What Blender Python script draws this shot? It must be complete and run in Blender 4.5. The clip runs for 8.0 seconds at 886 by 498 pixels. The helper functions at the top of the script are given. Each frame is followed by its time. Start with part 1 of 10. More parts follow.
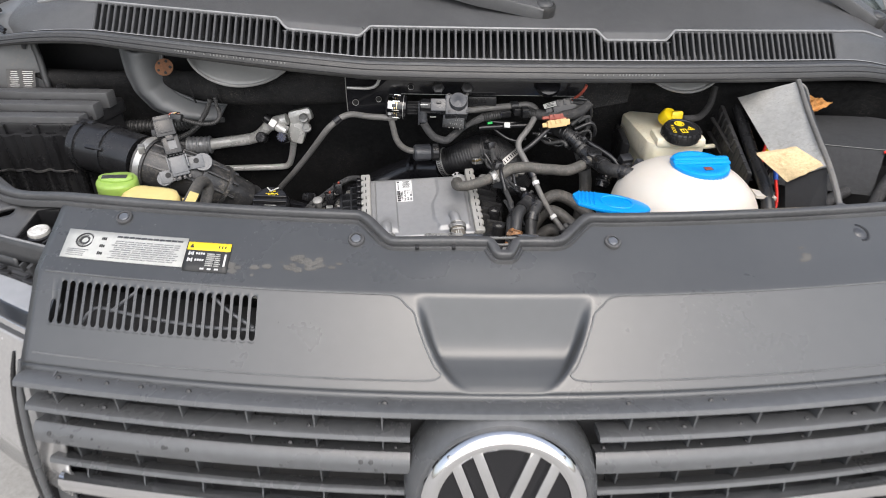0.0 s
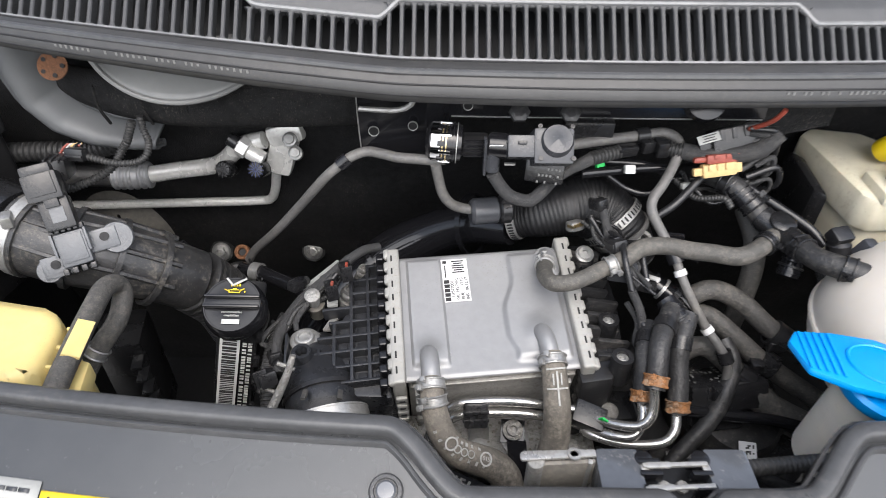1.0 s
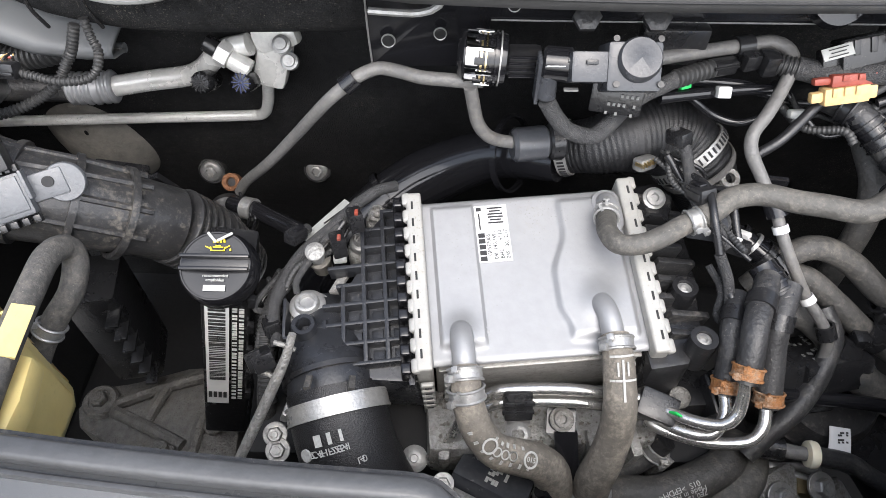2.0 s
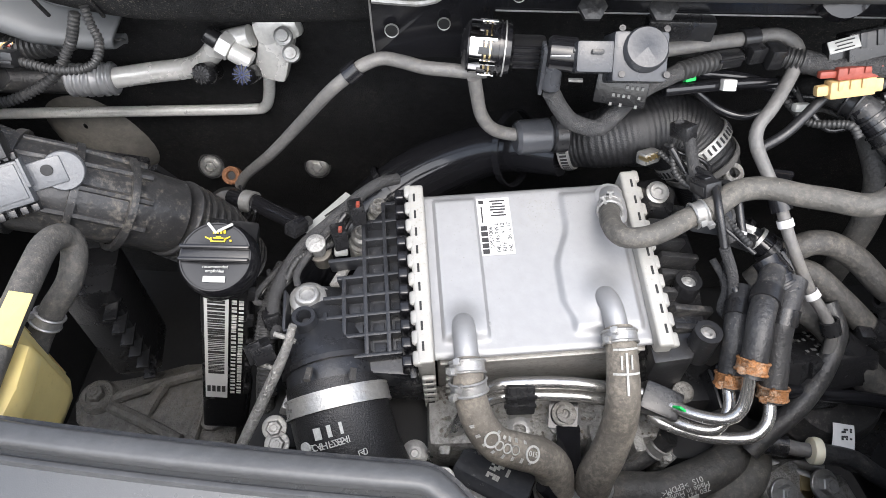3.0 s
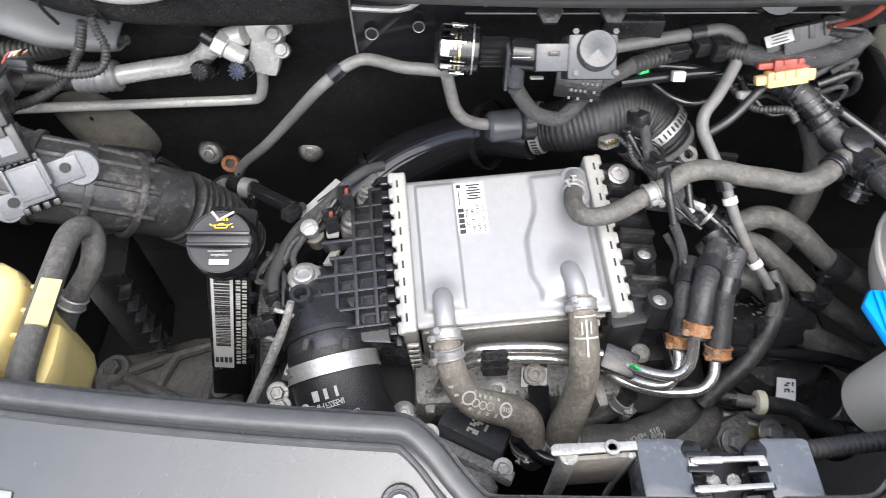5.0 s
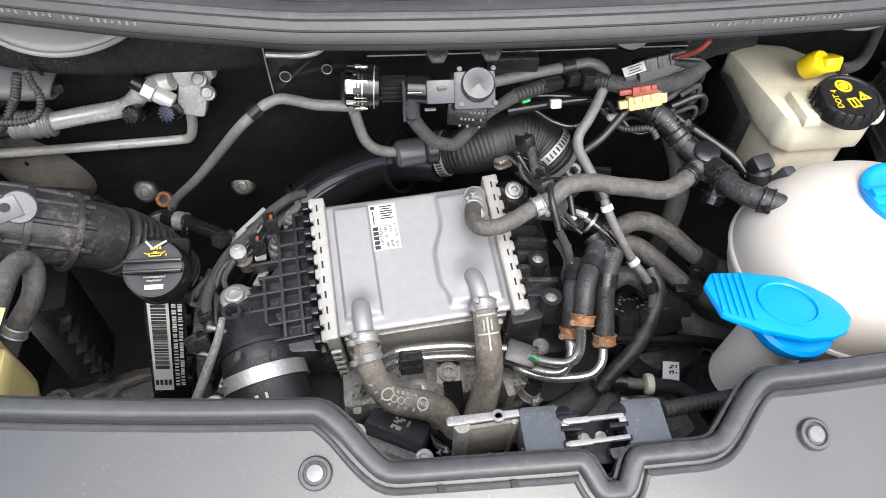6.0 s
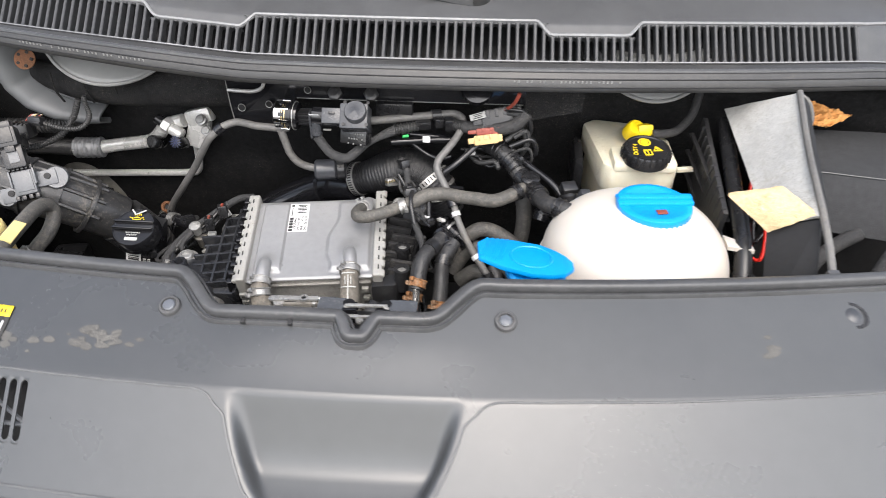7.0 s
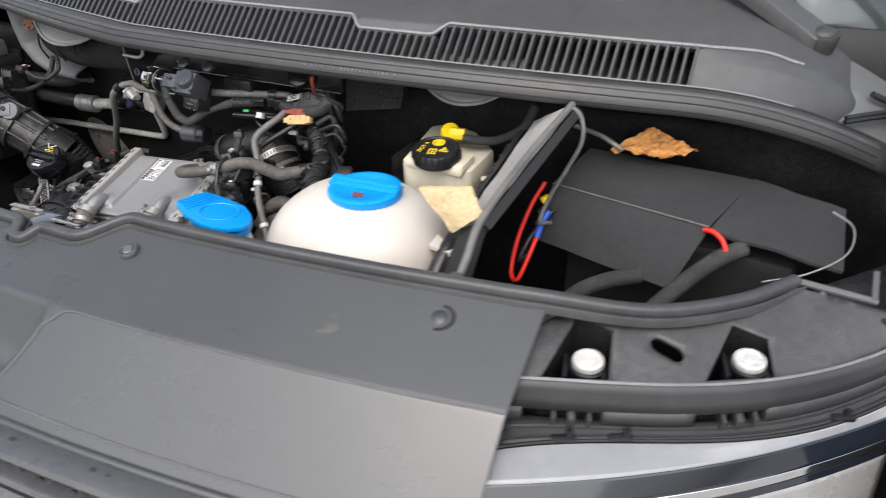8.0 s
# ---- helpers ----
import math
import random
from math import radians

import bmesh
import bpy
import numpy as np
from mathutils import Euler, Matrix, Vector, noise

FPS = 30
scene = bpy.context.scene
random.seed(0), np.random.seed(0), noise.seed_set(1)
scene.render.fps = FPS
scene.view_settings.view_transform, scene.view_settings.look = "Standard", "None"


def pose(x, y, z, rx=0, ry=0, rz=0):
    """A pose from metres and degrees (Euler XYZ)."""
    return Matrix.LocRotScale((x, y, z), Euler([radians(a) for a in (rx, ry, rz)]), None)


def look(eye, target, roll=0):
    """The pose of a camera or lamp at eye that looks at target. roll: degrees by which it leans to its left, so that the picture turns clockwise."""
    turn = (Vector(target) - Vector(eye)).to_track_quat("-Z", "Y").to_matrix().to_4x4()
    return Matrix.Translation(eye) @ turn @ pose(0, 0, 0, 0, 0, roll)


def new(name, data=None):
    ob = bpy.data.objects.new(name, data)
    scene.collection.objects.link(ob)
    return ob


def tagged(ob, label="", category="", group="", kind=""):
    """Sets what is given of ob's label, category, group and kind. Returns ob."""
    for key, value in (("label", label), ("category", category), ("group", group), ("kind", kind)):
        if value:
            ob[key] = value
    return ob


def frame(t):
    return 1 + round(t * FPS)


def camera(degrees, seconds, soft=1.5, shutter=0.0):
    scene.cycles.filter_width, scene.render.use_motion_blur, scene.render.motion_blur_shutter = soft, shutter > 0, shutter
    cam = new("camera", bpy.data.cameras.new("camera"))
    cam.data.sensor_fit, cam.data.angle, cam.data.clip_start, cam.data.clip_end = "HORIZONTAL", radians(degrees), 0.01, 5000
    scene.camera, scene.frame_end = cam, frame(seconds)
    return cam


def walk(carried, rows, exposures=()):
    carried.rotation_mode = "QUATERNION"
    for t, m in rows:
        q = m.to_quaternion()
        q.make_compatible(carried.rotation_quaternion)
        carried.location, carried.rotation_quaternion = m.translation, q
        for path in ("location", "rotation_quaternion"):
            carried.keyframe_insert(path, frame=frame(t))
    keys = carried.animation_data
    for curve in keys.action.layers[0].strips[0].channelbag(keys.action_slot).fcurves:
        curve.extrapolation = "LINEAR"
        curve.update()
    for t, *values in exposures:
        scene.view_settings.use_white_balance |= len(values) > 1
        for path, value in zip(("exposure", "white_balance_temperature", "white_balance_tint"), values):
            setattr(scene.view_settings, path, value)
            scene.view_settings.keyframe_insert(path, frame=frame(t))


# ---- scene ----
cam = camera(68.4, 8.0, soft=0.5, shutter=0.2)
PATH = [
    (0, (-0.085, -0.053, 1.417), (-0.043, 1.595, 0.286), 1.3),
    (0.5, (-0.112, 0.192, 1.363), (-0.072, 1.838, 0.228), 1.4),
    (1, (-0.147, 0.423, 1.328), (-0.128, 1.945, 0.031), 1.0),
    (1.5, (-0.16, 0.541, 1.287), (-0.147, 1.826, -0.246), 1.1),
    (1.7, (-0.163, 0.56, 1.282), (-0.17, 1.823, -0.269), 0.3),
    (3, (-0.169, 0.556, 1.269), (-0.17, 1.828, -0.275), 1.0),
    (3.5, (-0.172, 0.539, 1.296), (-0.176, 1.809, -0.249), 0.9),
    (4, (-0.171, 0.539, 1.297), (-0.229, 1.747, -0.296), 0.8),
    (4.5, (-0.159, 0.533, 1.304), (-0.23, 1.732, -0.295), 0.3),
    (5, (-0.153, 0.527, 1.319), (-0.152, 1.727, -0.281), -0.2),
    (5.2, (-0.146, 0.522, 1.325), (-0.041, 1.721, -0.272), 0.7),
    (6.3, (-0.102, 0.422, 1.373), (0.054, 1.745, -0.119), 1.8),
    (6.5, (-0.077, 0.373, 1.377), (0.028, 1.752, -0.068), 2.0),
    (7, (0.109, 0.178, 1.389), (0.026, 1.765, 0.174), 0.5),
    (7.5, (0.356, 0.125, 1.342), (-0.043, 1.708, 0.187), -0.6),
    (8, (0.679, 0.254, 1.327), (-0.042, 1.765, 0.234), -1.2),
]
EXPOSURES = [(0.0, 0.85, 6500, 10), (0.7, 0.9, 6450, 10), (1.5, 1.45, 6300, 10), (3.0, 1.5, 6300, 10), (4.0, 1.65, 6300, 10), (5.0, 1.65, 6300, 10), (6.5, 1.3, 6450, 10), (7.2, 1.2, 6500, 10), (8.0, 0.78, 6500, 10)]
walk(cam, [(t, look(eye, target, roll)) for t, eye, target, roll in PATH], EXPOSURES)

# ---------------------------------------------------------------- light
world = bpy.data.worlds.new("overcast_sky")
scene.world = world
world.use_nodes = True
wn = world.node_tree.nodes
sky = wn.new("ShaderNodeTexSky")
sky.sky_type = "NISHITA"
sky.sun_disc = False
sky.sun_elevation, sky.sun_rotation = radians(58), radians(170)
sky.air_density, sky.dust_density, sky.ozone_density = 1.0, 4.0, 1.0
wn["Background"].inputs["Strength"].default_value = 0.15
grey = wn.new("ShaderNodeHueSaturation")
grey.inputs["Saturation"].default_value = 0.6
world.node_tree.links.new(sky.outputs["Color"], grey.inputs["Color"])
world.node_tree.links.new(grey.outputs["Color"], wn["Background"].inputs["Color"])

sun = new("sun", bpy.data.lights.new("sun", "SUN"))
sun.data.energy, sun.data.angle, sun.data.color = 1.5, radians(100), (1.0, 0.97, 0.93)
sun.matrix_world = look((0.7, -3.4, 5.0), (0.0, 0.8, 0.9))

# ---------------------------------------------------------------- materials


def mat(name, col, rough=0.5, metal=0.0, var=0.18, scale=90.0, bump=0.08, dust=0.0, dust_col=(0.23, 0.20, 0.16),
        sub=0.0, coat=0.0, bump_scale=None, transmission=0.0, spec=0.5, stretch=None, speck=0.0, speck_col=(0.3, 0.28, 0.24)):
    """A procedural surface: base colour, fine grain, large stains, dust, relief."""
    m = bpy.data.materials.new(name)
    m.use_nodes = True
    n, l = m.node_tree.nodes, m.node_tree.links
    b = n["Principled BSDF"]
    tc = n.new("ShaderNodeTexCoord")
    co = tc.outputs["Object"]
    if stretch:
        mp = n.new("ShaderNodeMapping")
        mp.inputs["Scale"].default_value = stretch
        l.new(co, mp.inputs["Vector"])
        co = mp.outputs["Vector"]
    fine = n.new("ShaderNodeTexNoise")
    fine.inputs["Scale"].default_value, fine.inputs["Detail"].default_value = scale * 6, 4
    big = n.new("ShaderNodeTexNoise")
    big.inputs["Scale"].default_value, big.inputs["Detail"].default_value = scale * 0.35, 6
    big.inputs["Roughness"].default_value = 0.62
    for t in (fine, big):
        l.new(co, t.inputs["Vector"])
    lo = tuple(c * (1 - var) for c in col) + (1,)
    hi = tuple(min(1, c * (1 + var)) for c in col) + (1,)
    mix = n.new("ShaderNodeMix")
    mix.data_type = "RGBA"
    mix.inputs["A"].default_value, mix.inputs["B"].default_value = lo, hi
    add = n.new("ShaderNodeMath")
    add.operation = "MULTIPLY_ADD"
    add.inputs[1].default_value = 0.4
    l.new(fine.outputs["Fac"], add.inputs[0])
    half = n.new("ShaderNodeMath")
    half.operation = "MULTIPLY"
    half.inputs[1].default_value = 0.6
    l.new(big.outputs["Fac"], half.inputs[0])
    l.new(half.outputs[0], add.inputs[2])
    ramp = n.new("ShaderNodeMapRange")
    ramp.inputs["From Min"].default_value, ramp.inputs["From Max"].default_value = 0.3, 0.7
    l.new(add.outputs[0], ramp.inputs["Value"])
    l.new(ramp.outputs[0], mix.inputs["Factor"])
    colour = mix.outputs["Result"]
    rmap = n.new("ShaderNodeMapRange")
    rmap.inputs["From Min"].default_value, rmap.inputs["From Max"].default_value = 0.3, 0.7
    rmap.inputs["To Min"].default_value, rmap.inputs["To Max"].default_value = max(0.03, rough - 0.09), min(1, rough + 0.09)
    l.new(big.outputs["Fac"], rmap.inputs["Value"])
    roughness = rmap.outputs[0]
    if dust:
        dn = n.new("ShaderNodeTexNoise")
        dn.inputs["Scale"].default_value, dn.inputs["Detail"].default_value = scale * 0.8, 9
        dn.inputs["Roughness"].default_value = 0.7
        l.new(co, dn.inputs["Vector"])
        grit = n.new("ShaderNodeTexNoise")
        grit.inputs["Scale"].default_value, grit.inputs["Detail"].default_value = 210.0, 6
        grit.inputs["Roughness"].default_value = 0.72
        l.new(co, grit.inputs["Vector"])
        dsum = n.new("ShaderNodeMath")
        dsum.operation = "MULTIPLY_ADD"
        dsum.inputs[1].default_value = 0.55
        l.new(grit.outputs["Fac"], dsum.inputs[0])
        dhalf = n.new("ShaderNodeMath")
        dhalf.operation = "MULTIPLY"
        dhalf.inputs[1].default_value = 0.45
        l.new(dn.outputs["Fac"], dhalf.inputs[0])
        l.new(dhalf.outputs[0], dsum.inputs[2])
        dr = n.new("ShaderNodeMapRange")
        dr.inputs["From Min"].default_value, dr.inputs["From Max"].default_value = 0.60 - 0.22 * dust, 0.70 - 0.18 * dust
        dr.inputs["To Max"].default_value = min(1.0, 0.40 + 0.6 * dust)
        l.new(dsum.outputs[0], dr.inputs["Value"])
        dm = n.new("ShaderNodeMix")
        dm.data_type = "RGBA"
        dm.inputs["B"].default_value = (*dust_col, 1)
        l.new(colour, dm.inputs["A"])
        l.new(dr.outputs[0], dm.inputs["Factor"])
        colour = dm.outputs["Result"]
        ra = n.new("ShaderNodeMath")
        ra.operation = "MULTIPLY_ADD"
        ra.inputs[1].default_value, ra.use_clamp = 0.3, True
        l.new(dr.outputs[0], ra.inputs[0])
        l.new(roughness, ra.inputs[2])
        roughness = ra.outputs[0]
        if metal:
            mm = n.new("ShaderNodeMath")
            mm.operation = "MULTIPLY_ADD"
            mm.inputs[1].default_value, mm.inputs[2].default_value = -metal * 0.9, metal
            l.new(dr.outputs[0], mm.inputs[0])
            l.new(mm.outputs[0], b.inputs["Metallic"])
    if speck:
        sn = n.new("ShaderNodeTexNoise")
        sn.inputs["Scale"].default_value, sn.inputs["Detail"].default_value, sn.inputs["Roughness"].default_value = 620.0, 3, 0.75
        l.new(co, sn.inputs["Vector"])
        patchy = n.new("ShaderNodeMath")
        patchy.operation = "MULTIPLY_ADD"
        patchy.inputs[1].default_value = 0.35
        l.new(big.outputs["Fac"], patchy.inputs[0])
        l.new(sn.outputs["Fac"], patchy.inputs[2])
        sr = n.new("ShaderNodeMapRange")
        sr.inputs["From Min"].default_value, sr.inputs["From Max"].default_value = 0.88 - 0.14 * speck, 0.96 - 0.10 * speck
        sr.inputs["To Max"].default_value = min(0.9, 0.45 + 0.4 * speck)
        l.new(patchy.outputs[0], sr.inputs["Value"])
        sm = n.new("ShaderNodeMix")
        sm.data_type = "RGBA"
        sm.inputs["B"].default_value = (*speck_col, 1)
        l.new(colour, sm.inputs["A"])
        l.new(sr.outputs[0], sm.inputs["Factor"])
        colour = sm.outputs["Result"]
    l.new(colour, b.inputs["Base Color"])
    l.new(roughness, b.inputs["Roughness"])
    if not (dust and metal):
        b.inputs["Metallic"].default_value = metal
    b.inputs["Specular IOR Level"].default_value = spec
    b.inputs["Coat Weight"].default_value = coat
    b.inputs["Coat Roughness"].default_value = 0.08
    b.inputs["Transmission Weight"].default_value = transmission
    if sub:
        b.inputs["Subsurface Weight"].default_value = sub
        b.inputs["Subsurface Radius"].default_value = (0.02, 0.015, 0.01)
        b.inputs["Subsurface Scale"].default_value = 0.6
    if bump:
        bn = n.new("ShaderNodeTexNoise")
        bn.inputs["Scale"].default_value, bn.inputs["Detail"].default_value = (bump_scale or scale * 9), 5
        l.new(co, bn.inputs["Vector"])
        bp = n.new("ShaderNodeBump")
        bp.inputs["Strength"].default_value, bp.inputs["Distance"].default_value = bump, 0.002
        l.new(bn.outputs["Fac"], bp.inputs["Height"])
        l.new(bp.outputs["Normal"], b.inputs["Normal"])
    return m


COVER = mat("grained_grey_plastic", (0.044, 0.046, 0.048), 0.31, var=0.10, scale=10, bump=0.05, bump_scale=1500, dust=0.10, dust_col=(0.072, 0.073, 0.071), speck=0.14, speck_col=(0.12, 0.12, 0.117), spec=0.8)
COWL = mat("weathered_black_plastic", (0.040, 0.041, 0.043), 0.42, var=0.28, scale=9, bump=0.22, bump_scale=1500, dust=0.22, dust_col=(0.075, 0.072, 0.066), speck=0.25, speck_col=(0.13, 0.12, 0.105))
GRILLE = mat("satin_grille_plastic", (0.082, 0.085, 0.089), 0.30, var=0.2, scale=16, bump=0.12, bump_scale=1500, dust=0.12, dust_col=(0.08, 0.078, 0.075), speck=0.2, speck_col=(0.15, 0.14, 0.13), spec=0.6)
LIP = mat("faded_trim_plastic", (0.034, 0.0337, 0.0333), 0.42, var=0.3, scale=14, bump=0.2, dust=0.3, dust_col=(0.066, 0.063, 0.057), speck=0.3, speck_col=(0.12, 0.11, 0.095))
SEAL = mat("bonnet_seal_rubber", (0.058, 0.059, 0.061), 0.36, var=0.3, scale=24, bump=0.15, dust=0.25, dust_col=(0.105, 0.10, 0.095), speck=0.2, speck_col=(0.05, 0.048, 0.045))
BLACK = mat("black_plastic", (0.014, 0.014, 0.015), 0.27, var=0.35, scale=34, bump=0.12, dust=0.12, dust_col=(0.06, 0.056, 0.05), speck=0.2, speck_col=(0.15, 0.14, 0.12))
DUSTY = mat("dusty_black_plastic", (0.022, 0.022, 0.023), 0.4, var=0.35, scale=26, bump=0.35, dust=0.38, dust_col=(0.125, 0.115, 0.102), speck=0.5, speck_col=(0.21, 0.195, 0.17))
GLOSS = mat("glossy_black_plastic", (0.010, 0.010, 0.0115), 0.17, var=0.2, scale=30, bump=0.03, speck=0.12, speck_col=(0.12, 0.11, 0.10))
GREYBOX = mat("dark_grey_moulding", (0.040, 0.042, 0.047), 0.27, var=0.25, scale=40, bump=0.10, dust=0.12, dust_col=(0.09, 0.087, 0.083), speck=0.2, speck_col=(0.18, 0.17, 0.155))
RUBBER = mat("dusty_rubber_hose", (0.066, 0.063, 0.057), 0.62, var=0.4, scale=30, bump=0.4, dust=0.52, dust_col=(0.165, 0.152, 0.132), speck=0.45, speck_col=(0.27, 0.245, 0.205))
RUBBER_DARK = mat("dark_rubber_hose", (0.024, 0.024, 0.025), 0.45, var=0.4, scale=34, bump=0.4, dust=0.36, dust_col=(0.10, 0.094, 0.084), speck=0.5, speck_col=(0.22, 0.20, 0.17))
GREY_PIPE = mat("grey_sleeved_pipe", (0.115, 0.112, 0.108), 0.5, var=0.3, scale=30, bump=0.4, dust=0.42, dust_col=(0.185, 0.172, 0.152), speck=0.4, speck_col=(0.06, 0.054, 0.047))
FELT = mat("black_felt", (0.0165, 0.0165, 0.017), 0.95, var=0.6, scale=22, bump=1.0, bump_scale=700, dust=0.22, dust_col=(0.048, 0.045, 0.040), spec=0.12, speck=0.62, speck_col=(0.16, 0.145, 0.12))
FELT_COVER = mat("battery_felt", (0.038, 0.039, 0.041), 0.8, var=0.25, scale=22, bump=0.5, bump_scale=1200, spec=0.25, speck=0.2, speck_col=(0.1, 0.1, 0.095))
# near-black for dark parts and for fills that stand for shade in openings
DARK = mat("near_black", (0.012, 0.012, 0.013), 0.7, var=0.4, scale=20, bump=0.15, dust=0.2, dust_col=(0.04, 0.036, 0.03))
ALU = mat("brazed_aluminium", (0.295, 0.297, 0.302), 0.46, metal=0.4, var=0.10, scale=18, bump=0.10, dust=0.22, dust_col=(0.30, 0.295, 0.28), speck=0.30, speck_col=(0.17, 0.15, 0.13), spec=0.35)
ALU_CAST = mat("cast_aluminium", (0.33, 0.325, 0.31), 0.5, metal=0.5, var=0.4, scale=26, bump=0.9, bump_scale=420, dust=0.55, dust_col=(0.125, 0.112, 0.094), speck=0.55, speck_col=(0.05, 0.044, 0.037))
ALU_PIPE = mat("drawn_aluminium_pipe", (0.66, 0.65, 0.62), 0.30, metal=0.3, var=0.2, scale=34, bump=0.2, dust=0.16, dust_col=(0.29, 0.27, 0.24), speck=0.4, speck_col=(0.15, 0.135, 0.115))
STEEL = mat("zinc_plated_steel", (0.34, 0.338, 0.33), 0.40, metal=0.6, var=0.3, scale=44, bump=0.25, dust=0.35, dust_col=(0.21, 0.19, 0.16), speck=0.4, speck_col=(0.11, 0.098, 0.083))
CHROME = mat("chrome", (0.8, 0.8, 0.81), 0.08, metal=1.0, var=0.04, scale=20, bump=0.0)
RUSTY = mat("corroded_spring_clip", (0.30, 0.135, 0.05), 0.7, metal=0.3, var=0.6, scale=60, bump=0.8, dust=0.55, dust_col=(0.36, 0.30, 0.23), speck=0.65, speck_col=(0.07, 0.035, 0.02))
RUST_PIPE = mat("rusty_steel", (0.17, 0.075, 0.035), 0.75, metal=0.2, var=0.5, scale=60, bump=0.5, dust=0.4, dust_col=(0.24, 0.12, 0.06), speck=0.4, speck_col=(0.05, 0.03, 0.02))
# body paint, darkened to carry the shade on the inner wing
PAINT = mat("silver_grey_paint", (0.105, 0.109, 0.112), 0.48, metal=0.0, var=0.05, scale=14, bump=0.02, dust=0.25, dust_col=(0.16, 0.148, 0.132))
TANK = mat("milky_tank_plastic", (0.57, 0.53, 0.475), 0.38, var=0.05, scale=8, bump=0.06, sub=0.2, dust=0.12, dust_col=(0.53, 0.45, 0.37), speck=0.12, speck_col=(0.45, 0.38, 0.31))
RESERVOIR = mat("yellowed_reservoir_plastic", (0.66, 0.62, 0.49), 0.4, var=0.14, scale=12, bump=0.1, sub=0.2, dust=0.2, dust_col=(0.42, 0.36, 0.25), speck=0.15, speck_col=(0.34, 0.29, 0.19))
STEER_RES = mat("pale_yellow_plastic", (0.66, 0.53, 0.22), 0.42, var=0.1, scale=16, bump=0.1, sub=0.2, dust=0.2, dust_col=(0.45, 0.37, 0.19), speck=0.2, speck_col=(0.34, 0.27, 0.14))
BLUE = mat("sky_blue_plastic", (0.0, 0.27, 0.72), 0.35, var=0.06, scale=30, bump=0.04, sub=0.05)
BLUE_DARK = mat("blue_plastic_insert", (0.02, 0.03, 0.10), 0.4, var=0.06, scale=30, bump=0.04)
GREEN = mat("green_cap_plastic", (0.26, 0.40, 0.08), 0.38, var=0.12, scale=30, bump=0.06, sub=0.1, dust=0.2, dust_col=(0.30, 0.36, 0.13))
YELLOW = mat("yellow_plastic", (0.86, 0.62, 0.01), 0.4, var=0.06, scale=30, bump=0.04)
YELLOW_INK = mat("yellow_print", (0.80, 0.58, 0.02), 0.5, var=0.08, scale=60, bump=0.0)
ORANGE_CON = mat("ochre_connector", (0.50, 0.345, 0.155), 0.5, var=0.25, scale=40, bump=0.2, dust=0.3, dust_col=(0.30, 0.20, 0.11), speck=0.3, speck_col=(0.2, 0.13, 0.07))
RED_CON = mat("brick_red_connector", (0.23, 0.045, 0.028), 0.45, var=0.3, scale=40, bump=0.2, dust=0.3, dust_col=(0.10, 0.06, 0.048), speck=0.3, speck_col=(0.08, 0.04, 0.03))
RED = mat("red_cable", (0.75, 0.02, 0.01), 0.4, var=0.05, scale=40, bump=0.02)
BLUE_WIRE = mat("blue_cable", (0.01, 0.08, 0.45), 0.4, var=0.05, scale=40, bump=0.02)
GREEN_WIRE = mat("green_clip", (0.02, 0.5, 0.10), 0.4, var=0.05, scale=40, bump=0.02)
RIB = mat("satin_black_moulding", (0.020, 0.021, 0.024), 0.30, var=0.3, scale=40, bump=0.10, dust=0.20, dust_col=(0.07, 0.067, 0.062), speck=0.32, speck_col=(0.26, 0.245, 0.215))
CREAM = mat("limed_aluminium_rail", (0.34, 0.335, 0.315), 0.5, metal=0.2, var=0.12, scale=30, bump=0.2, dust=0.35, dust_col=(0.35, 0.325, 0.28), speck=0.6, speck_col=(0.17, 0.13, 0.09))
WHITE = mat("white_label", (0.60, 0.60, 0.595), 0.5, var=0.06, scale=20, bump=0.02, dust=0.15, dust_col=(0.44, 0.43, 0.41))
INK = mat("black_print", (0.02, 0.02, 0.02), 0.5, var=0.1, scale=60, bump=0.0)
DIM_INK = mat("worn_print", (0.15, 0.15, 0.145), 0.6, var=0.35, scale=90, bump=0.0)
PALE_INK = mat("pale_print", (0.42, 0.42, 0.40), 0.6, var=0.35, scale=90, bump=0.0)
FOIL = mat("foil_heat_shield", (0.50, 0.495, 0.475), 0.45, metal=0.3, var=0.2, scale=26, bump=0.55, bump_scale=330, dust=0.4, dust_col=(0.33, 0.31, 0.27), speck=0.6, speck_col=(0.15, 0.14, 0.125))
FOAM = mat("yellowed_foam", (0.56, 0.43, 0.25), 0.9, var=0.3, scale=40, bump=0.7, dust=0.35, dust_col=(0.34, 0.23, 0.12), speck=0.4, speck_col=(0.2, 0.13, 0.07))
LEAF = mat("dry_leaf", (0.62, 0.29, 0.085), 0.75, var=0.45, scale=40, bump=0.7, dust=0.3, dust_col=(0.26, 0.12, 0.04))
CORE = mat("cooler_core_metal", (0.36, 0.35, 0.33), 0.5, metal=0.4, var=0.3, scale=30, bump=0.3, dust=0.45, dust_col=(0.19, 0.17, 0.14), speck=0.4, speck_col=(0.1, 0.09, 0.075))
LENS = mat("headlamp_lens", (0.235, 0.24, 0.248), 0.12, var=0.12, scale=12, bump=0.0, coat=1.0)
LAMP_REFLECTOR = mat("lamp_reflector", (0.34, 0.335, 0.33), 0.22, metal=0.35, var=0.15, scale=30, bump=0.0, coat=1.0)
LOCK_GREY = mat("grey_glossy_moulding", (0.075, 0.081, 0.092), 0.16, coat=0.7, spec=0.8, var=0.15, scale=30, bump=0.06, dust=0.25, dust_col=(0.26, 0.25, 0.24), speck=0.25, speck_col=(0.18, 0.17, 0.16))
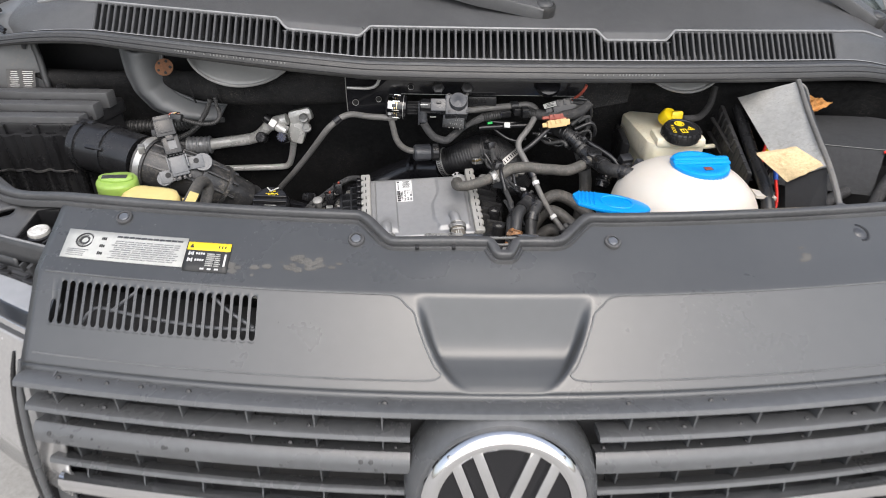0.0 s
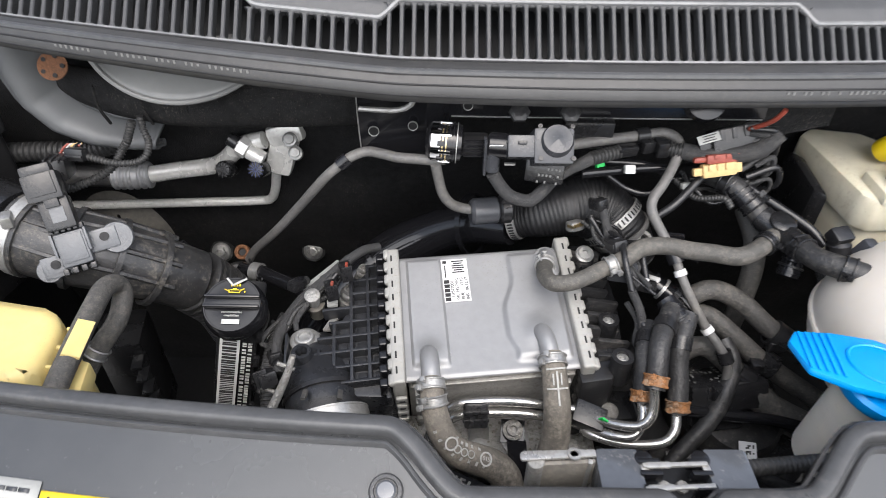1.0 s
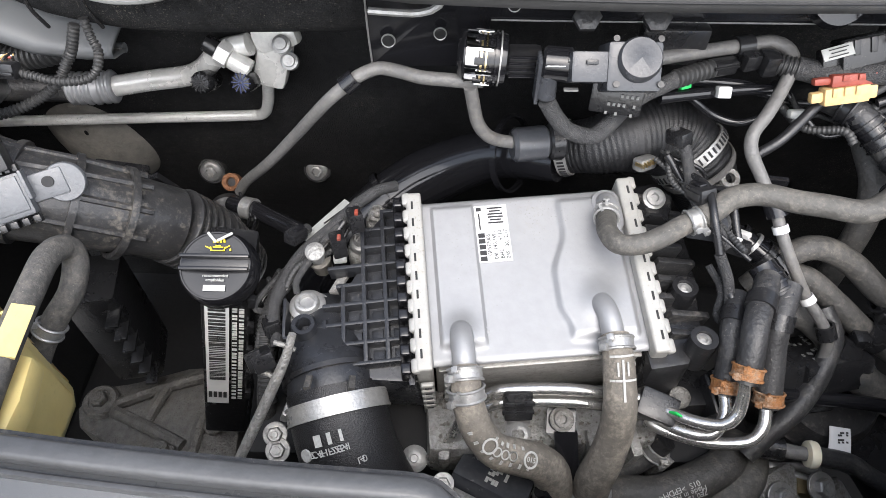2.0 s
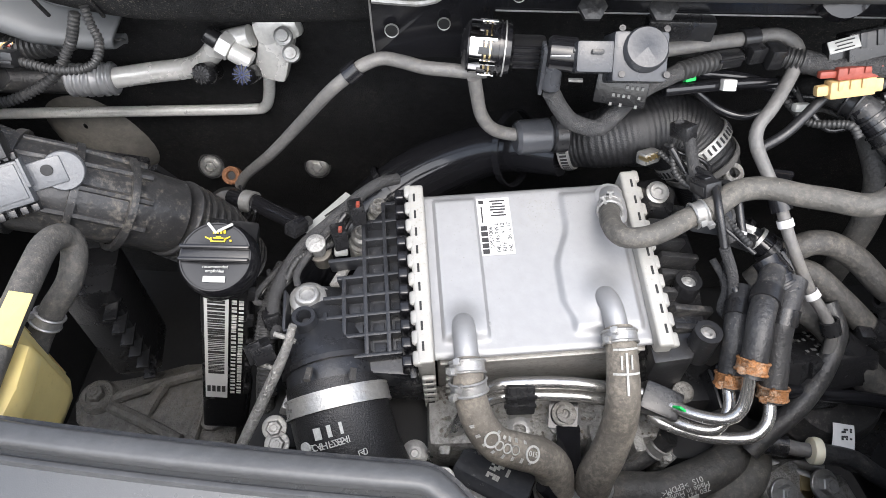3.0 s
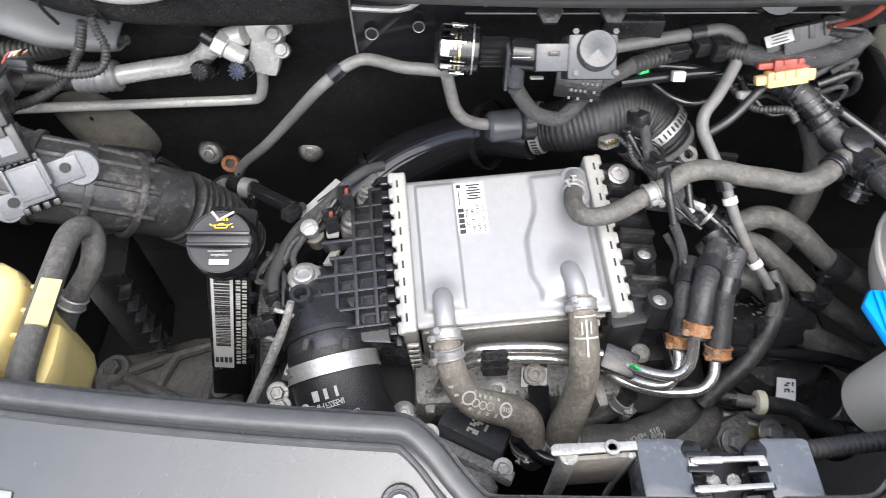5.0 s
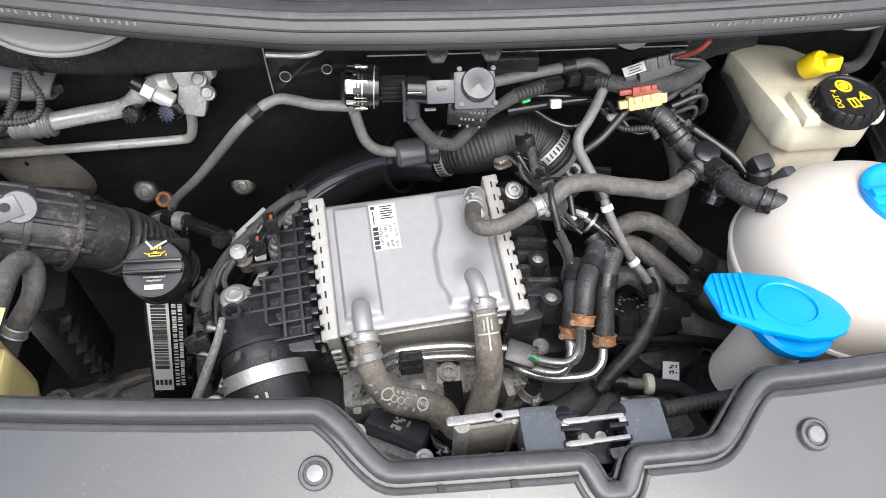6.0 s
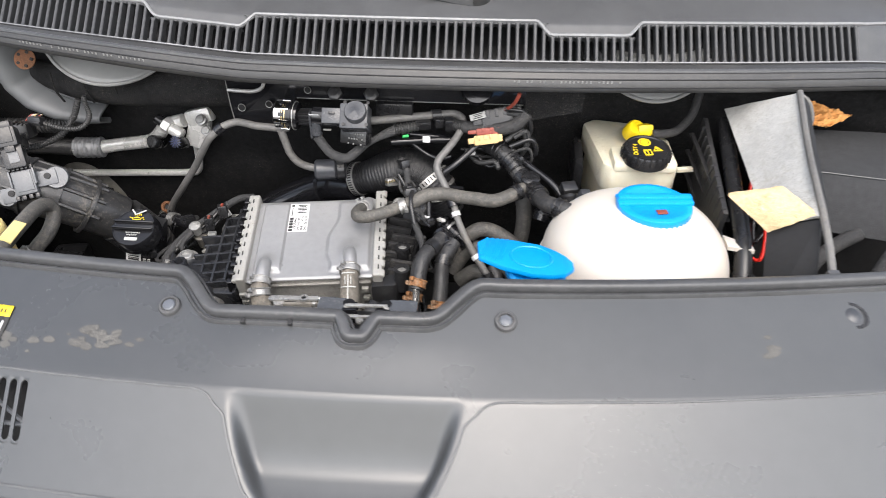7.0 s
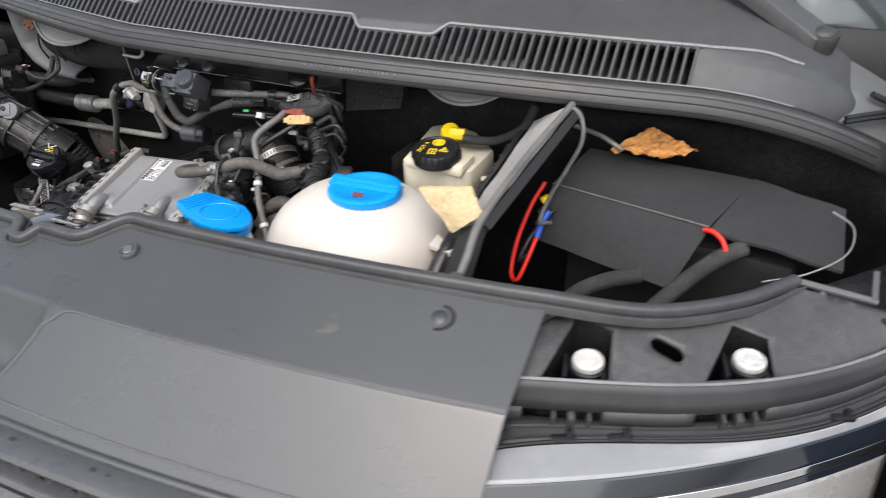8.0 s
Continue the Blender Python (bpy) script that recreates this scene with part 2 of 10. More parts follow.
LENS_DARK = mat("headlamp_dark_trim", (0.009, 0.012, 0.019), 0.08, var=0.1, scale=12, bump=0.0, coat=1.0)
CONCRETE = mat("concrete_yard", (0.27, 0.262, 0.245), 0.85, var=0.3, scale=12, bump=0.4, bump_scale=150, speck=0.3, speck_col=(0.16, 0.155, 0.145))
MESH_TAPE = mat("cloth_harness_tape", (0.036, 0.036, 0.037), 0.75, var=0.45, scale=44, bump=0.9, bump_scale=900, dust=0.38, dust_col=(0.105, 0.10, 0.093), speck=0.45, speck_col=(0.18, 0.17, 0.15))
LOOM = mat("corrugated_loom", (0.032, 0.032, 0.032), 0.5, var=0.25, scale=50, bump=0.1, dust=0.2, dust_col=(0.10, 0.09, 0.08))
BAND = mat("bright_clamp_steel", (0.42, 0.415, 0.40), 0.33, metal=0.6, var=0.25, scale=44, bump=0.2, dust=0.35, dust_col=(0.24, 0.22, 0.19), speck=0.4, speck_col=(0.13, 0.115, 0.095))
# same plastic as COWL, with the brightness of lit top surfaces in its colour
COWL_TOP = mat("lit_black_plastic", (0.064, 0.065, 0.067), 0.42, var=0.25, scale=9, bump=0.22, bump_scale=1500, dust=0.2, dust_col=(0.098, 0.095, 0.09), speck=0.25, speck_col=(0.16, 0.15, 0.135))
# dusty rubber, lightened to offset the shade low in the bay
RUBBER_PALE = mat("brightened_dusty_hose", (0.135, 0.122, 0.103), 0.7, var=0.35, scale=30, bump=0.5, dust=0.55, dust_col=(0.29, 0.26, 0.215), speck=0.5, speck_col=(0.38, 0.345, 0.29))
SENSOR = mat("grey_sensor_plastic", (0.105, 0.11, 0.118), 0.34, var=0.2, scale=40, bump=0.2, dust=0.2, dust_col=(0.2, 0.195, 0.185), speck=0.3, speck_col=(0.06, 0.06, 0.06))
MUDDY = mat("mud_splashed_rubber", (0.030, 0.030, 0.031), 0.36, var=0.4, scale=14, bump=0.5, dust=0.40, dust_col=(0.175, 0.158, 0.132), speck=0.5, speck_col=(0.23, 0.20, 0.16))
PAPER = mat("grubby_paper", (0.37, 0.375, 0.36), 0.6, var=0.12, scale=30, bump=0.1, dust=0.25, dust_col=(0.30, 0.29, 0.27))
# pale edge tone: wear on the lamp rail, painted highlight on the cowl beads
PAD_EDGE = mat("worn_or_highlit_edge", (0.19, 0.192, 0.195), 0.45, var=0.35, scale=20, bump=0.2, dust=0.25, dust_col=(0.15, 0.15, 0.15))
TURBO = mat("black_hose_fabric", (0.013, 0.013, 0.014), 0.38, var=0.4, scale=30, bump=0.4, bump_scale=900, dust=0.16, dust_col=(0.10, 0.098, 0.094), speck=0.35, speck_col=(0.20, 0.19, 0.175))
STEEL_PIPE = mat("bright_steel_pipe", (0.52, 0.51, 0.49), 0.24, metal=0.85, var=0.2, scale=34, bump=0.15, dust=0.16, dust_col=(0.26, 0.245, 0.22), speck=0.35, speck_col=(0.14, 0.125, 0.105))
# pad border plastic, lightened to carry its highlight line
EDGE_SOFT = mat("highlit_pad_edge", (0.105, 0.107, 0.109), 0.4, var=0.3, scale=20, bump=0.2)
# body paint kept lighter, without the shade toned into PAINT
PALE_PAINT = mat("pale_grey_paint", (0.19, 0.192, 0.188), 0.45, var=0.10, scale=14, bump=0.03, dust=0.25, dust_col=(0.20, 0.185, 0.16), speck=0.2, speck_col=(0.12, 0.11, 0.09))
NECK = mat("white_filler_plastic", (0.80, 0.75, 0.66), 0.4, var=0.06, scale=12, bump=0.05, sub=0.3, dust=0.12, dust_col=(0.6, 0.52, 0.42))
MOUNT = mat("dusty_cast_bracket", (0.15, 0.145, 0.135), 0.5, metal=0.3, var=0.6, scale=22, bump=0.9, bump_scale=420, dust=0.5, dust_col=(0.15, 0.135, 0.112), speck=0.6, speck_col=(0.045, 0.04, 0.034))
GLASS = mat("windscreen_glass", (0.05, 0.06, 0.06), 0.16, var=0.05, scale=5, bump=0.0, coat=1.0)
BRASS = mat("brass_ring", (0.62, 0.5, 0.28), 0.3, metal=1.0, var=0.1, scale=60, bump=0.02)

GRIME = mat("grimy_panel", (0.175, 0.163, 0.143), 0.8, var=0.4, scale=14, bump=0.7, dust=0.45, dust_col=(0.25, 0.23, 0.195), speck=0.5, speck_col=(0.07, 0.062, 0.052))
DECK = mat("grey_carrier_plastic", (0.058, 0.058, 0.059), 0.38, var=0.45, scale=16, bump=0.35, bump_scale=700, dust=0.38, dust_col=(0.115, 0.111, 0.104), speck=0.45, speck_col=(0.028, 0.027, 0.025))
RUBBER_MID = mat("grimy_rubber_hose", (0.055, 0.053, 0.050), 0.6, var=0.4, scale=32, bump=0.5, dust=0.48, dust_col=(0.145, 0.133, 0.115), speck=0.5, speck_col=(0.25, 0.225, 0.19))

# ---------------------------------------------------------------- mesh helpers


def finish(name, bm, material, smooth=40):
    bmesh.ops.recalc_face_normals(bm, faces=bm.faces)
    me = bpy.data.meshes.new(name)
    bm.to_mesh(me)
    bm.free()
    me.materials.append(material)
    me.polygons.foreach_set("use_smooth", [True] * len(me.polygons))
    me.set_sharp_from_angle(angle=radians(smooth))
    return me


def thing(name, base, label, category, group="", kind=""):
    ob = new(name)
    ob.location = base
    ob.empty_display_size = 0.02
    return tagged(ob, label, category, group, kind)


def part(name, bm, material, parent=None, label="", smooth=40):
    ob = new(name, finish(name, bm, material, smooth))
    if parent is not None:
        ob.parent = parent
        base = Vector(parent.location)
        ob.matrix_parent_inverse = Matrix.Translation(-base)
    if label:
        ob["label"] = label
    return ob


def solo(name, bm, material, label, category, group="", kind="", smooth=40):
    return tagged(part(name, bm, material, smooth=smooth), label, category, group, kind)


def B():
    return bmesh.new()


def box(bm, c, size, bevel=0.002, turn=(0, 0, 0), taper=1.0, seg=2):
    """A rounded box at c; taper scales its top."""
    tmp = bmesh.new()
    bmesh.ops.create_cube(tmp, size=1.0)
    for v in tmp.verts:
        k = taper if v.co.z > 0 else 1.0
        v.co = Vector((v.co.x * size[0] * k, v.co.y * size[1] * k, v.co.z * size[2]))
    if bevel:
        bmesh.ops.bevel(tmp, geom=list(tmp.edges), offset=min(bevel, 0.45 * min(size)), segments=seg, profile=0.6, affect="EDGES")
    tmp.transform(pose(*c, *turn))
    merge(bm, tmp)
    return bm


def merge(bm, tmp):
    me = bpy.data.meshes.new("tmp")
    tmp.to_mesh(me)
    tmp.free()
    bm.from_mesh(me)
    bpy.data.meshes.remove(me)


def axis_matrix(p, d):
    return Matrix.Translation(p) @ Vector(d).to_track_quat("Z", "Y").to_matrix().to_4x4()


def lathe(bm, profile, p, d=(0, 0, 1), seg=28, cap=True):
    """Turns (radius, height) pairs round the axis d through p."""
    m = axis_matrix(p, d)
    rings = []
    for r, h in profile:
        rings.append([bm.verts.new(m @ Vector((r * math.cos(a), r * math.sin(a), h))) for a in (2 * math.pi * i / seg for i in range(seg))])
    for a, b in zip(rings, rings[1:]):
        for i in range(seg):
            bm.faces.new((a[i], a[(i + 1) % seg], b[(i + 1) % seg], b[i]))
    if cap:
        bm.faces.new(rings[0])
        bm.faces.new(rings[-1])
    return bm


def cyl(bm, p, q, r, r2=None, bevel=0.001, seg=24):
    p, q = Vector(p), Vector(q)
    h = (q - p).length
    r2 = r if r2 is None else r2
    e = min(bevel, 0.3 * h, 0.5 * min(r, r2))
    return lathe(bm, [(r - e, 0), (r, e), (r2, h - e), (r2 - e, h)], p, q - p, seg)


def spline(pts, step=0.006):
    """Evenly resampled Catmull-Rom through pts."""
    P = [Vector(p) for p in pts]
    P = [P[0] * 2 - P[1]] + P + [P[-1] * 2 - P[-2]]
    out = []
    for i in range(1, len(P) - 2):
        a, b, c, d = P[i - 1:i + 3]
        n = max(2, int((c - b).length / step))
        for j in range(n):
            t = j / n
            out.append(0.5 * ((2 * b) + (c - a) * t + (2 * a - 5 * b + 4 * c - d) * t * t + (3 * b - a - 3 * c + d) * t ** 3))
    out.append(P[-2])
    return out


def tube(bm, pts, r, seg=14, step=0.006, rib=None, flat=1.0, caps=True):
    """A hose along pts; r a number or one radius a point; rib=(pitch, height) makes it corrugated."""
    line = spline(pts, step if not rib else rib[0] / 4)
    n = len(line)
    radii = [r] * n
    if isinstance(r, (list, tuple)):
        radii = [float(np.interp(i / (n - 1) * (len(r) - 1), range(len(r)), r)) for i in range(n)]
    if rib:
        radii = [q + (rib[1] if i % 4 in (1, 2) else 0) for i, q in enumerate(radii)]
    t0 = (line[1] - line[0]).normalized()
    side = t0.orthogonal().normalized()
    rings = []
    for i, p in enumerate(line):
        t = (line[min(i + 1, n - 1)] - line[max(i - 1, 0)]).normalized()
        side = (side - t * side.dot(t)).normalized()
        other = t.cross(side)
        rings.append([bm.verts.new(p + radii[i] * (side * math.cos(a) + other * math.sin(a) * flat)) for a in (2 * math.pi * k / seg for k in range(seg))])
    for a, b in zip(rings, rings[1:]):
        for k in range(seg):
            bm.faces.new((a[k], a[(k + 1) % seg], b[(k + 1) % seg], b[k]))
    if caps:
        bm.faces.new(rings[0])
        bm.faces.new(rings[-1])
    return bm


def along(pts, f):
    """The place and direction at the share f of a hose's length."""
    line = spline(pts)
    i = min(len(line) - 2, max(0, int(f * (len(line) - 1))))
    return line[i], (line[i + 1] - line[i]).normalized()


def share(pts, p):
    """The share of a hose's length that lies nearest the place p."""
    line = spline(pts)
    return min(range(len(line)), key=lambda i: (line[i] - Vector(p)).length) / (len(line) - 1)


def sweep(bm, pts, section, step=0.006):
    """A strip along a level run; section: pairs of (forward, up)."""
    line = spline(pts, step)
    rings = []
    for i, p in enumerate(line):
        t = line[min(i + 1, len(line) - 1)] - line[max(i - 1, 0)]
        side = Vector((t.y, -t.x, 0)).normalized()
        rings.append([bm.verts.new(p + side * a + Vector((0, 0, b))) for a, b in section])
    n = len(section)
    for a, b in zip(rings, rings[1:]):
        for k in range(n):
            bm.faces.new((a[k], a[(k + 1) % n], b[(k + 1) % n], b[k]))
    bm.faces.new(rings[0])
    bm.faces.new(rings[-1])
    return bm


def band(bm, pts, f, r, width, thick=0.0015):
    """A ring round a hose at the share f."""
    p, d = along(pts, f)
    return lathe(bm, [(r, -width / 2), (r + thick, -width / 2), (r + thick, width / 2), (r, width / 2)], p, d, 24, cap=False)


def prism(bm, outline, z0, z1, bevel=0.0015):
    """An upright slab over a plan outline."""
    tmp = bmesh.new()
    lo = [tmp.verts.new((x, y, z0)) for x, y in outline]
    hi = [tmp.verts.new((x, y, z1)) for x, y in outline]
    n = len(outline)
    tmp.faces.new(lo)
    tmp.faces.new(hi)
    for i in range(n):
        tmp.faces.new((lo[i], lo[(i + 1) % n], hi[(i + 1) % n], hi[i]))
    bmesh.ops.recalc_face_normals(tmp, faces=tmp.faces)
    if bevel:
        bmesh.ops.bevel(tmp, geom=list(tmp.edges), offset=bevel, segments=2, profile=0.6, affect="EDGES")
    merge(bm, tmp)
    return bm


def slab(bm, corners, thick, bevel=0.001, nx=1, ny=1, wave=None):
    """A sheet over four corners in space, thick along its normal; wave(u, v) lifts it."""
    a, b, c, d = (Vector(p) for p in corners)
    nrm = (b - a).cross(d - a).normalized()
    g = [[], []]
    for k in (0, 1):
        for j in range(ny + 1):
            row = []
            for i in range(nx + 1):
                u, v = i / nx, j / ny
                p = (a * (1 - u) + b * u) * (1 - v) + (d * (1 - u) + c * u) * v
                w = wave(u, v) if wave else 0.0
                row.append(bm.verts.new(p + nrm * (w - thick * k)))
            g[k].append(row)
    for j in range(ny):
        for i in range(nx):
            for k in (0, 1):
                bm.faces.new((g[k][j][i], g[k][j][i + 1], g[k][j + 1][i + 1], g[k][j + 1][i]))
    for i in range(nx):
        for j in (0, ny):
            bm.faces.new((g[0][j][i], g[0][j][i + 1], g[1][j][i + 1], g[1][j][i]))
    for j in range(ny):
        for i in (0, nx):
            bm.faces.new((g[0][j][i], g[0][j + 1][i], g[1][j + 1][i], g[1][j][i]))
    return bm


def grid(bm, xs, ys, f, hole=None):
    """A sheet of points f(x, y); hole(i, j) leaves cells out."""
    v = [[bm.verts.new(f(x, y)) for x in xs] for y in ys]
    for j in range(len(ys) - 1):
        for i in range(len(xs) - 1):
            if not (hole and hole(i, j)):
                bm.faces.new((v[j][i], v[j][i + 1], v[j + 1][i + 1], v[j + 1][i]))
    return bm


def thicken(ob, t, offset=-1.0):
    m = ob.modifiers.new("thickness", "SOLIDIFY")
    m.thickness, m.offset = t, offset
    return ob


def smooth01(a, b, x):
    t = min(1.0, max(0.0, (x - a) / (b - a)))
    return t * t * (3 - 2 * t)


def letters(body, size, m, material, parent, name="lettering", thick=0.0002):
    """Writing in the built-in font, as a mesh, centred at the pose m."""
    cu = bpy.data.curves.new(name, "FONT")
    cu.body, cu.size, cu.align_x, cu.align_y, cu.extrude = body, size, "CENTER", "CENTER", thick
    tmp = bpy.data.objects.new(name, cu)
    scene.collection.objects.link(tmp)
    me = bpy.data.meshes.new_from_object(tmp.evaluated_get(bpy.context.evaluated_depsgraph_get()))
    bpy.data.objects.remove(tmp)
    me.transform(m)
    bm = bmesh.new()
    bm.from_mesh(me)
    bpy.data.meshes.remove(me)
    return part(name, bm, material, parent)


def bolt(name, p, d, r, material, label, parent=None, group="", washer=1.6):
    """A hexagon head on a washer."""
    bm = B()
    lathe(bm, [(r * washer, 0), (r * washer, r * 0.3), (r * washer * 0.95, r * 0.35)], p, d, 24)
    q = Vector(p) + Vector(d).normalized() * r * 0.3
    lathe(bm, [(r, 0), (r, r * 0.8), (r * 0.85, r * 0.95)], q, d, 6)
    lathe(bm, [(r * 0.5, r * 0.9), (r * 0.45, r * 1.05)], q, d, 12)
    if parent is not None:
        return part(name, bm, material, parent, smooth=30)
    return solo(name, bm, material, label, "bolt", group, smooth=30)


from mathutils import geometry

# ---------------------------------------------------------------- the setting


def structure(name, bm, material, label, smooth=40):
    return solo(name, bm, material, label, "structure", kind="structure", smooth=smooth)


bm = B()
grid(bm, [-2000, -60, -8, 8, 60, 2000], [-2000, -60, -8, 8, 60, 2000], lambda x, y: (x, y, 0))
structure("ground", bm, CONCRETE, "light grey concrete yard under the parked van")

# the dark tub of the engine bay
bm = B()
box(bm, (0, 0.95, 0.22), (1.75, 1.1, 0.04), 0.005)
structure("bay_floor", bm, DARK, "black undertray below the engine")


def firewall_y(z):
    return 1.10 + 0.30 * (0.93 - z) + 0.02


bm = B()
zs = [0.22 + 0.02 * i for i in range(40)]
xs = [-0.91 + 0.02 * i for i in range(92)]
grid(bm, xs, zs, lambda x, z: (x, firewall_y(z) + 0.006 * noise.noise(Vector((x * 9, z * 9, 1))) + 0.04 * abs(x), 0.22 + (z - 0.22) * (1 - 0.12 * smooth01(0.82, 0.91, abs(x)))))
thicken(structure("wall_firewall", bm, FELT, "black felt insulation over the firewall"), 0.02)

for s, nm in ((-1, "wall_wing_passenger"), (1, "wall_wing_driver")):
    bm = B()
    zs2 = [0.22 + 0.03 * i for i in range(24)]
    ys2 = [0.70 + 0.03 * i for i in range(20)]
    grid(bm, ys2, zs2, lambda y, z: (s * (0.90 - 0.10 * smooth01(0.75, 0.5, z) + 0.004 * noise.noise(Vector((y * 8, z * 8, s)))), y, 0.22 + (z - 0.22) * (0.66 + 0.17 * smooth01(0.84, 0.93, y)) / 0.69))
    thicken(structure(nm, bm, DARK, "dark inner wing of the engine bay"), 0.01)

bm = B()
grid(bm, [-0.62, -0.3, 0.0, 0.3, 0.62], [0.22, 0.6, 0.84], lambda x, z: (x, 0.60 + 0.1 * x * x, z))
thicken(structure("wall_radiator", bm, DARK, "dark radiator pack behind the front panel"), 0.03)

bm = B()
grid(bm, [-1.0 + 0.1 * i for i in range(21)], [0.90, 0.98, 1.05, 1.10], lambda x, z: (x, 1.205 + 0.06 * x * x, z))
thicken(structure("wall_plenum", bm, DARK, "black plenum wall under the windscreen cowl"), 0.01)
# ---------------------------------------------------------------- front panel
BOW = 0.17


def cover_point(x, s, lift=0.0):
    """The front panel over the lock carrier: bowed in plan, creased, with a dished middle."""
    if s < 0.548:
        z = 0.938 - (0.548 - s) * 0.88
    else:
        z = 0.938 + (s - 0.548) * 0.36
    c = x - 0.004
    w = 0.040 + 0.068 * min(1.0, max(0.0, (s - 0.463) / 0.086)) ** 0.45
    if s < 0.549:
        # a steep upper wall that rounds into a flatter floor
        across = 1 - smooth01(w - 0.016, w + 0.001, abs(c))
        z -= across * float(np.interp(s, [0.462, 0.470, 0.482, 0.496, 0.508, 0.516, 0.524, 0.536, 0.549], [0.0, 0.003, 0.010, 0.019, 0.0260, 0.0265, 0.022, 0.012, 0.0]))
    # swollen rear middle above the dish
    z += 0.003 * smooth01(0.16, 0.05, abs(c)) * smooth01(0.55, 0.6, s)
    z -= 0.02 * x * x
    return Vector((x, s + BOW * x * x, z + lift))


def seal_s(x):
    """The rear edge of the front panel: a straight run with a dip at the lock."""
    dip = smooth01(-0.178, -0.128, x) * (1 - smooth01(0.072, 0.124, x))
    notch = smooth01(-0.013, 0.000, x) * (1 - smooth01(0.013, 0.027, x))
    return 0.655 - 0.038 * dip - 0.0185 * notch


front = thing("nose_cover", (0, 0.60, 0.86), "large dark grey grained plastic panel over the lock carrier", "panel")
V0, V1, NV = -0.546, -0.286, 24
SLOT0, SLOT1 = 0.4985, 0.5435
pitch = (V1 - V0) / NV
xs = [-0.572, -0.562, -0.554] + [V0 + i * pitch + pitch * q for i in range(NV) for q in (0, 0.2225, 0.5, 0.7775)] + [V1]
x = V1 + 0.006
while x < 0.566:
    xs.append(x)
    x += 0.003 if -0.15 < x < 0.15 else 0.0075
xs.append(0.566)
# rows run from the front lip over the crease towards the rear edge
rows = [0.463, 0.4655, 0.468, 0.471, 0.474, 0.477, 0.480, 0.483, 0.486, 0.489, 0.4935, SLOT0, 0.501, 0.503, 0.5065, 0.51, 0.514, 0.518, 0.522, 0.526, 0.5295, 0.533, 0.537, 0.540, SLOT1, 0.546, 0.549, 0.552, 0.556, 0.562,
        0.568, 0.575, 0.582, 0.589, 0.596, 0.600]
j0, j1 = rows.index(SLOT0), rows.index(SLOT1)


def cut(i, j):
    return 2 <= i <= 3 + 4 * NV and j0 <= j < j1


bm = B()
v = []
for j, s in enumerate(rows):
    v.append([bm.verts.new(cover_point(x, s)) for x in xs])
for k in range(1, 6):
    v.append([bm.verts.new(cover_point(x, 0.600 + (seal_s(x) - 0.600) * k / 5)) for x in xs])
for j in range(len(v) - 1):
    for i in range(len(xs) - 1):
        if not cut(i, j):
            bm.faces.new((v[j][i], v[j][i + 1], v[j + 1][i + 1], v[j + 1][i]))
# every slot is a round-ended opening in a cell of its own; the first one is short
for i in range(NV):
    xa, xb = V0 + i * pitch, V0 + (i + 1) * pitch
    lo, hi = SLOT0 + 0.0022, (0.5230 if i == 0 else SLOT1 - 0.0022)
    hw, mx = pitch * 0.33, (xa + xb) / 2
    hole, rim = [], []
    for k in range(9):
        a = math.pi * k / 8
        hole.append((mx + hw * math.cos(a), hi - hw + hw * math.sin(a)))
        rim.append((mx + (xb - xa) / 2 * max(-1, min(1, 1.45 * math.cos(a))), SLOT1 if k not in (0, 8) else SLOT1 - 0.0022 - hw))
    for k in range(9):
        a = math.pi + math.pi * k / 8
        hole.append((mx + hw * math.cos(a), lo + hw + hw * math.sin(a)))
        rim.append((mx + (xb - xa) / 2 * max(-1, min(1, 1.45 * math.cos(a))), SLOT0 if k not in (0, 8) else lo + hw))
    hv = [bm.verts.new(cover_point(*q)) for q in hole]
    rv = [bm.verts.new(cover_point(*q)) for q in rim]
    for k in range(18):
        k2 = (k + 1) % 18
        quad = (hv[k], rv[k], rv[k2], hv[k2])
        bm.faces.new(quad)
    # soft inward lip of the opening
    dv = [bm.verts.new(cover_point(mx + (q[0] - mx) * 0.90, q[1], -0.0012)) for q in hole]
    for k in range(18):
        k2 = (k + 1) % 18
        bm.faces.new((hv[k2], dv[k2], dv[k], hv[k]))
# the columns beside the block join its few corners to the fine rows
for i, xe in ((2, V0), (4 + 4 * NV, V1)):
    ends = [SLOT0, SLOT0 + 0.0022 + pitch * 0.33, SLOT1 - 0.0022 - pitch * 0.33, SLOT1]
    ev = [bm.verts.new(cover_point(xe, q)) for q in ends]
    m = 0
    for j in range(j0, j1):
        bm.faces.new((v[j][i], v[j + 1][i], ev[m]) if i > 2 else (v[j + 1][i], v[j][i], ev[m]))
        while m < 3 and rows[j + 1] > (ends[m] + ends[m + 1]) / 2:
            bm.faces.new((ev[m], v[j + 1][i], ev[m + 1]) if i > 2 else (v[j + 1][i], ev[m], ev[m + 1]))
            m += 1
bmesh.ops.remove_doubles(bm, verts=bm.verts[:], dist=0.00005)
bmesh.ops.recalc_face_normals(bm, faces=bm.faces[:])
if sum(f.normal.z for f in bm.faces) < 0:
    bmesh.ops.reverse_faces(bm, faces=bm.faces[:])


def dish_half(q):
    return 0.040 + 0.068 * min(1.0, max(0.0, (q - 0.463) / 0.086)) ** 0.45


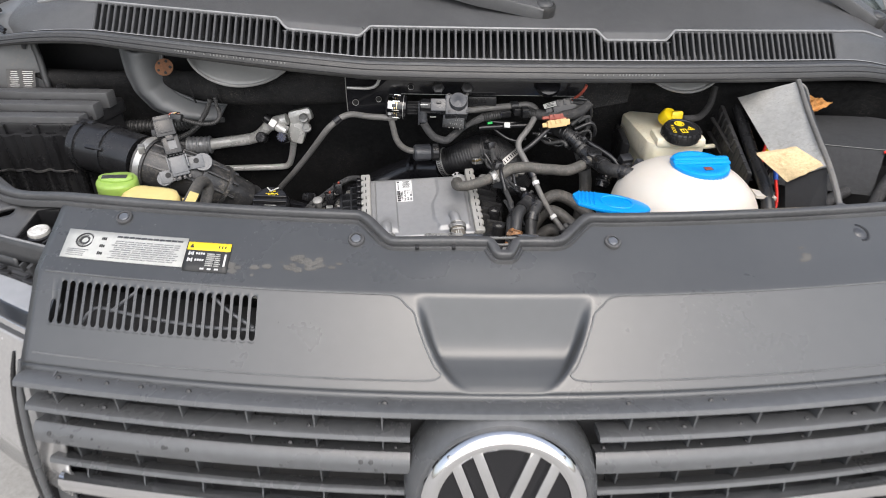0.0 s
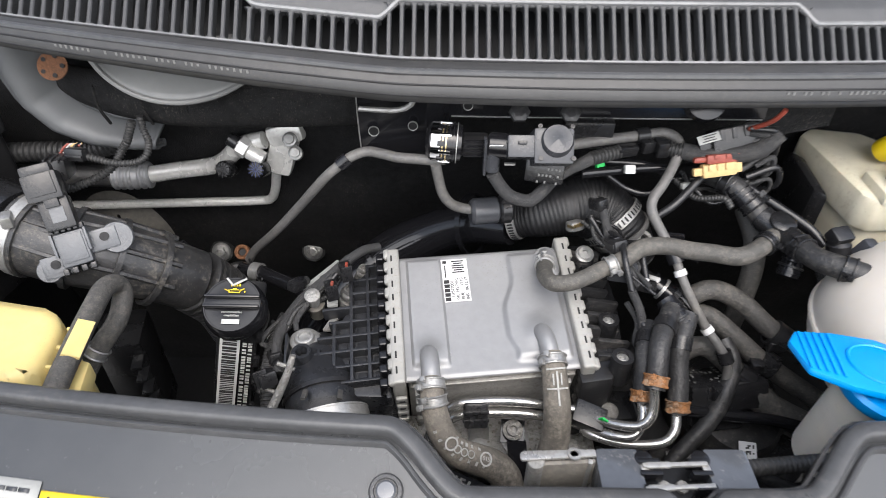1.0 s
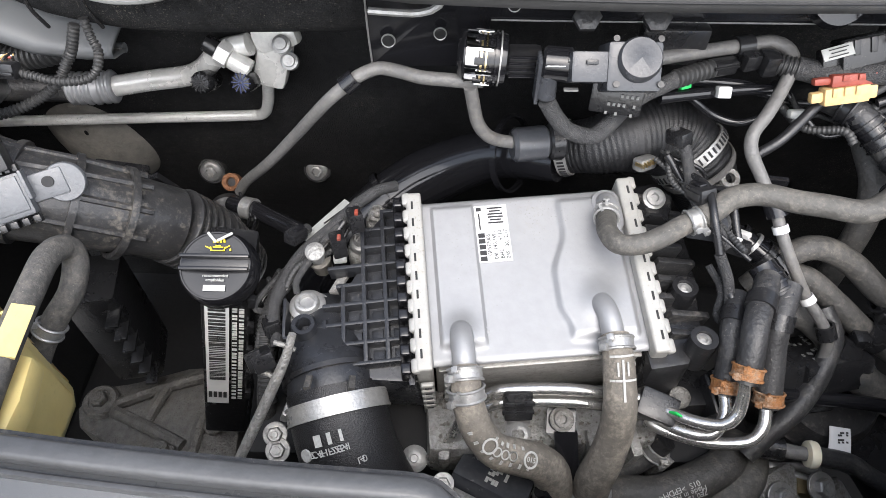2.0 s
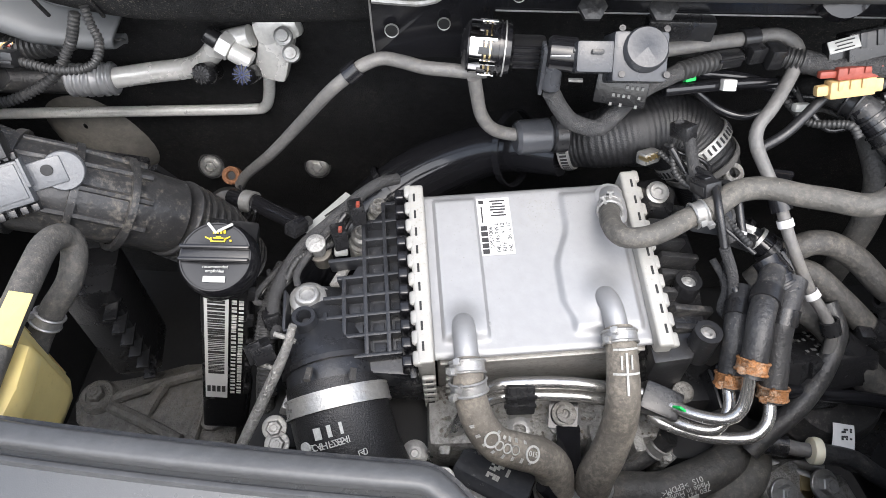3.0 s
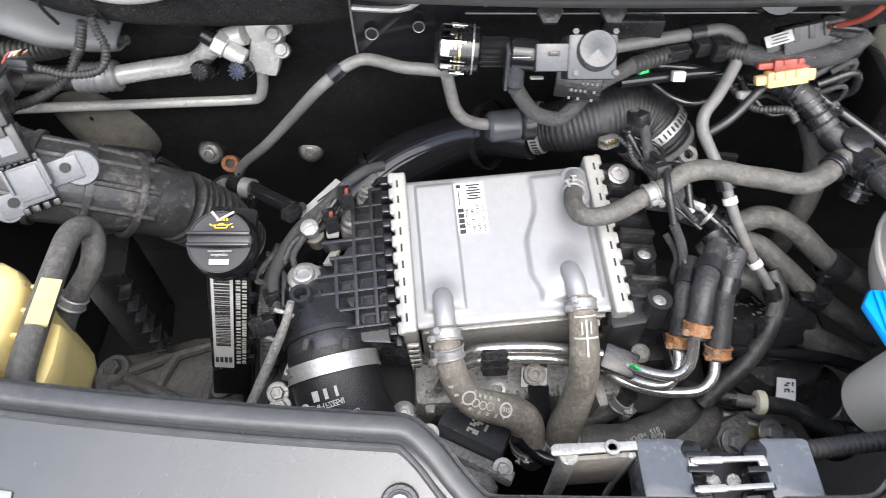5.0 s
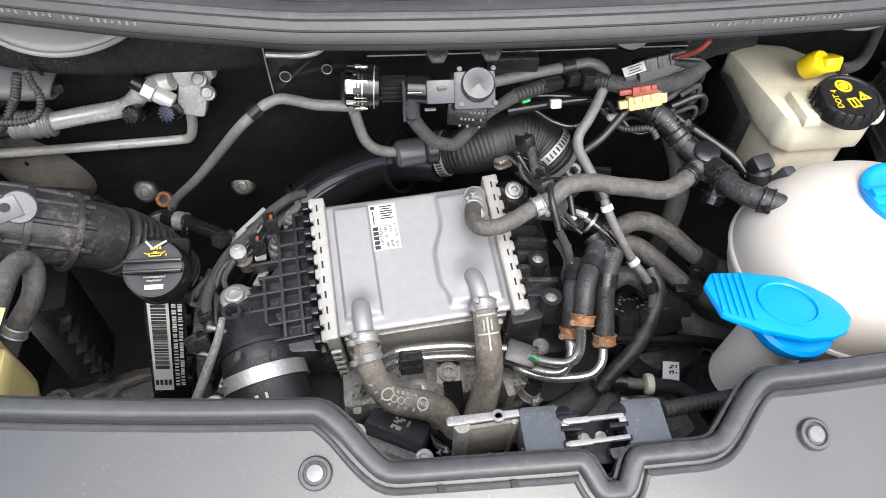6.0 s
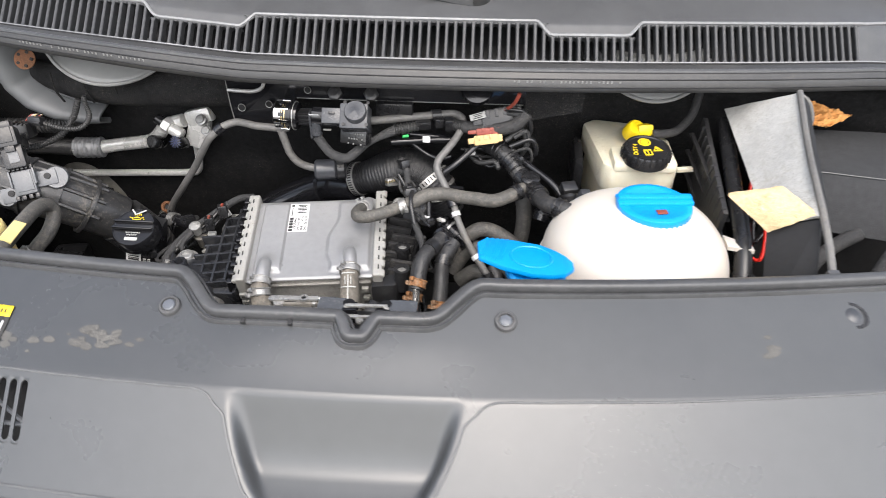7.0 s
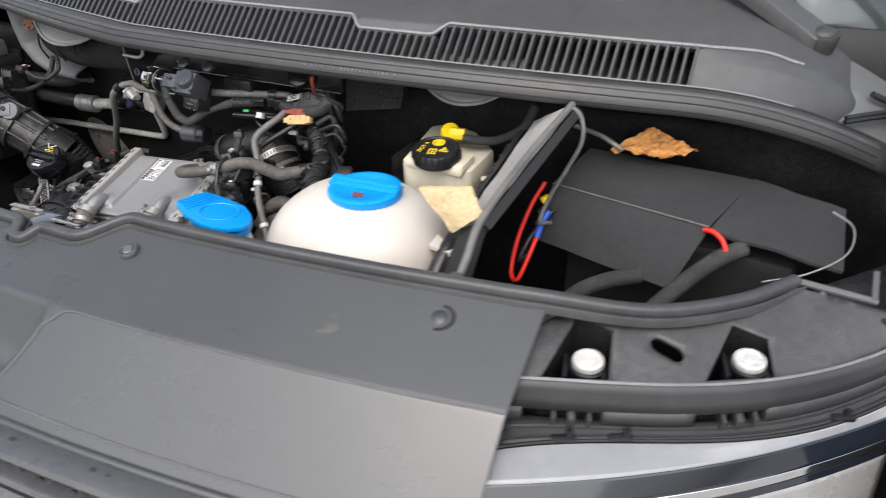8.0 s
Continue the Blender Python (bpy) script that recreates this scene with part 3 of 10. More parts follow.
# raised edges round the two front pads, the highlight put into a lighter colour
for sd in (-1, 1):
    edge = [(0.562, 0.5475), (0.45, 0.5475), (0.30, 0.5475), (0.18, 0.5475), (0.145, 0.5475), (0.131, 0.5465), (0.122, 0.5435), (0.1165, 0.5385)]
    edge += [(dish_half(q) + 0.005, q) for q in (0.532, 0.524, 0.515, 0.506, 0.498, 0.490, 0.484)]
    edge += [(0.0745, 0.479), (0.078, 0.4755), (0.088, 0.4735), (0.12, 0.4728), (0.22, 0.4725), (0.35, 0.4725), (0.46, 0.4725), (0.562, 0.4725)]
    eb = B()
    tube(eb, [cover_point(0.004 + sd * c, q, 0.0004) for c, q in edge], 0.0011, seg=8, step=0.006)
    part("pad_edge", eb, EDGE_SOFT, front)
# thin struts behind the slots
for st in ([(-0.505, 0.505), (-0.49, 0.520), (-0.44, 0.517), (-0.36, 0.512), (-0.29, 0.512)], [(-0.47, 0.518), (-0.45, 0.532), (-0.44, 0.539)], [(-0.345, 0.540), (-0.325, 0.528), (-0.292, 0.514)], [(-0.53, 0.500), (-0.45, 0.501), (-0.37, 0.497), (-0.29, 0.497)]):
    eb = B()
    tube(eb, [cover_point(x, q + 0.004, -0.010) for x, q in st], 0.0020, seg=6, step=0.01)
    part("strut", eb, SENSOR, front)
thicken(part("panel_skin", bm, COVER, front, smooth=55), 0.0028)

# front lip below the panel
bm = B()
prof = [(0.463, 0.0), (0.459, -0.004), (0.457, -0.012), (0.466, -0.014)]
xs3 = [-0.572 + 0.02 * i for i in range(58)]
vv = [[bm.verts.new(cover_point(x, 0.463) + Vector((0, s - 0.463, dz))) for x in xs3] for s, dz in prof]
for j in range(len(prof) - 1):
    for i in range(len(xs3) - 1):
        bm.faces.new((vv[j][i], vv[j][i + 1], vv[j + 1][i + 1], vv[j + 1][i]))
thicken(part("front_lip", bm, COVER, front), 0.002)


def patch(name, x0, x1, s0, s1, material, parent, lift=0.0012, n=8):
    bm = B()
    grid(bm, [x0 + (x1 - x0) * i / n for i in range(n + 1)], [s0 + (s1 - s0) * i / 4 for i in range(5)], lambda x, s: cover_point(x, s, lift))
    return thicken(part(name, bm, material, parent), 0.0004)


sticker = tagged(patch("warning_sticker", -0.547, -0.387, 0.568, 0.609, PAPER, None), "white warning sticker with a round symbol and lines of print", "sticker")
bm = B()
lathe(bm, [(0.0112, -0.0002), (0.0112, 0.0004), (0.0092, 0.0004), (0.0092, -0.0002)], cover_point(-0.521, 0.594, 0.0016), (0, -0.34, 0.94), 28, cap=False)
lathe(bm, [(0.0066, -0.0002), (0.0066, 0.0003), (0.0040, 0.0003), (0.0040, -0.0002)], cover_point(-0.521, 0.594, 0.0014), (0, -0.34, 0.94), 20, cap=False)
lathe(bm, [(0.0080, 0.0), (0.0080, 0.0002), (0.0072, 0.0002)], cover_point(-0.521, 0.594, 0.0012), (0, -0.34, 0.94), 20, cap=False)
part("round_symbol", bm, INK, sticker)
rng = random.Random(21)
for k in range(3):
    for q in range(3):
        x = -0.4995 + 0.0024 * q
        patch("pictogram", x, x + 0.0018, 0.5755 + 0.0105 * k, 0.5800 + 0.0105 * k - 0.0016 * rng.random(), INK, sticker, 0.0018, 1)
for k in range(11):
    x = -0.4800 + 0.0080 * k
    patch("title_word", x, x + 0.0070, 0.6015, 0.6040, GREYBOX, sticker, 0.0018, 1)
for k in range(9):
    s0 = 0.5720 + 0.0030 * k
    x = -0.4800 if k % 3 else -0.4840
    while x < -0.400:
        w = rng.uniform(0.006, 0.016)
        patch("print_line", x, min(-0.395, x + w), s0, s0 + 0.0009, SENSOR, sticker, 0.0018, 1)
        x += w + 0.0016
for k in range(4):
    patch("print_line", -0.540, -0.518 + 0.006 * rng.random(), 0.5715 + 0.0028 * k, 0.5722 + 0.0028 * k, SENSOR, sticker, 0.0018, 1)
st2 = tagged(patch("refrigerant_sticker", -0.386, -0.330, 0.564, 0.604, INK, None), "black and yellow refrigerant sticker on the front panel", "sticker")
patch("yellow_header", -0.3855, -0.3305, 0.593, 0.604, YELLOW_INK, st2, 0.0018)
patch("warning_mark", -0.3820, -0.3775, 0.5955, 0.5985, INK, st2, 0.0022, 1)
patch("warning_mark", -0.3806, -0.3789, 0.5985, 0.6010, INK, st2, 0.0022, 1)
for k in range(3):
    patch("header_print", -0.346 + 0.004 * k, -0.3445 + 0.004 * k, 0.5965, 0.6000, INK, st2, 0.0022, 1)
for k in range(2):
    for q in range(3):
        patch("pictogram", -0.3825 + 0.0024 * q, -0.3807 + 0.0024 * q, 0.5765 + 0.0090 * k + 0.001 * (q % 2), 0.5815 + 0.0090 * k - 0.001 * (q % 2), WHITE, st2, 0.0018, 1)
    for q in range(4):
        patch("print_word", -0.3730 + 0.0030 * q, -0.3708 + 0.0030 * q, 0.5780 + 0.0090 * k, 0.5805 + 0.0090 * k, WHITE, st2, 0.0018, 1)
for k in range(7):
    s0 = 0.5715 + 0.0027 * k
    patch("print_line", -0.3590, -0.3500 + 0.002 * rng.random(), s0, s0 + 0.0013, PALE_INK, st2, 0.0018, 1)
    patch("print_line", -0.3478, -0.3400 - 0.002 * rng.random(), s0, s0 + 0.0011, PALE_INK, st2, 0.0018, 1)
for k in range(3):
    patch("print_word", -0.3640 + 0.009 * k, -0.3590 + 0.009 * k, 0.5665, 0.5685, WHITE, st2, 0.0018, 1)
patch("print_bar", -0.3365, -0.3340, 0.5720, 0.5890, WHITE, st2, 0.0018, 2)

# dried stains left by an old sticker
bm = B()
rng = random.Random(5)
for cx, cs, n, sp in ((-0.235, 0.583, 26, 0.018), (-0.30, 0.572, 7, 0.012), (0.395, 0.59, 5, 0.006)):
    for k in range(n):
        x, s, r = cx + rng.gauss(0, sp), cs + rng.gauss(0, 0.006), 0.0015 + 0.003 * rng.random()
        ring = [bm.verts.new(cover_point(x + r * (1.5 + 0.5 * rng.random()) * math.cos(a), s + r * (0.6 + 0.6 * rng.random()) * math.sin(a), 0.0005)) for a in (2 * math.pi * q / 9 for q in range(9))]
        bm.faces.new(ring)
STAIN = mat("dried_residue", (0.082, 0.079, 0.073), 0.7, var=0.3, scale=60, bump=0.2)
tagged(part("residue", bm, STAIN, front), kind="stuff")


def push_clip(p, nrm):
    c = thing("push_clip", p, "black plastic push clip in the front panel", "clip", "push clips")
    bm = B()
    lathe(bm, [(0.0105, -0.002), (0.0105, 0.0005), (0.0095, 0.002), (0.0075, 0.0022), (0.0070, 0.0008)], p, nrm, 28)
    part("collar", bm, DECK, c)
    bm = B()
    lathe(bm, [(0.0060, -0.001), (0.0060, 0.0022), (0.0050, 0.0032), (0.002, 0.0034)], p, nrm, 24)
    part("pin", bm, LOCK_GREY, c)
    return c


for x, s in ((-0.48, 0.632), (-0.176, 0.620), (0.145, 0.620)):
    push_clip(cover_point(x, s, 0.002), Vector((0, -0.34, 0.94)))

# ---------------------------------------------------------------- bonnet seal on the front panel
seal = thing("bonnet_seal", (0, 0.66, 0.95), "black rubber bonnet seal along the rear edge of the front panel", "seal")
nearer = [cover_point(x, seal_s(x), 0.004) for x in [-0.565, -0.5, -0.42, -0.34, -0.26, -0.2, -0.182, -0.172, -0.16, -0.148, -0.136, -0.126, -0.11, -0.08, -0.05, -0.032, -0.022, -0.016, -0.012, -0.009, -0.006, -0.003, 0.001, 0.007, 0.013, 0.017, 0.020, 0.023, 0.026, 0.030, 0.036, 0.05, 0.068, 0.08, 0.09, 0.10, 0.112, 0.122, 0.135, 0.16, 0.22, 0.3, 0.4, 0.478, 0.56]]
tail_l = [Vector((-0.80, 0.90, 0.945)), Vector((-0.745, 0.81, 0.952)), Vector((-0.66, 0.742, 0.960))]
tail_r = [Vector((0.65, 0.742, 0.962)), Vector((0.72, 0.795, 0.957)), Vector((0.770, 0.862, 0.950))]
run = tail_l + nearer + tail_r
bm = B()
sweep(bm, run, [(-0.0074, -0.010), (-0.0078, -0.001), (-0.0068, 0.0024), (-0.0050, 0.0036), (0.0018, 0.0040), (0.0034, 0.0030), (0.0042, 0.0008), (0.0038, -0.010)])
part("crown", bm, SEAL, seal, smooth=60)
bm = B()
sweep(bm, run, [(0.0036, -0.012), (0.0036, -0.0080), (0.0064, -0.0080), (0.0070, -0.0034), (0.0080, -0.0026), (0.0098, -0.0028), (0.0104, -0.0044), (0.0104, -0.012)])
part("clip_lip", bm, SEAL, seal, smooth=60)
bm = B()
sweep(bm, run, [(-0.0088, -0.022), (-0.0088, -0.004), (-0.0110, -0.004), (-0.0112, -0.022)])
part("inner_foot", bm, RUBBER_DARK, seal)
for x in (-0.100, -0.055):
    bm = B()
    q = cover_point(x, seal_s(x), 0.0035)
    box(bm, q + Vector((0, -0.0088, -0.0040)), (0.0045, 0.0048, 0.0062), 0.0004, (20, 0, 0))
    part("lip_gap", bm, DARK, seal)

# stop of the heat shield, clipped to the seal
stop = thing("shield_mount", (0.478, 0.672, 0.955), "black rubber foot of the heat shield over the seal", "mount")
bm = B()
box(bm, (0.479, 0.688, 0.964), (0.013, 0.05, 0.009), 0.003, (18, 0, 8))
part("strap", bm, SEAL, stop)
bm = B()
lathe(bm, [(0.017, -0.004), (0.017, 0.003), (0.014, 0.006), (0.011, 0.006), (0.010, 0.002)], (0.480, 0.662, 0.954), (0, -0.34, 0.94), 28)
part("ring", bm, BLACK, stop)
bm = B()
lathe(bm, [(0.008, 0.0), (0.008, 0.006), (0.005, 0.008)], (0.480, 0.662, 0.954), (0, -0.34, 0.94), 20)
part("plug", bm, GREYBOX, stop)

# ---------------------------------------------------------------- windscreen cowl
cowl = thing("windscreen_cowl", (0, 1.02, 1.06), "weathered black plastic windscreen cowl with a slotted air grille", "cowl")


def cowl_point(x, q, h=0.0):
    """q runs from the lower lip (0) over the slotted face (1..2) to the glass (3)."""
    ks = [(0.0, 0.930, 1.058), (0.25, 0.932, 1.070), (0.5, 0.940, 1.0785), (0.72, 0.957, 1.0775), (0.78, 0.960, 1.0745), (0.85, 0.968, 1.0775), (1.0, 0.978, 1.079), (2.0, 1.015, 1.1135), (2.15, 1.026, 1.1175), (3.0, 1.34, 1.185)]
    y = float(np.interp(q, [k[0] for k in ks], [k[1] for k in ks]))
    z = float(np.interp(q, [k[0] for k in ks], [k[2] for k in ks]))
    if q < 1.0:
        # the lip draws in towards the passenger side
        c = float(np.interp(-x, [0.05, 0.30, 0.47, 0.60, 0.86], [1.0, 0.95, 0.82, 0.70, 0.60]))
        y, z = 0.978 - (0.978 - y) * c, 1.079 - (1.079 - z) * c
    far = max(0.0, (x if x > 0 else -0.72 * x + 0.17) - 0.62)
    # the passenger side is stretched and carried higher
    out = max(0.0, -x - 0.19)
    z += float(np.interp(out, [0, 0.122, 0.432, 0.67], [0, 0.0095, 0.029, 0.030]))
    shift = float(np.interp(out, [0, 0.122, 0.432, 0.67], [0, 0.017, 0.033, 0.040]))
    return Vector((x - shift, y + 0.22 * x * x + 0.008 * min(1.0, out / 0.43) + h * -0.68, z - 0.05 * x * x - 0.9 * far * far + h * 0.73))


def slot_top(x):
    """The upper edge of the slots drops at the two wiper recesses."""
    c = abs(x)
    return 2.0 - 0.36 * smooth01(0.182, 0.202, c) * (1 - smooth01(0.300, 0.322, c))


xs = [-0.86 + 0.0172 * i for i in range(101)]
bm = B()
qs = [0.0, 0.12, 0.25, 0.38, 0.5, 0.6, 0.72, 0.75, 0.78, 0.82, 0.85, 0.92, 1.0]
grid(bm, xs, qs, lambda x, q: cowl_point(x, q))
thicken(part("lower_lip", bm, LIP, cowl, "faded grey lower lip with a moulded groove"), 0.003)
bm = B()
fine = [-0.6224 + 0.0046115 * i for i in range(271)]
cols = [(-1, 1 - i / 36) for i in range(37)] + [(0, x) for x in fine] + [(1, i / 36) for i in range(37)]


def panel_top(col, u):
    """The panel above the slots; its two ends come down in rounded shoulders."""
    side, v = col
    if side == 0:
        return cowl_point(v, slot_top(v) + (3.0 - slot_top(v)) * u ** 2)
    q = 1.0 + 2.0 * u ** 1.4
    xe = 0.775 + 0.052 * math.sin(math.pi / 2 * min(1.0, max(0.0, (q - 1.0) / 0.9)))
    p = cowl_point(side * (0.6226 + (xe - 0.6226) * v), q)
    return p + Vector((0, 0, 0.006 * math.sin(math.pi * v) * max(0.0, 1 - abs(q - 1.6) / 0.5) - 0.030 * v ** 9))


grid(bm, cols, [i / 30 for i in range(31)], panel_top)
thicken(part("top_panel", bm, COWL_TOP, cowl, "plastic panel with rounded ends, toned lighter as lit from above"), 0.003)
# added near-black sheet gives the slots their shade
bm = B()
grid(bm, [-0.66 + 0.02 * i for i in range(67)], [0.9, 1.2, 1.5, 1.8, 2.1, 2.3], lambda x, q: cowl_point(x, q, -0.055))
part("slot_backing", bm, DARK, cowl, "near-black backing for the shade behind the slots")
# moulding line above the slots, its highlight painted as a paler bead
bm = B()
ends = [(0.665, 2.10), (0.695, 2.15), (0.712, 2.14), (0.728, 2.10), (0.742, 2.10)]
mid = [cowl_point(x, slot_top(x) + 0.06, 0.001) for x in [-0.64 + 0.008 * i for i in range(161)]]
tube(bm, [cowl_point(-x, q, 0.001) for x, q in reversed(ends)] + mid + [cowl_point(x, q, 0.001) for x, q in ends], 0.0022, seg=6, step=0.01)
part("bead", bm, PAD_EDGE, cowl, "moulding line with its highlight in a pale colour")
# second pale bead paints the highlight below the slots
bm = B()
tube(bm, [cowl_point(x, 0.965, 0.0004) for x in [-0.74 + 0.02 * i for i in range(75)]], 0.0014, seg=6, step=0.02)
part("lower_bead", bm, PAD_EDGE, cowl, "moulding line with its highlight in a pale colour")
bm = B()
tube(bm, [cowl_point(x, 0.60, 0.001) for x in [-0.84 + 0.03 * i for i in range(57)]], 0.0035, seg=8, step=0.02)
part("seal_bead", bm, SEAL, cowl)
# thin near-black tubes paint the shadow gaps of the lip's grooves
for q, r in ((0.33, 0.0010), (0.93, 0.0012), (0.12, 0.0009)):
    bm = B()
    tube(bm, [cowl_point(x, q, 0.0002) for x in [-0.84 + 0.03 * i for i in range(57)]], r, seg=6, step=0.02)
    part("groove_shade", bm, DARK, cowl)
# bars between the slots: long ones, and short ones at the recesses
BARS, PITCH = {}, 0.01131
for short in (False, True):
    top = 1.64 if short else 2.0
    a, b = cowl_point(0, 0.99), cowl_point(0, top + 0.01)
    tmp = B()
    d = b - a
    ln = d.length
    d.normalize()
    nrm = Vector((0, -d.z, d.y)).normalized()
    w, half = 0.0021, PITCH / 2
    rings = []
    for f in (0.0, 0.0009, 0.0022, 0.0040, ln - 0.0040, ln - 0.0022, ln - 0.0009, ln):
        e = max(0.0, 1 - min(f, ln - f) / 0.0040)
        h2 = w + (half - w) * (1 - math.sqrt(max(0.0, 1 - e * e)))
        rings.append([tmp.verts.new(Vector((dx, 0, 0)) + nrm * dn + d * f) for dx, dn in ((-h2, -0.010), (-h2, 0.0002), (-h2 * 0.6, 0.0012), (h2 * 0.6, 0.0012), (h2, 0.0002), (h2, -0.010))])
    for r0, r1 in zip(rings, rings[1:]):
        for k in range(5):
            tmp.faces.new((r0[k], r0[k + 1], r1[k + 1], r1[k]))
    BARS[short] = finish("slat", tmp, COWL, 30)
for i in range(-55, 56):
    x = i * PITCH
    short = slot_top(x) < 1.8
    ob = new("slat", BARS[short])
    ob.parent = cowl
    ob.matrix_parent_inverse = Matrix.Translation(-cowl.location)
    ob.location = cowl_point(x, 0.99)
bm = B()
for x0, n, up in ((-0.47, 34, 0.30), (0.155, 26, 0.30)):
    for k in range(n):
        p = cowl_point(x0 + 0.0052 * k, 0.26)
        if rng.random() < 0.75:
            box(bm, (p.x, p.y - 0.0004, p.z), (0.0020, 0.0006, 0.0030 if k % 5 else 0.0018), 0)
tagged(part("moulded_print", bm, DIM_INK, cowl, "pale moulded part print too small to read"), kind="stuff")
bm = B()
lathe(bm, [(0.0155, 0), (0.0155, 0.0025), (0.013, 0.0035)], cowl_point(-0.085, 2.42, 0.0005), (0, -0.25, 0.97), 28)
part("blanking_cap", bm, COWL, cowl)


def wiper(hub, bend, tip, up):
    w = thing("windscreen_wiper", hub, "black windscreen wiper arm with a round spindle cap", "wiper", "windscreen wipers")
    hub, tip, bend, up = Vector(hub), Vector(tip), Vector(bend), Vector(up).normalized()
    bm = B()
    rings = []
    run = [(hub, 0.0190, 0.016), (hub.lerp(bend, 0.15), 0.0190, 0.019), (hub.lerp(bend, 0.5), 0.0175, 0.021), (bend, 0.0160, 0.022), (bend.lerp(tip, 0.5), 0.0130, 0.018), (tip, 0.0100, 0.014)]
    for k, (p, hw, ht) in enumerate(run):
        d = (run[min(k + 1, 5)][0] - run[max(k - 1, 0)][0]).normalized()
        side = d.cross(up).normalized()
        prof = [(-1.08, -0.6), (-1.08, 0.32), (-1.0, 0.42), (0, 0.5), (1.0, 0.42), (1.08, 0.32), (1.08, -0.6)]
        rings.append([bm.verts.new(p + side * hw * a + up * ht * b) for a, b in prof])
    for r0, r1 in zip(rings, rings[1:]):
        for k in range(7):
            bm.faces.new((r0[k], r0[(k + 1) % 7], r1[(k + 1) % 7], r1[k]))
    bm.faces.new(rings[0])
    bm.faces.new(list(reversed(rings[-1])))
    bmesh.ops.recalc_face_normals(bm, faces=bm.faces[:])
    part("arm", bm, COWL_TOP, w)
    bm = B()
    lathe(bm, [(0.0185, -0.014), (0.0195, -0.004), (0.0195, 0.004), (0.0180, 0.008), (0.0150, 0.0085), (0.0145, 0.006)], hub, up, 32, cap=False)
    part("spindle_boss", bm, LIP, w, "pale worn rim of the spindle boss")
    bm = B()
    lathe(bm, [(0.0148, 0.002), (0.0148, 0.008), (0.0135, 0.0105), (0.009, 0.0125), (0.0, 0.0135)], hub, up, 32)
    part("spindle_cap", bm, COWL, w)
    bm = B()
    box(bm, bend.lerp(tip, 0.12) + up * 0.002, (0.026, 0.040, 0.022), 0.003, (0, 0, math.degrees(math.atan2(tip.y - bend.y, tip.x - bend.x)) + 90))
    part("joint", bm, BLACK, w)
    return w


wiper(cowl_point(0.103, 2.285, 0.011), cowl_point(-0.005, 2.36, 0.026), cowl_point(-0.20, 2.60, 0.030), (0, -0.21, 0.98))
wiper(cowl_point(0.758, 2.315, 0.011), cowl_point(0.660, 2.50, 0.030), cowl_point(0.52, 2.85, 0.030), (0.06, -0.21, 0.98))


def glass_edge(x):
    """Where the glass meets the cowl, nearer towards its lower corners."""
    c = abs(x)
    return 3.0 if c < 0.55 else 3.0 - 0.58 * smooth01(0.55, 0.76, c)


bm = B()
grid(bm, [-0.86 + 0.0215 * i for i in range(81)], [0, 0.1, 0.25, 0.5, 1], lambda x, u: cowl_point(x, glass_edge(x), 0.005).lerp(Vector((x * 0.9, 1.91 + 0.22 * x * x, 1.74 - 0.05 * x * x)), u))
thicken(structure("windscreen", bm, GLASS, "dark tinted windscreen above the cowl"), 0.006)

# ---------------------------------------------------------------- radiator grille
gr = thing("radiator_grille", (0, 0.45, 0.70), "dark grey satin radiator grille with broad horizontal slats", "grille")


def bowed(name, profile, x0, x1, material, parent, label="", n=30):
    """A bar with a (y, z) section swept along the bowed nose."""
    bm = B()
    rings = []
    for i in range(n + 1):
        x = x0 + (x1 - x0) * i / n
        rings.append([bm.verts.new((x, y + BOW * x * x, z - 0.02 * x * x)) for y, z in profile])
    m = len(profile)
    for a, b in zip(rings, rings[1:]):
        for k in range(m):
            bm.faces.new((a[k], a[(k + 1) % m], b[(k + 1) % m], b[k]))
    bm.faces.new(rings[0])
    bm.faces.new(rings[-1])
    return part(name, bm, material, parent, label, smooth=35)


bowed("top_rail", [(0.470, 0.853), (0.456, 0.858), (0.440, 0.863), (0.434, 0.862), (0.431, 0.857), (0.434, 0.853), (0.470, 0.850)], -0.566, 0.566, GRILLE, gr, n=60)
for x0, x1 in ((-0.560, -0.105), (0.110, 0.560)):
    bowed("slat", [(0.455, 0.823), (0.433, 0.829), (0.429, 0.828), (0.426, 0.8235), (0.430, 0.819), (0.455, 0.816)], x0, x1, GRILLE, gr)
    bowed("slat", [(0.453, 0.787), (0.433, 0.797), (0.427, 0.794), (0.4215, 0.786), (0.420, 0.775), (0.425, 0.770), (0.453, 0.772)], x0, x1, GRILLE, gr)
    bowed("slat", [(0.450, 0.7215), (0.431, 0.734), (0.427, 0.7335), (0.424, 0.729), (0.428, 0.725), (0.450, 0.714)], x0, x1, GRILLE, gr)
    bowed("chrome_strip", [(0.445, 0.699), (0.428, 0.706), (0.418, 0.705), (0.415, 0.698), (0.418, 0.68), (0.43, 0.67)], x0 * 0.99, x1 * 0.99, CHROME, gr, "chrome strip")
    for k in range(6):
        x = x0 + (x1 - x0) * (0.08 + 0.17 * k)
        bm = B()
        box(bm, (x, 0.457 + BOW * x * x, 0.77), (0.0024, 0.036, 0.17), 0.0008)
        part("divider", bm, GRILLE, gr)
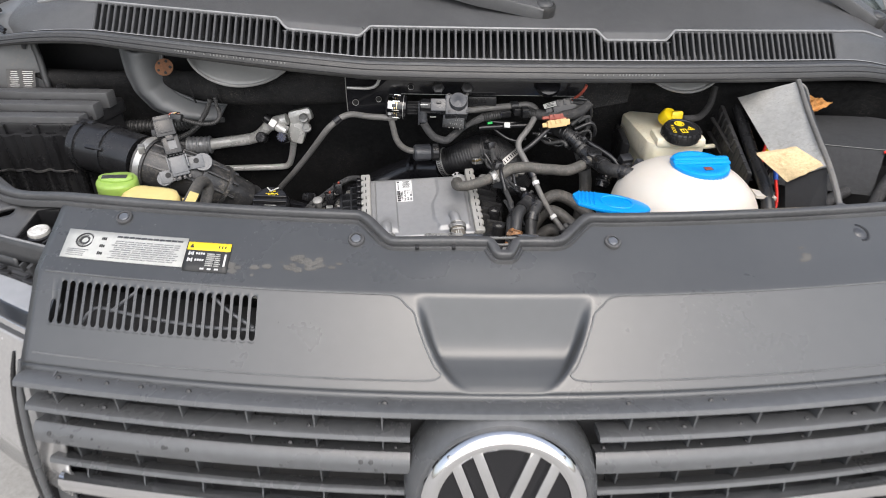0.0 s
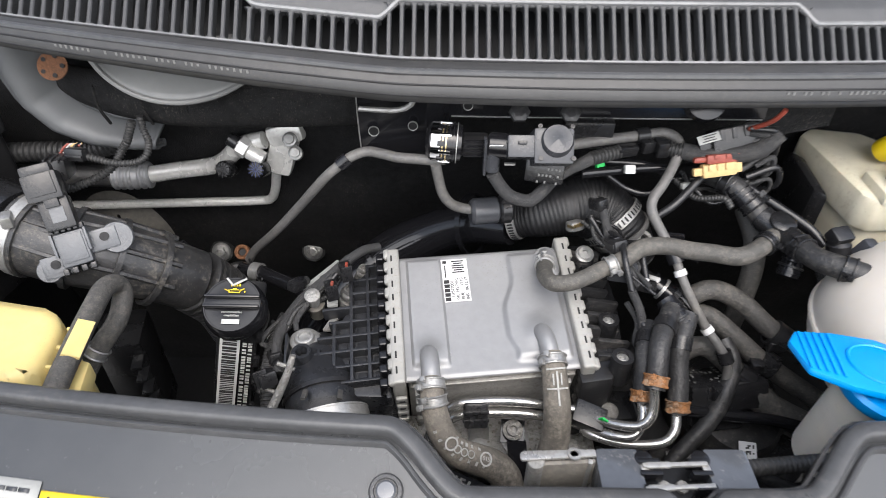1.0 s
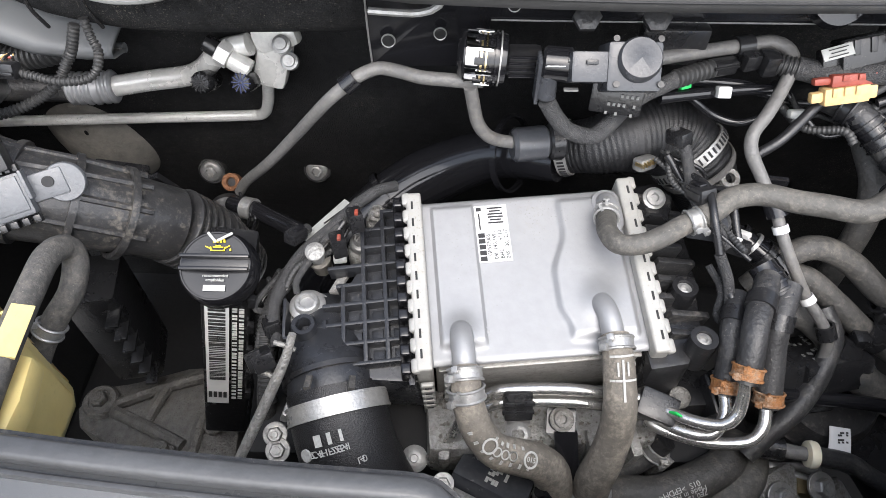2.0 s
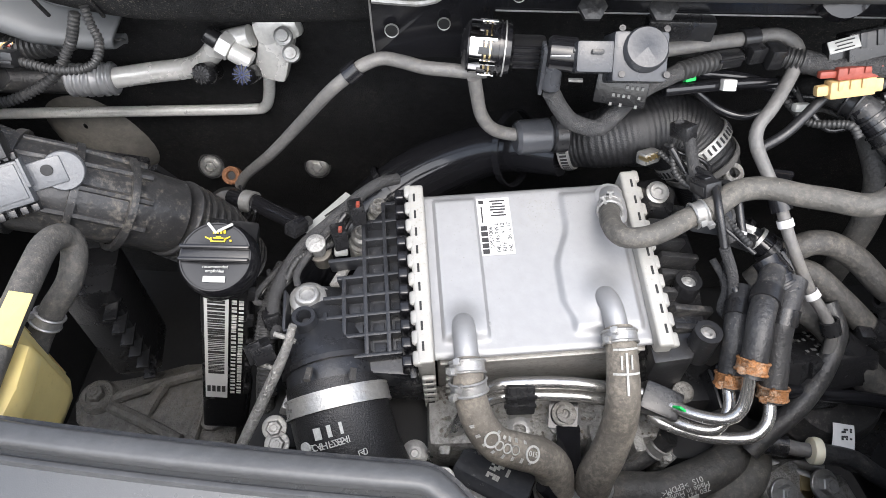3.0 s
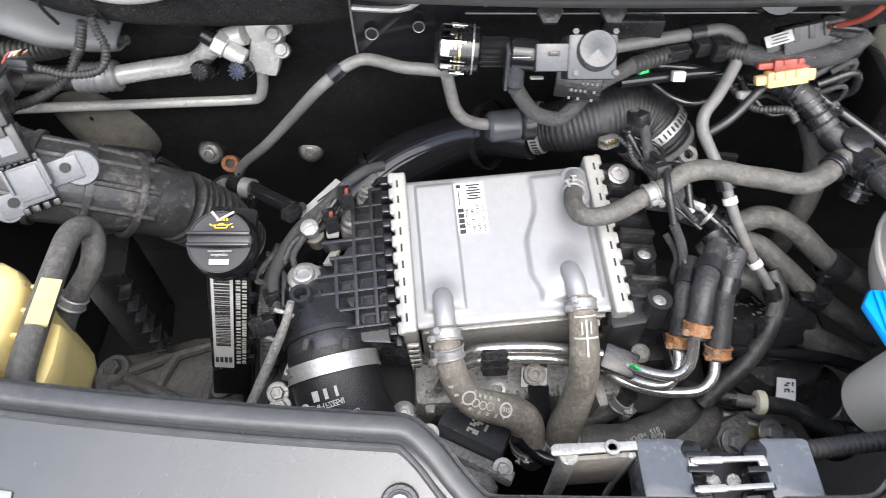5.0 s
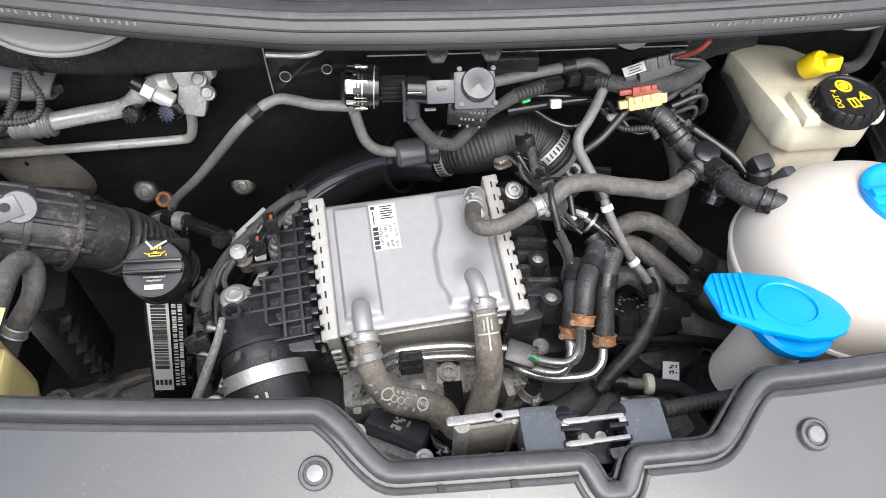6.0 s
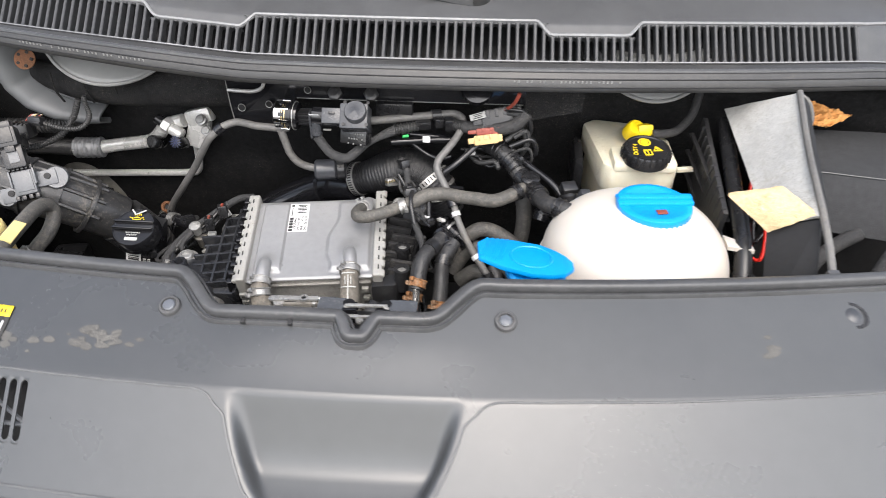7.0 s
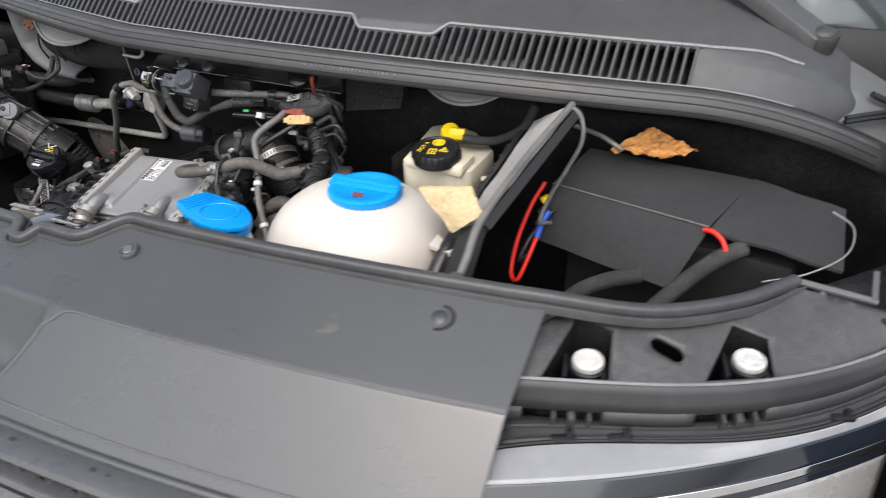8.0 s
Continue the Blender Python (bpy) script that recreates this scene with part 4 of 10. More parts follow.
for s in (-1, 1):
    bm = B()
    tube(bm, [(s * 0.566, 0.512, 0.866), (s * 0.573, 0.502, 0.830), (s * 0.579, 0.496, 0.786), (s * 0.588, 0.492, 0.720), (s * 0.594, 0.490, 0.650), (s * 0.596, 0.490, 0.600)], [0.002, 0.0045, 0.005, 0.005, 0.005, 0.005], seg=10)
    part("side_rail", bm, GRILLE, gr)
    bm = B()
    tube(bm, [(s * 0.580, 0.526, 0.866), (s * 0.588, 0.516, 0.830), (s * 0.594, 0.510, 0.786), (s * 0.603, 0.505, 0.720), (s * 0.609, 0.502, 0.650), (s * 0.611, 0.502, 0.600)], [0.002, 0.004, 0.0055, 0.006, 0.006, 0.006], seg=10)
    part("side_seal", bm, BLACK, gr)
    bm = B()
    slab(bm, [(s * 0.552, 0.520, 0.856), (s * 0.572, 0.520, 0.856), (s * 0.598, 0.508, 0.600), (s * 0.575, 0.508, 0.600)], 0.003)
    part("end_plate", bm, GRILLE, gr)
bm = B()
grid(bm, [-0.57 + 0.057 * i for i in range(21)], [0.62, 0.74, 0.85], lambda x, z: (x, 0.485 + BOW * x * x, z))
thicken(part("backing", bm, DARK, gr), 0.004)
# badge carrier and badge
EC, EN = Vector((0.002, 0.395, 0.758)), Vector((0, -0.955, 0.296))
bm = B()
lathe(bm, [(0.116, -0.055), (0.115, -0.03), (0.110, -0.012), (0.1005, -0.001), (0.097, -0.003)], EC, EN, 64)
part("badge_carrier", bm, GRILLE, gr)
badge = thing("round_badge", EC, "round chrome badge on the radiator grille", "badge")
bm = B()
lathe(bm, [(0.0965, -0.004), (0.097, 0.000), (0.095, 0.006), (0.091, 0.0105), (0.086, 0.012), (0.081, 0.0115), (0.077, 0.009), (0.0755, 0.002)], EC, EN, 72, cap=False)
part("ring", bm, CHROME, badge)
bm = B()
lathe(bm, [(0.079, -0.003), (0.079, 0.002)], EC, EN, 48)
part("face", bm, GLOSS, badge)
em = Matrix.Translation(EC) @ pose(0, 0, 0, 73, 0, 0)
for x, z, w in ((-0.021, 0.040, 20), (0.021, 0.040, -20), (-0.046, 0.030, 20), (0.046, 0.030, -20)):
    bm = B()
    box(bm, (0, 0, 0), (0.013, 0.085, 0.010), 0.003)
    bm.transform(em @ pose(x, z, 0.005, 0, 0, w))
    part("chrome_bar", bm, CHROME, badge)
# rain drops caught on the grille
bm = B()
for k in range(70):
    x = rng.uniform(-0.55, 0.55)
    y, z = rng.choice(((0.4232, 0.789), (0.448, 0.8607), (0.440, 0.8272), (0.4212, 0.780), (0.442, 0.7925)))
    r = rng.uniform(0.0012, 0.003)
    if abs(x) < 0.12:
        continue
    lathe(bm, [(r * 1.3, -0.0006), (r, r * 0.35), (0.0, r * 0.5)], (x, y + BOW * x * x, z - 0.02 * x * x), (0, -0.8, 0.6), 8)
DROP = mat("water_drop", (0.022, 0.022, 0.023), 0.22, var=0.1, scale=20, bump=0.0)
tagged(part("rain_spray", bm, DROP, gr), kind="stuff")

# ---------------------------------------------------------------- lamp carriers and headlamps


def lamp_side(s):
    c = thing("lamp_carrier", (s * 0.66, 0.72, 0.86), "black plastic headlamp carrier with two bonnet buffers", "carrier", "lamp carriers")

    def rail(x):
        u = (x - 0.556) / 0.305
        return 0.6377 + 0.1163 * u - 0.0491 * u * u + 0.1208 * u ** 3

    def lens_line(x):
        u = (x - 0.556) / 0.305
        return 0.600 + 0.2166 * u - 0.2185 * u * u + 0.1996 * u ** 3

    def band_line(x):
        u = (x - 0.556) / 0.305
        return min(lens_line(x) - 0.004, 0.5661 + 0.1519 * u + 0.0371 * u * u + 0.0304 * u ** 3)

    def rear(x):
        if x > 0.765:
            return 0.856 - 0.09 * (x - 0.765)
        return 0.717 + 0.150 * max(0.0, (x - 0.570) / 0.205) ** 1.5

    def deck_z(x, y):
        w = (y - rail(x)) / max(0.02, rear(x) - rail(x))
        return 0.932 + 0.018 * w - 0.0197 * (x - 0.556) + 0.002 * math.sin(math.pi * max(0.0, min(1.0, w)))

    # tapering pockets open to the front rail: front corners, rear corners
    pockets = ([(0.578, 0.650), (0.632, 0.672), (0.623, 0.721), (0.590, 0.722)], [(0.706, 0.705), (0.759, 0.735), (0.750, 0.775), (0.719, 0.777)])
    slot = []
    for k in range(24):
        ang = 2 * math.pi * k / 24
        dx, dy = 0.0085 * math.cos(ang) + (0.0065 if math.cos(ang) > 0 else -0.0065), 0.0085 * math.sin(ang)
        slot.append((0.6705 + dx * 0.98 + dy * 0.2, 0.7215 + dy * 0.98 - dx * 0.22))

    def within(x, y, poly):
        c2 = False
        for k in range(len(poly)):
            (x1, y1), (x2, y2) = poly[k], poly[k - 1]
            if (y1 > y) != (y2 > y) and x < (x2 - x1) * (y - y1) / (y2 - y1) + x1:
                c2 = not c2
        return c2

    nx = 40
    line = [0.558 + (0.862 - 0.558) * k / nx for k in range(nx + 1)]
    outline = [(x, rail(x)) for x in line] + [(x, rear(x)) for x in reversed(line) if x > 0.571] + [(0.560, 0.700)]
    loops = [outline] + [list(q) for q in pockets] + [slot]
    pts, edges = [], []
    for lp in loops:
        n0 = len(pts)
        pts += [Vector(q) for q in lp]
        edges += [(n0 + k, n0 + (k + 1) % len(lp)) for k in range(len(lp))]
    for i in range(34):
        for j in range(24):
            x, y = 0.56 + 0.009 * i, 0.645 + 0.009 * j
            if within(x, y, outline) and not any(within(x, y, q) for q in loops[1:]):
                pts.append(Vector((x, y)))
    vs2, _, fs2, _, _, _ = geometry.delaunay_2d_cdt(pts, edges, [], 0, 1e-6)
    bm = B()
    bv = [bm.verts.new((s * v.x, v.y, deck_z(v.x, v.y))) for v in vs2]
    for f2 in fs2:
        mx, my = sum(vs2[k].x for k in f2) / len(f2), sum(vs2[k].y for k in f2) / len(f2)
        if within(mx, my, outline) and not any(within(mx, my, q) for q in loops[1:]):
            bm.faces.new([bv[k] for k in f2])
    bmesh.ops.delete(bm, geom=[v for v in bm.verts if not v.link_faces], context="VERTS")
    bmesh.ops.recalc_face_normals(bm, faces=bm.faces[:])
    if sum(f2.normal.z for f2 in bm.faces) < 0:
        bmesh.ops.reverse_faces(bm, faces=bm.faces[:])
    thicken(part("deck", bm, DECK, c), 0.005)
    for q in pockets:
        cx, cy = sum(a[0] for a in q) / 4, sum(a[1] for a in q) / 4
        bm = B()
        for k in range(4):
            (x1, y1), (x2, y2) = q[k], q[k - 1]
            slab(bm, [(s * x1, y1, 0.885), (s * x2, y2, 0.885), (s * x2, y2, deck_z(x2, y2) - 0.002), (s * x1, y1, deck_z(x1, y1) - 0.002)], 0.002)
        part("pocket_wall", bm, BLACK, c)
        bm = B()
        slab(bm, [(s * q[0][0], q[0][1], 0.886), (s * q[1][0], q[1][1], 0.886), (s * q[2][0], q[2][1], 0.889), (s * q[3][0], q[3][1], 0.889)], 0.003)
        part("pocket_floor", bm, DARK, c)
        for k in (-1, 1):
            bm = B()
            box(bm, (s * (cx + 0.003 + 0.017 * k), cy - 0.010, 0.907), (0.003, 0.030, 0.040), 0.0008, (0, 0, s * 14))
            part("pocket_rib", bm, BLACK, c)
        p = Vector((s * (cx + 0.004), cy - 0.002, 0.931))
        bm = B()
        lathe(bm, [(0.015, -0.042), (0.015, -0.020), (0.012, -0.018), (0.012, -0.012), (0.0165, -0.010), (0.0165, -0.004), (0.012, -0.002)], p, (0, -0.06, 1), 28)
        buf = part("buffer", bm, GLOSS, c, "black rubber bonnet buffer")
        bm = B()
        lathe(bm, [(0.0135, -0.004), (0.0140, -0.001), (0.0132, 0.0022), (0.0105, 0.0032), (0.0095, 0.0022), (0.0050, 0.0018), (0.0040, 0.0035), (0.0, 0.0035)], p, (0, -0.06, 1), 32)
        part("buffer_cap", bm, ALU_PIPE, buf, "silvery buffer cap")
        for k in range(3):
            bm = B()
            lathe(bm, [(0.0150, -0.001), (0.0162, 0.0), (0.0150, 0.001)], p + Vector((0, 0.001, -0.022 - 0.006 * k)), (0, -0.06, 1), 24, cap=False)
            part("thread", bm, GLOSS, buf)
    # deep front rail with a worn top edge
    def drop(x):
        return -0.0197 * (x - 0.556)

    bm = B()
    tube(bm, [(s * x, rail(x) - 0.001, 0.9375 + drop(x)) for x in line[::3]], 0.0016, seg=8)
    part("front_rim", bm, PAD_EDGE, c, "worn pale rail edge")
    bm = B()
    grid(bm, line, [0, 0.3, 0.6, 1.0], lambda x, w: Vector((s * x, rail(x) - 0.003 - 0.002 * w, 0.9375 + drop(x) - 0.030 * w)))
    thicken(part("front_wall", bm, COWL, c), 0.004, 0.0)
    for x0, x1, low in ((0.556, 0.568, 0.893), (0.632, 0.7035, 0.8945), (0.7585, 0.862, 0.893)):
        bm = B()
        grid(bm, [x0 + (x1 - x0) * k / 10 for k in range(11)], [0, 0.5, 1.0], lambda x, w: Vector((s * x, rail(x) - 0.0055 - 0.001 * w, (0.909 + drop(x)) * (1 - w) + (low + drop(x)) * w)))
        thicken(part("wall_skirt", bm, COWL, c), 0.004, 0.0)
    for x0, x1 in ((0.568, 0.632), (0.7035, 0.7585)):
        bm = B()
        grid(bm, [x0 + (x1 - x0) * k / 6 for k in range(7)], [0, 1.0], lambda x, w: Vector((s * x, rail(x) + 0.014, 0.912 - 0.03 * w)))
        part("window_back", bm, DARK, c)
        for k, f3 in enumerate((0.38, 0.60, 0.82)):
            x = x0 + (x1 - x0) * f3
            bm = B()
            box(bm, (s * x, rail(x) - 0.002, 0.8985 + drop(x)), (0.003 if k != 1 else 0.006, 0.020, 0.017), 0.0008, (12, 0, s * 20))
            part("window_rib", bm, COWL, c)
    # ledge between carrier and lamp, with a step and dark joints
    bm = B()
    grid(bm, line, [0, 0.35, 0.4, 0.7, 0.75, 1.0], lambda x, w: Vector((s * x, (rail(x) - 0.003) * (1 - w) + (lens_line(x) + 0.001) * w, 0.8945 + drop(x) - 0.003 * w - (0.002 if w > 0.37 else 0.0) - (0.0015 if w > 0.72 else 0.0))))
    thicken(part("ledge", bm, COWL, c), 0.003)
    for f3, r3 in ((0.38, 0.0009), (0.73, 0.0009), (1.0, 0.0017)):
        bm = B()
        tube(bm, [(s * x, (rail(x) - 0.003) * (1 - f3) + lens_line(x) * f3, 0.8935 + drop(x) - 0.0045 * f3) for x in line[::2]], r3, seg=6)
        part("joint_seal", bm, DARK, c)
    for x in (0.607, 0.6515, 0.823):
        bm = B()
        box(bm, (s * x, lens_line(x) + 0.002, 0.8905 + drop(x)), (0.020, 0.007, 0.005), 0.0015, (0, 0, s * 24))
        box(bm, (s * (x + 0.004), lens_line(x) + 0.007, 0.8925 + drop(x)), (0.006, 0.008, 0.006), 0.0012, (0, 0, s * 24))
        part("lamp_clip", bm, BLACK, c)
    # headlamp
    h = thing("headlamp", (s * 0.70, 0.66, 0.70), "large clear headlamp with dark trim band", "headlamp", "headlamps")

    def lamp(x, w):
        """w: 0 to 1 lens top, to 2 trim band, to 3 bright lines, to 4 the front."""
        yl, yb = lens_line(x) - 0.001, band_line(x)
        ks = [(0, yl, 0.887), (0.15, yl - 0.002, 0.8885), (1, yb, 0.881), (2, yb - 0.014, 0.861), (3, yb - 0.026, 0.832), (3.5, yb - 0.060, 0.75), (4, yb - 0.09, 0.66)]
        return Vector((s * x, float(np.interp(w, [k[0] for k in ks], [k[1] for k in ks])), float(np.interp(w, [k[0] for k in ks], [k[2] for k in ks])) + drop(x)))

    wide = [0.548 + (0.872 - 0.548) * k / 50 for k in range(51)]
    for nm, w0, w1, m, lb in (("lens_top", 0.0, 1.0, LENS, "grey headlamp lens"), ("trim_band", 1.0, 1.9, LENS_DARK, "dark blue-black trim band"), ("bright_line", 1.9, 2.2, CHROME, "bright trim line"), ("dark_line", 2.2, 2.45, LENS_DARK, "dark trim line"), ("lens_front", 2.45, 4.0, LAMP_REFLECTOR, "bright reflector zone")):
        bm = B()
        grid(bm, wide, [w0 + (w1 - w0) * k / 8 for k in range(9)], lamp)
        thicken(part(nm, bm, m, h, lb), 0.004)
    # wing corner behind the lamp
    bm = B()
    prism(bm, [(s * 0.775, 0.868), (s * 0.80, 0.86), (s * 0.89, 0.90), (s * 0.905, 0.97), (s * 0.86, 0.97), (s * 0.80, 0.905)], 0.895, 0.925, 0.003)
    part("corner_trim", bm, BLACK, c)
    bm = B()
    slab(bm, [(s * 0.765, 0.860, 0.948), (s * 0.838, 0.853, 0.948), (s * 0.838, 0.858, 0.950), (s * 0.766, 0.866, 0.950)], 0.003)
    part("edge_flange", bm, PAINT, c, "pale worn edge flange")
    bm = B()
    slab(bm, [(s * 0.832, 0.856, 0.951), (s * 0.837, 0.856, 0.951), (s * 0.842, 0.905, 0.952), (s * 0.837, 0.905, 0.952)], 0.003)
    part("edge_flange", bm, PAINT, c)
    bm = B()
    lathe(bm, [(0.005, -0.001), (0.005, 0.0008), (0.0, 0.0008)], (s * 0.846, 0.838, deck_z(0.846, 0.838) + 0.0002), (0, 0, 1), 18)
    part("dark_hole", bm, DARK, c)
    f = thing("front_wing", (s * 0.93, 1.0, 0.5), "silver grey painted front wing", "wing", "front wings")
    bm = B()
    ys = [0.86 + 0.04 * k for k in range(14)]
    grid(bm, ys, [0, 0.15, 0.3, 0.6, 1.0], lambda y, w: Vector((s * (0.935 + 0.05 * math.sin(w * math.pi / 2) + 0.02 * (y - 0.86)), y, 0.90 + 0.35 * (y - 0.86) - 0.45 * w * w)))
    thicken(part("outer_skin", bm, PAINT, f), 0.004)
    bm = B()
    grid(bm, [s * (0.765 + 0.018 * k) for k in range(11)], [1.0 + 0.1 * k for k in range(21)], lambda x, q: cowl_point(x, q, -0.010 - 0.006 * (abs(x) < 0.80)))
    thicken(part("shoulder_panel", bm, PAINT, f), 0.003)
    for dq in (0.0, 0.12):
        bm = B()
        tube(bm, [cowl_point(s * 0.800, 0.98 + dq, 0.006), cowl_point(s * 0.835, 1.42 + dq, 0.008), cowl_point(s * 0.870, 1.85 + dq, 0.008)], 0.003, seg=8)
        part("hinge_strut", bm, BLACK, f, "thin black bonnet hinge strut")
    bm = B()
    tube(bm, [cowl_point(s * 0.826, 2.02, 0.001), cowl_point(s * 0.90, 2.10, 0.001)], 0.004, seg=8)
    part("panel_gap", bm, DARK, f)
    return c


lamp_side(1)
lamp_side(-1)

# the bonnet stands open above the cowl
bo = thing("open_bonnet", (0, 1.34, 1.24), "silver grey bonnet standing open above the cowl", "bonnet")
bm = B()
grid(bm, [-0.80 + 0.08 * i for i in range(21)], [i / 10 for i in range(11)], lambda x, u: (x * (1 - 0.08 * u), 1.325 + 0.10 * x * x * (1 - u) + 0.10 * u + 0.04 * math.sin(math.pi * u), 1.235 + 0.82 * u - 0.02 * x * x))
thicken(part("outer_skin", bm, PAINT, bo), 0.004)
bm = B()
grid(bm, [-0.62 + 0.062 * i for i in range(21)], [0.1 + 0.08 * i for i in range(11)], lambda x, u: (x, 1.305 + 0.10 * x * x * (1 - u) + 0.10 * u + 0.04 * math.sin(math.pi * u), 1.235 + 0.82 * u))
thicken(part("liner", bm, FELT_COVER, bo, "dark felt liner"), 0.010)
for s in (-1, 1):
    bm = B()
    tube(bm, [(s * 0.90, 1.25, 1.03), (s * 0.88, 1.29, 1.12), (s * 0.80, 1.33, 1.22), (s * 0.78, 1.345, 1.30)], 0.014, seg=10, flat=0.5)
    part("hinge_arm", bm, BLACK, bo)

# added sheets that block stray light behind the panel vents
vt = thing("vent_backing", (-0.43, 0.53, 0.84), "added near-black sheets that keep the panel vents dark", "duct")
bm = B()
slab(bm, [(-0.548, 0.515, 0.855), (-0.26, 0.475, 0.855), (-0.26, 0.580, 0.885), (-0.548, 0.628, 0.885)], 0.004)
part("backing_floor", bm, DARK, vt)
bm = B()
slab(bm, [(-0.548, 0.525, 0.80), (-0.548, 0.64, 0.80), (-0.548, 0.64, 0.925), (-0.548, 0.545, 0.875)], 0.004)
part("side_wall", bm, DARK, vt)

# ---------------------------------------------------------------- charge air cooler
ICM = pose(-0.0996, 0.8698, 0.870, 12.6, -2.0, 4.8)
ic = thing("charge_air_cooler", ICM.translation - Vector((0, 0, 0.1)), "brushed aluminium charge air cooler with a white part label", "cooler")


def icp(x, y, z=0.0):
    return ICM @ Vector((x, y, z))


def ic_part(name, bm, material, label="", parent=None, smooth=40):
    bm.transform(ICM)
    return part(name, bm, material, parent or ic, label, smooth)


W, Dp = 0.0810, 0.0700
# top plate with pressed channels
bm = B()


def pressed(x, y):
    z = 0.0
    c = smooth01(0.0185, 0.0155, abs(x + 0.056)) * smooth01(-0.060, -0.052, y) * smooth01(0.066, 0.060, y)
    z += 0.0036 * c
    left = 0.030 - 0.012 * smooth01(0.035, -0.005, y) + 0.006 * smooth01(-0.03, -0.05, y)
    c2 = smooth01(left - 0.002, left + 0.004, x) * smooth01(0.077, 0.073, x) * smooth01(-0.061, -0.052, y) * smooth01(0.066, 0.058, y)
    z += 0.0040 * c2
    z += 0.006 * math.exp(-(((x + 0.058) / 0.011) ** 2 + ((y + 0.046) / 0.012) ** 2))
    z += 0.0065 * math.exp(-(((x - 0.050) / 0.012) ** 2 + ((y + 0.030) / 0.015) ** 2))
    z += 0.004 * math.exp(-(((x - 0.070) / 0.009) ** 2 + ((y - 0.054) / 0.010) ** 2))
    z -= 0.002 * smooth01(0.066, 0.070, abs(y))
    return z


xs = [-W + 2 * W * i / 120 for i in range(121)]
ys = [-Dp + 2 * Dp * i / 90 for i in range(91)]
grid(bm, xs, ys, lambda x, y: Vector((x, y, pressed(x, y))))
thicken(ic_part("top_plate", bm, ALU), 0.002)
bm = B()
box(bm, (0, 0, -0.055), (2 * W - 0.004, 2 * Dp - 0.006, 0.105), 0.002)
ic_part("core", bm, CORE)
for k in range(1):
    bm = B()
    box(bm, (0, -Dp + 0.001, -0.012 - 0.017 * k), (2 * W - 0.008, 0.004, 0.003), 0.001)
    ic_part("core_bar", bm, CORE)
# crimped flanges on both sides: a dirty pale rail with lancing slits and a scalloped outer edge
for s in (-1, 1):
    bm = B()
    box(bm, (s * (W + 0.0060), 0, -0.044), (0.0125, 2 * Dp + 0.010, 0.108), 0.0028, seg=3)
    fl = ic_part("flange", bm, CREAM, "crimped pale aluminium flange")
    for k in range(10):
        y = -0.0700 + 0.0156 * k
        bm = B()
        box(bm, (s * (W + 0.0118), y, 0.0055), (0.0066, 0.0112, 0.0075), 0.0026, (0, s * 18, 0), seg=3)
        ic_part("crimp_tab", bm, CREAM, parent=fl)
    for k in range(9):
        bm = B()
        box(bm, (s * (W + 0.0074), -0.0622 + 0.0156 * k, 0.0101), (0.0017, 0.0072, 0.0010), 0.0004)
        ic_part("crimp_slit", bm, DARK, parent=fl)
    for k in range(6):
        bm = B()
        box(bm, (s * (W + 0.005), -Dp - 0.0088, -0.018 - 0.0155 * k), (0.0105, 0.0040, 0.0100), 0.0018, seg=3)
        ic_part("crimp_tab", bm, CREAM, parent=fl)
        bm = B()
        box(bm, (s * (W + 0.0045), -Dp - 0.0110, -0.018 - 0.0155 * k), (0.0055, 0.0010, 0.0022), 0.0003)
        ic_part("crimp_slit", bm, DARK, parent=fl)
    for k in range(4):
        bm = B()
        box(bm, (s * (W - 0.012), -Dp - 0.0030, -0.022 - 0.019 * k), (0.009, 0.0060, 0.0085), 0.0015)
        ic_part("core_lug", bm, CREAM, parent=fl)
# stubs
for x, y, z, dx, dy, r, nm, ln in ((-0.058, -0.046, 0.002, 0.0, -1, 0.0088, "outlet_stub", 0.034), (0.050, -0.032, 0.003, 0.005, -1, 0.0084, "inlet_stub", 0.034), (0.070, 0.055, 0.002, 0.0, -1, 0.0088, "vent_stub", 0.016)):
    bm = B()
    if dy:
        tube(bm, [(x, y, z - 0.008), (x, y, z + 0.002), (x + dx * 0.3, y + dy * 0.010, z + 0.008), (x + dx * 0.5, y + dy * 0.022, z + 0.008), (x + dx * 0.6, y + dy * ln, z + 0.004)], [r, r, r, r, r], seg=18, step=0.002)
        lathe(bm, [(r + 0.004, 0), (r + 0.003, 0.003), (r, 0.004)], (x, y, z + 0.000), (0, 0, 1), 24)
    else:
        cyl(bm, (x, y, z - 0.006), (x - 0.004, y - 0.002, z + 0.024), r)
        lathe(bm, [(r + 0.004, 0), (r + 0.003, 0.003), (r, 0.004)], (x, y, z), (0, 0, 1), 24)
    ic_part(nm, bm, ALU)
for x, y in ((0.0410, 0.0396), (0.0272, -0.0194), (-0.0389, -0.0452)):
    bm = B()
    lathe(bm, [(0.0026, 0), (0.0026, 0.0012), (0.0016, 0.0012), (0.0014, 0.0004)], (x, y, 0.0005), (0, 0, 1), 16)
    ic_part("rivet", bm, ALU)
# part label
LX, LY = -0.0248, 0.0366
bm = B()
box(bm, (LX, LY, 0.0008), (0.0265, 0.0515, 0.0003), 0)
lab = ic_part("part_label", bm, WHITE, "white printed part label")


def ic_bar(x, y, w, h, name="print_line"):
    bm = B()
    box(bm, (LX + x, LY + y, 0.0011), (w, h, 0.0002), 0)
    return ic_part(name, bm, INK, parent=lab)


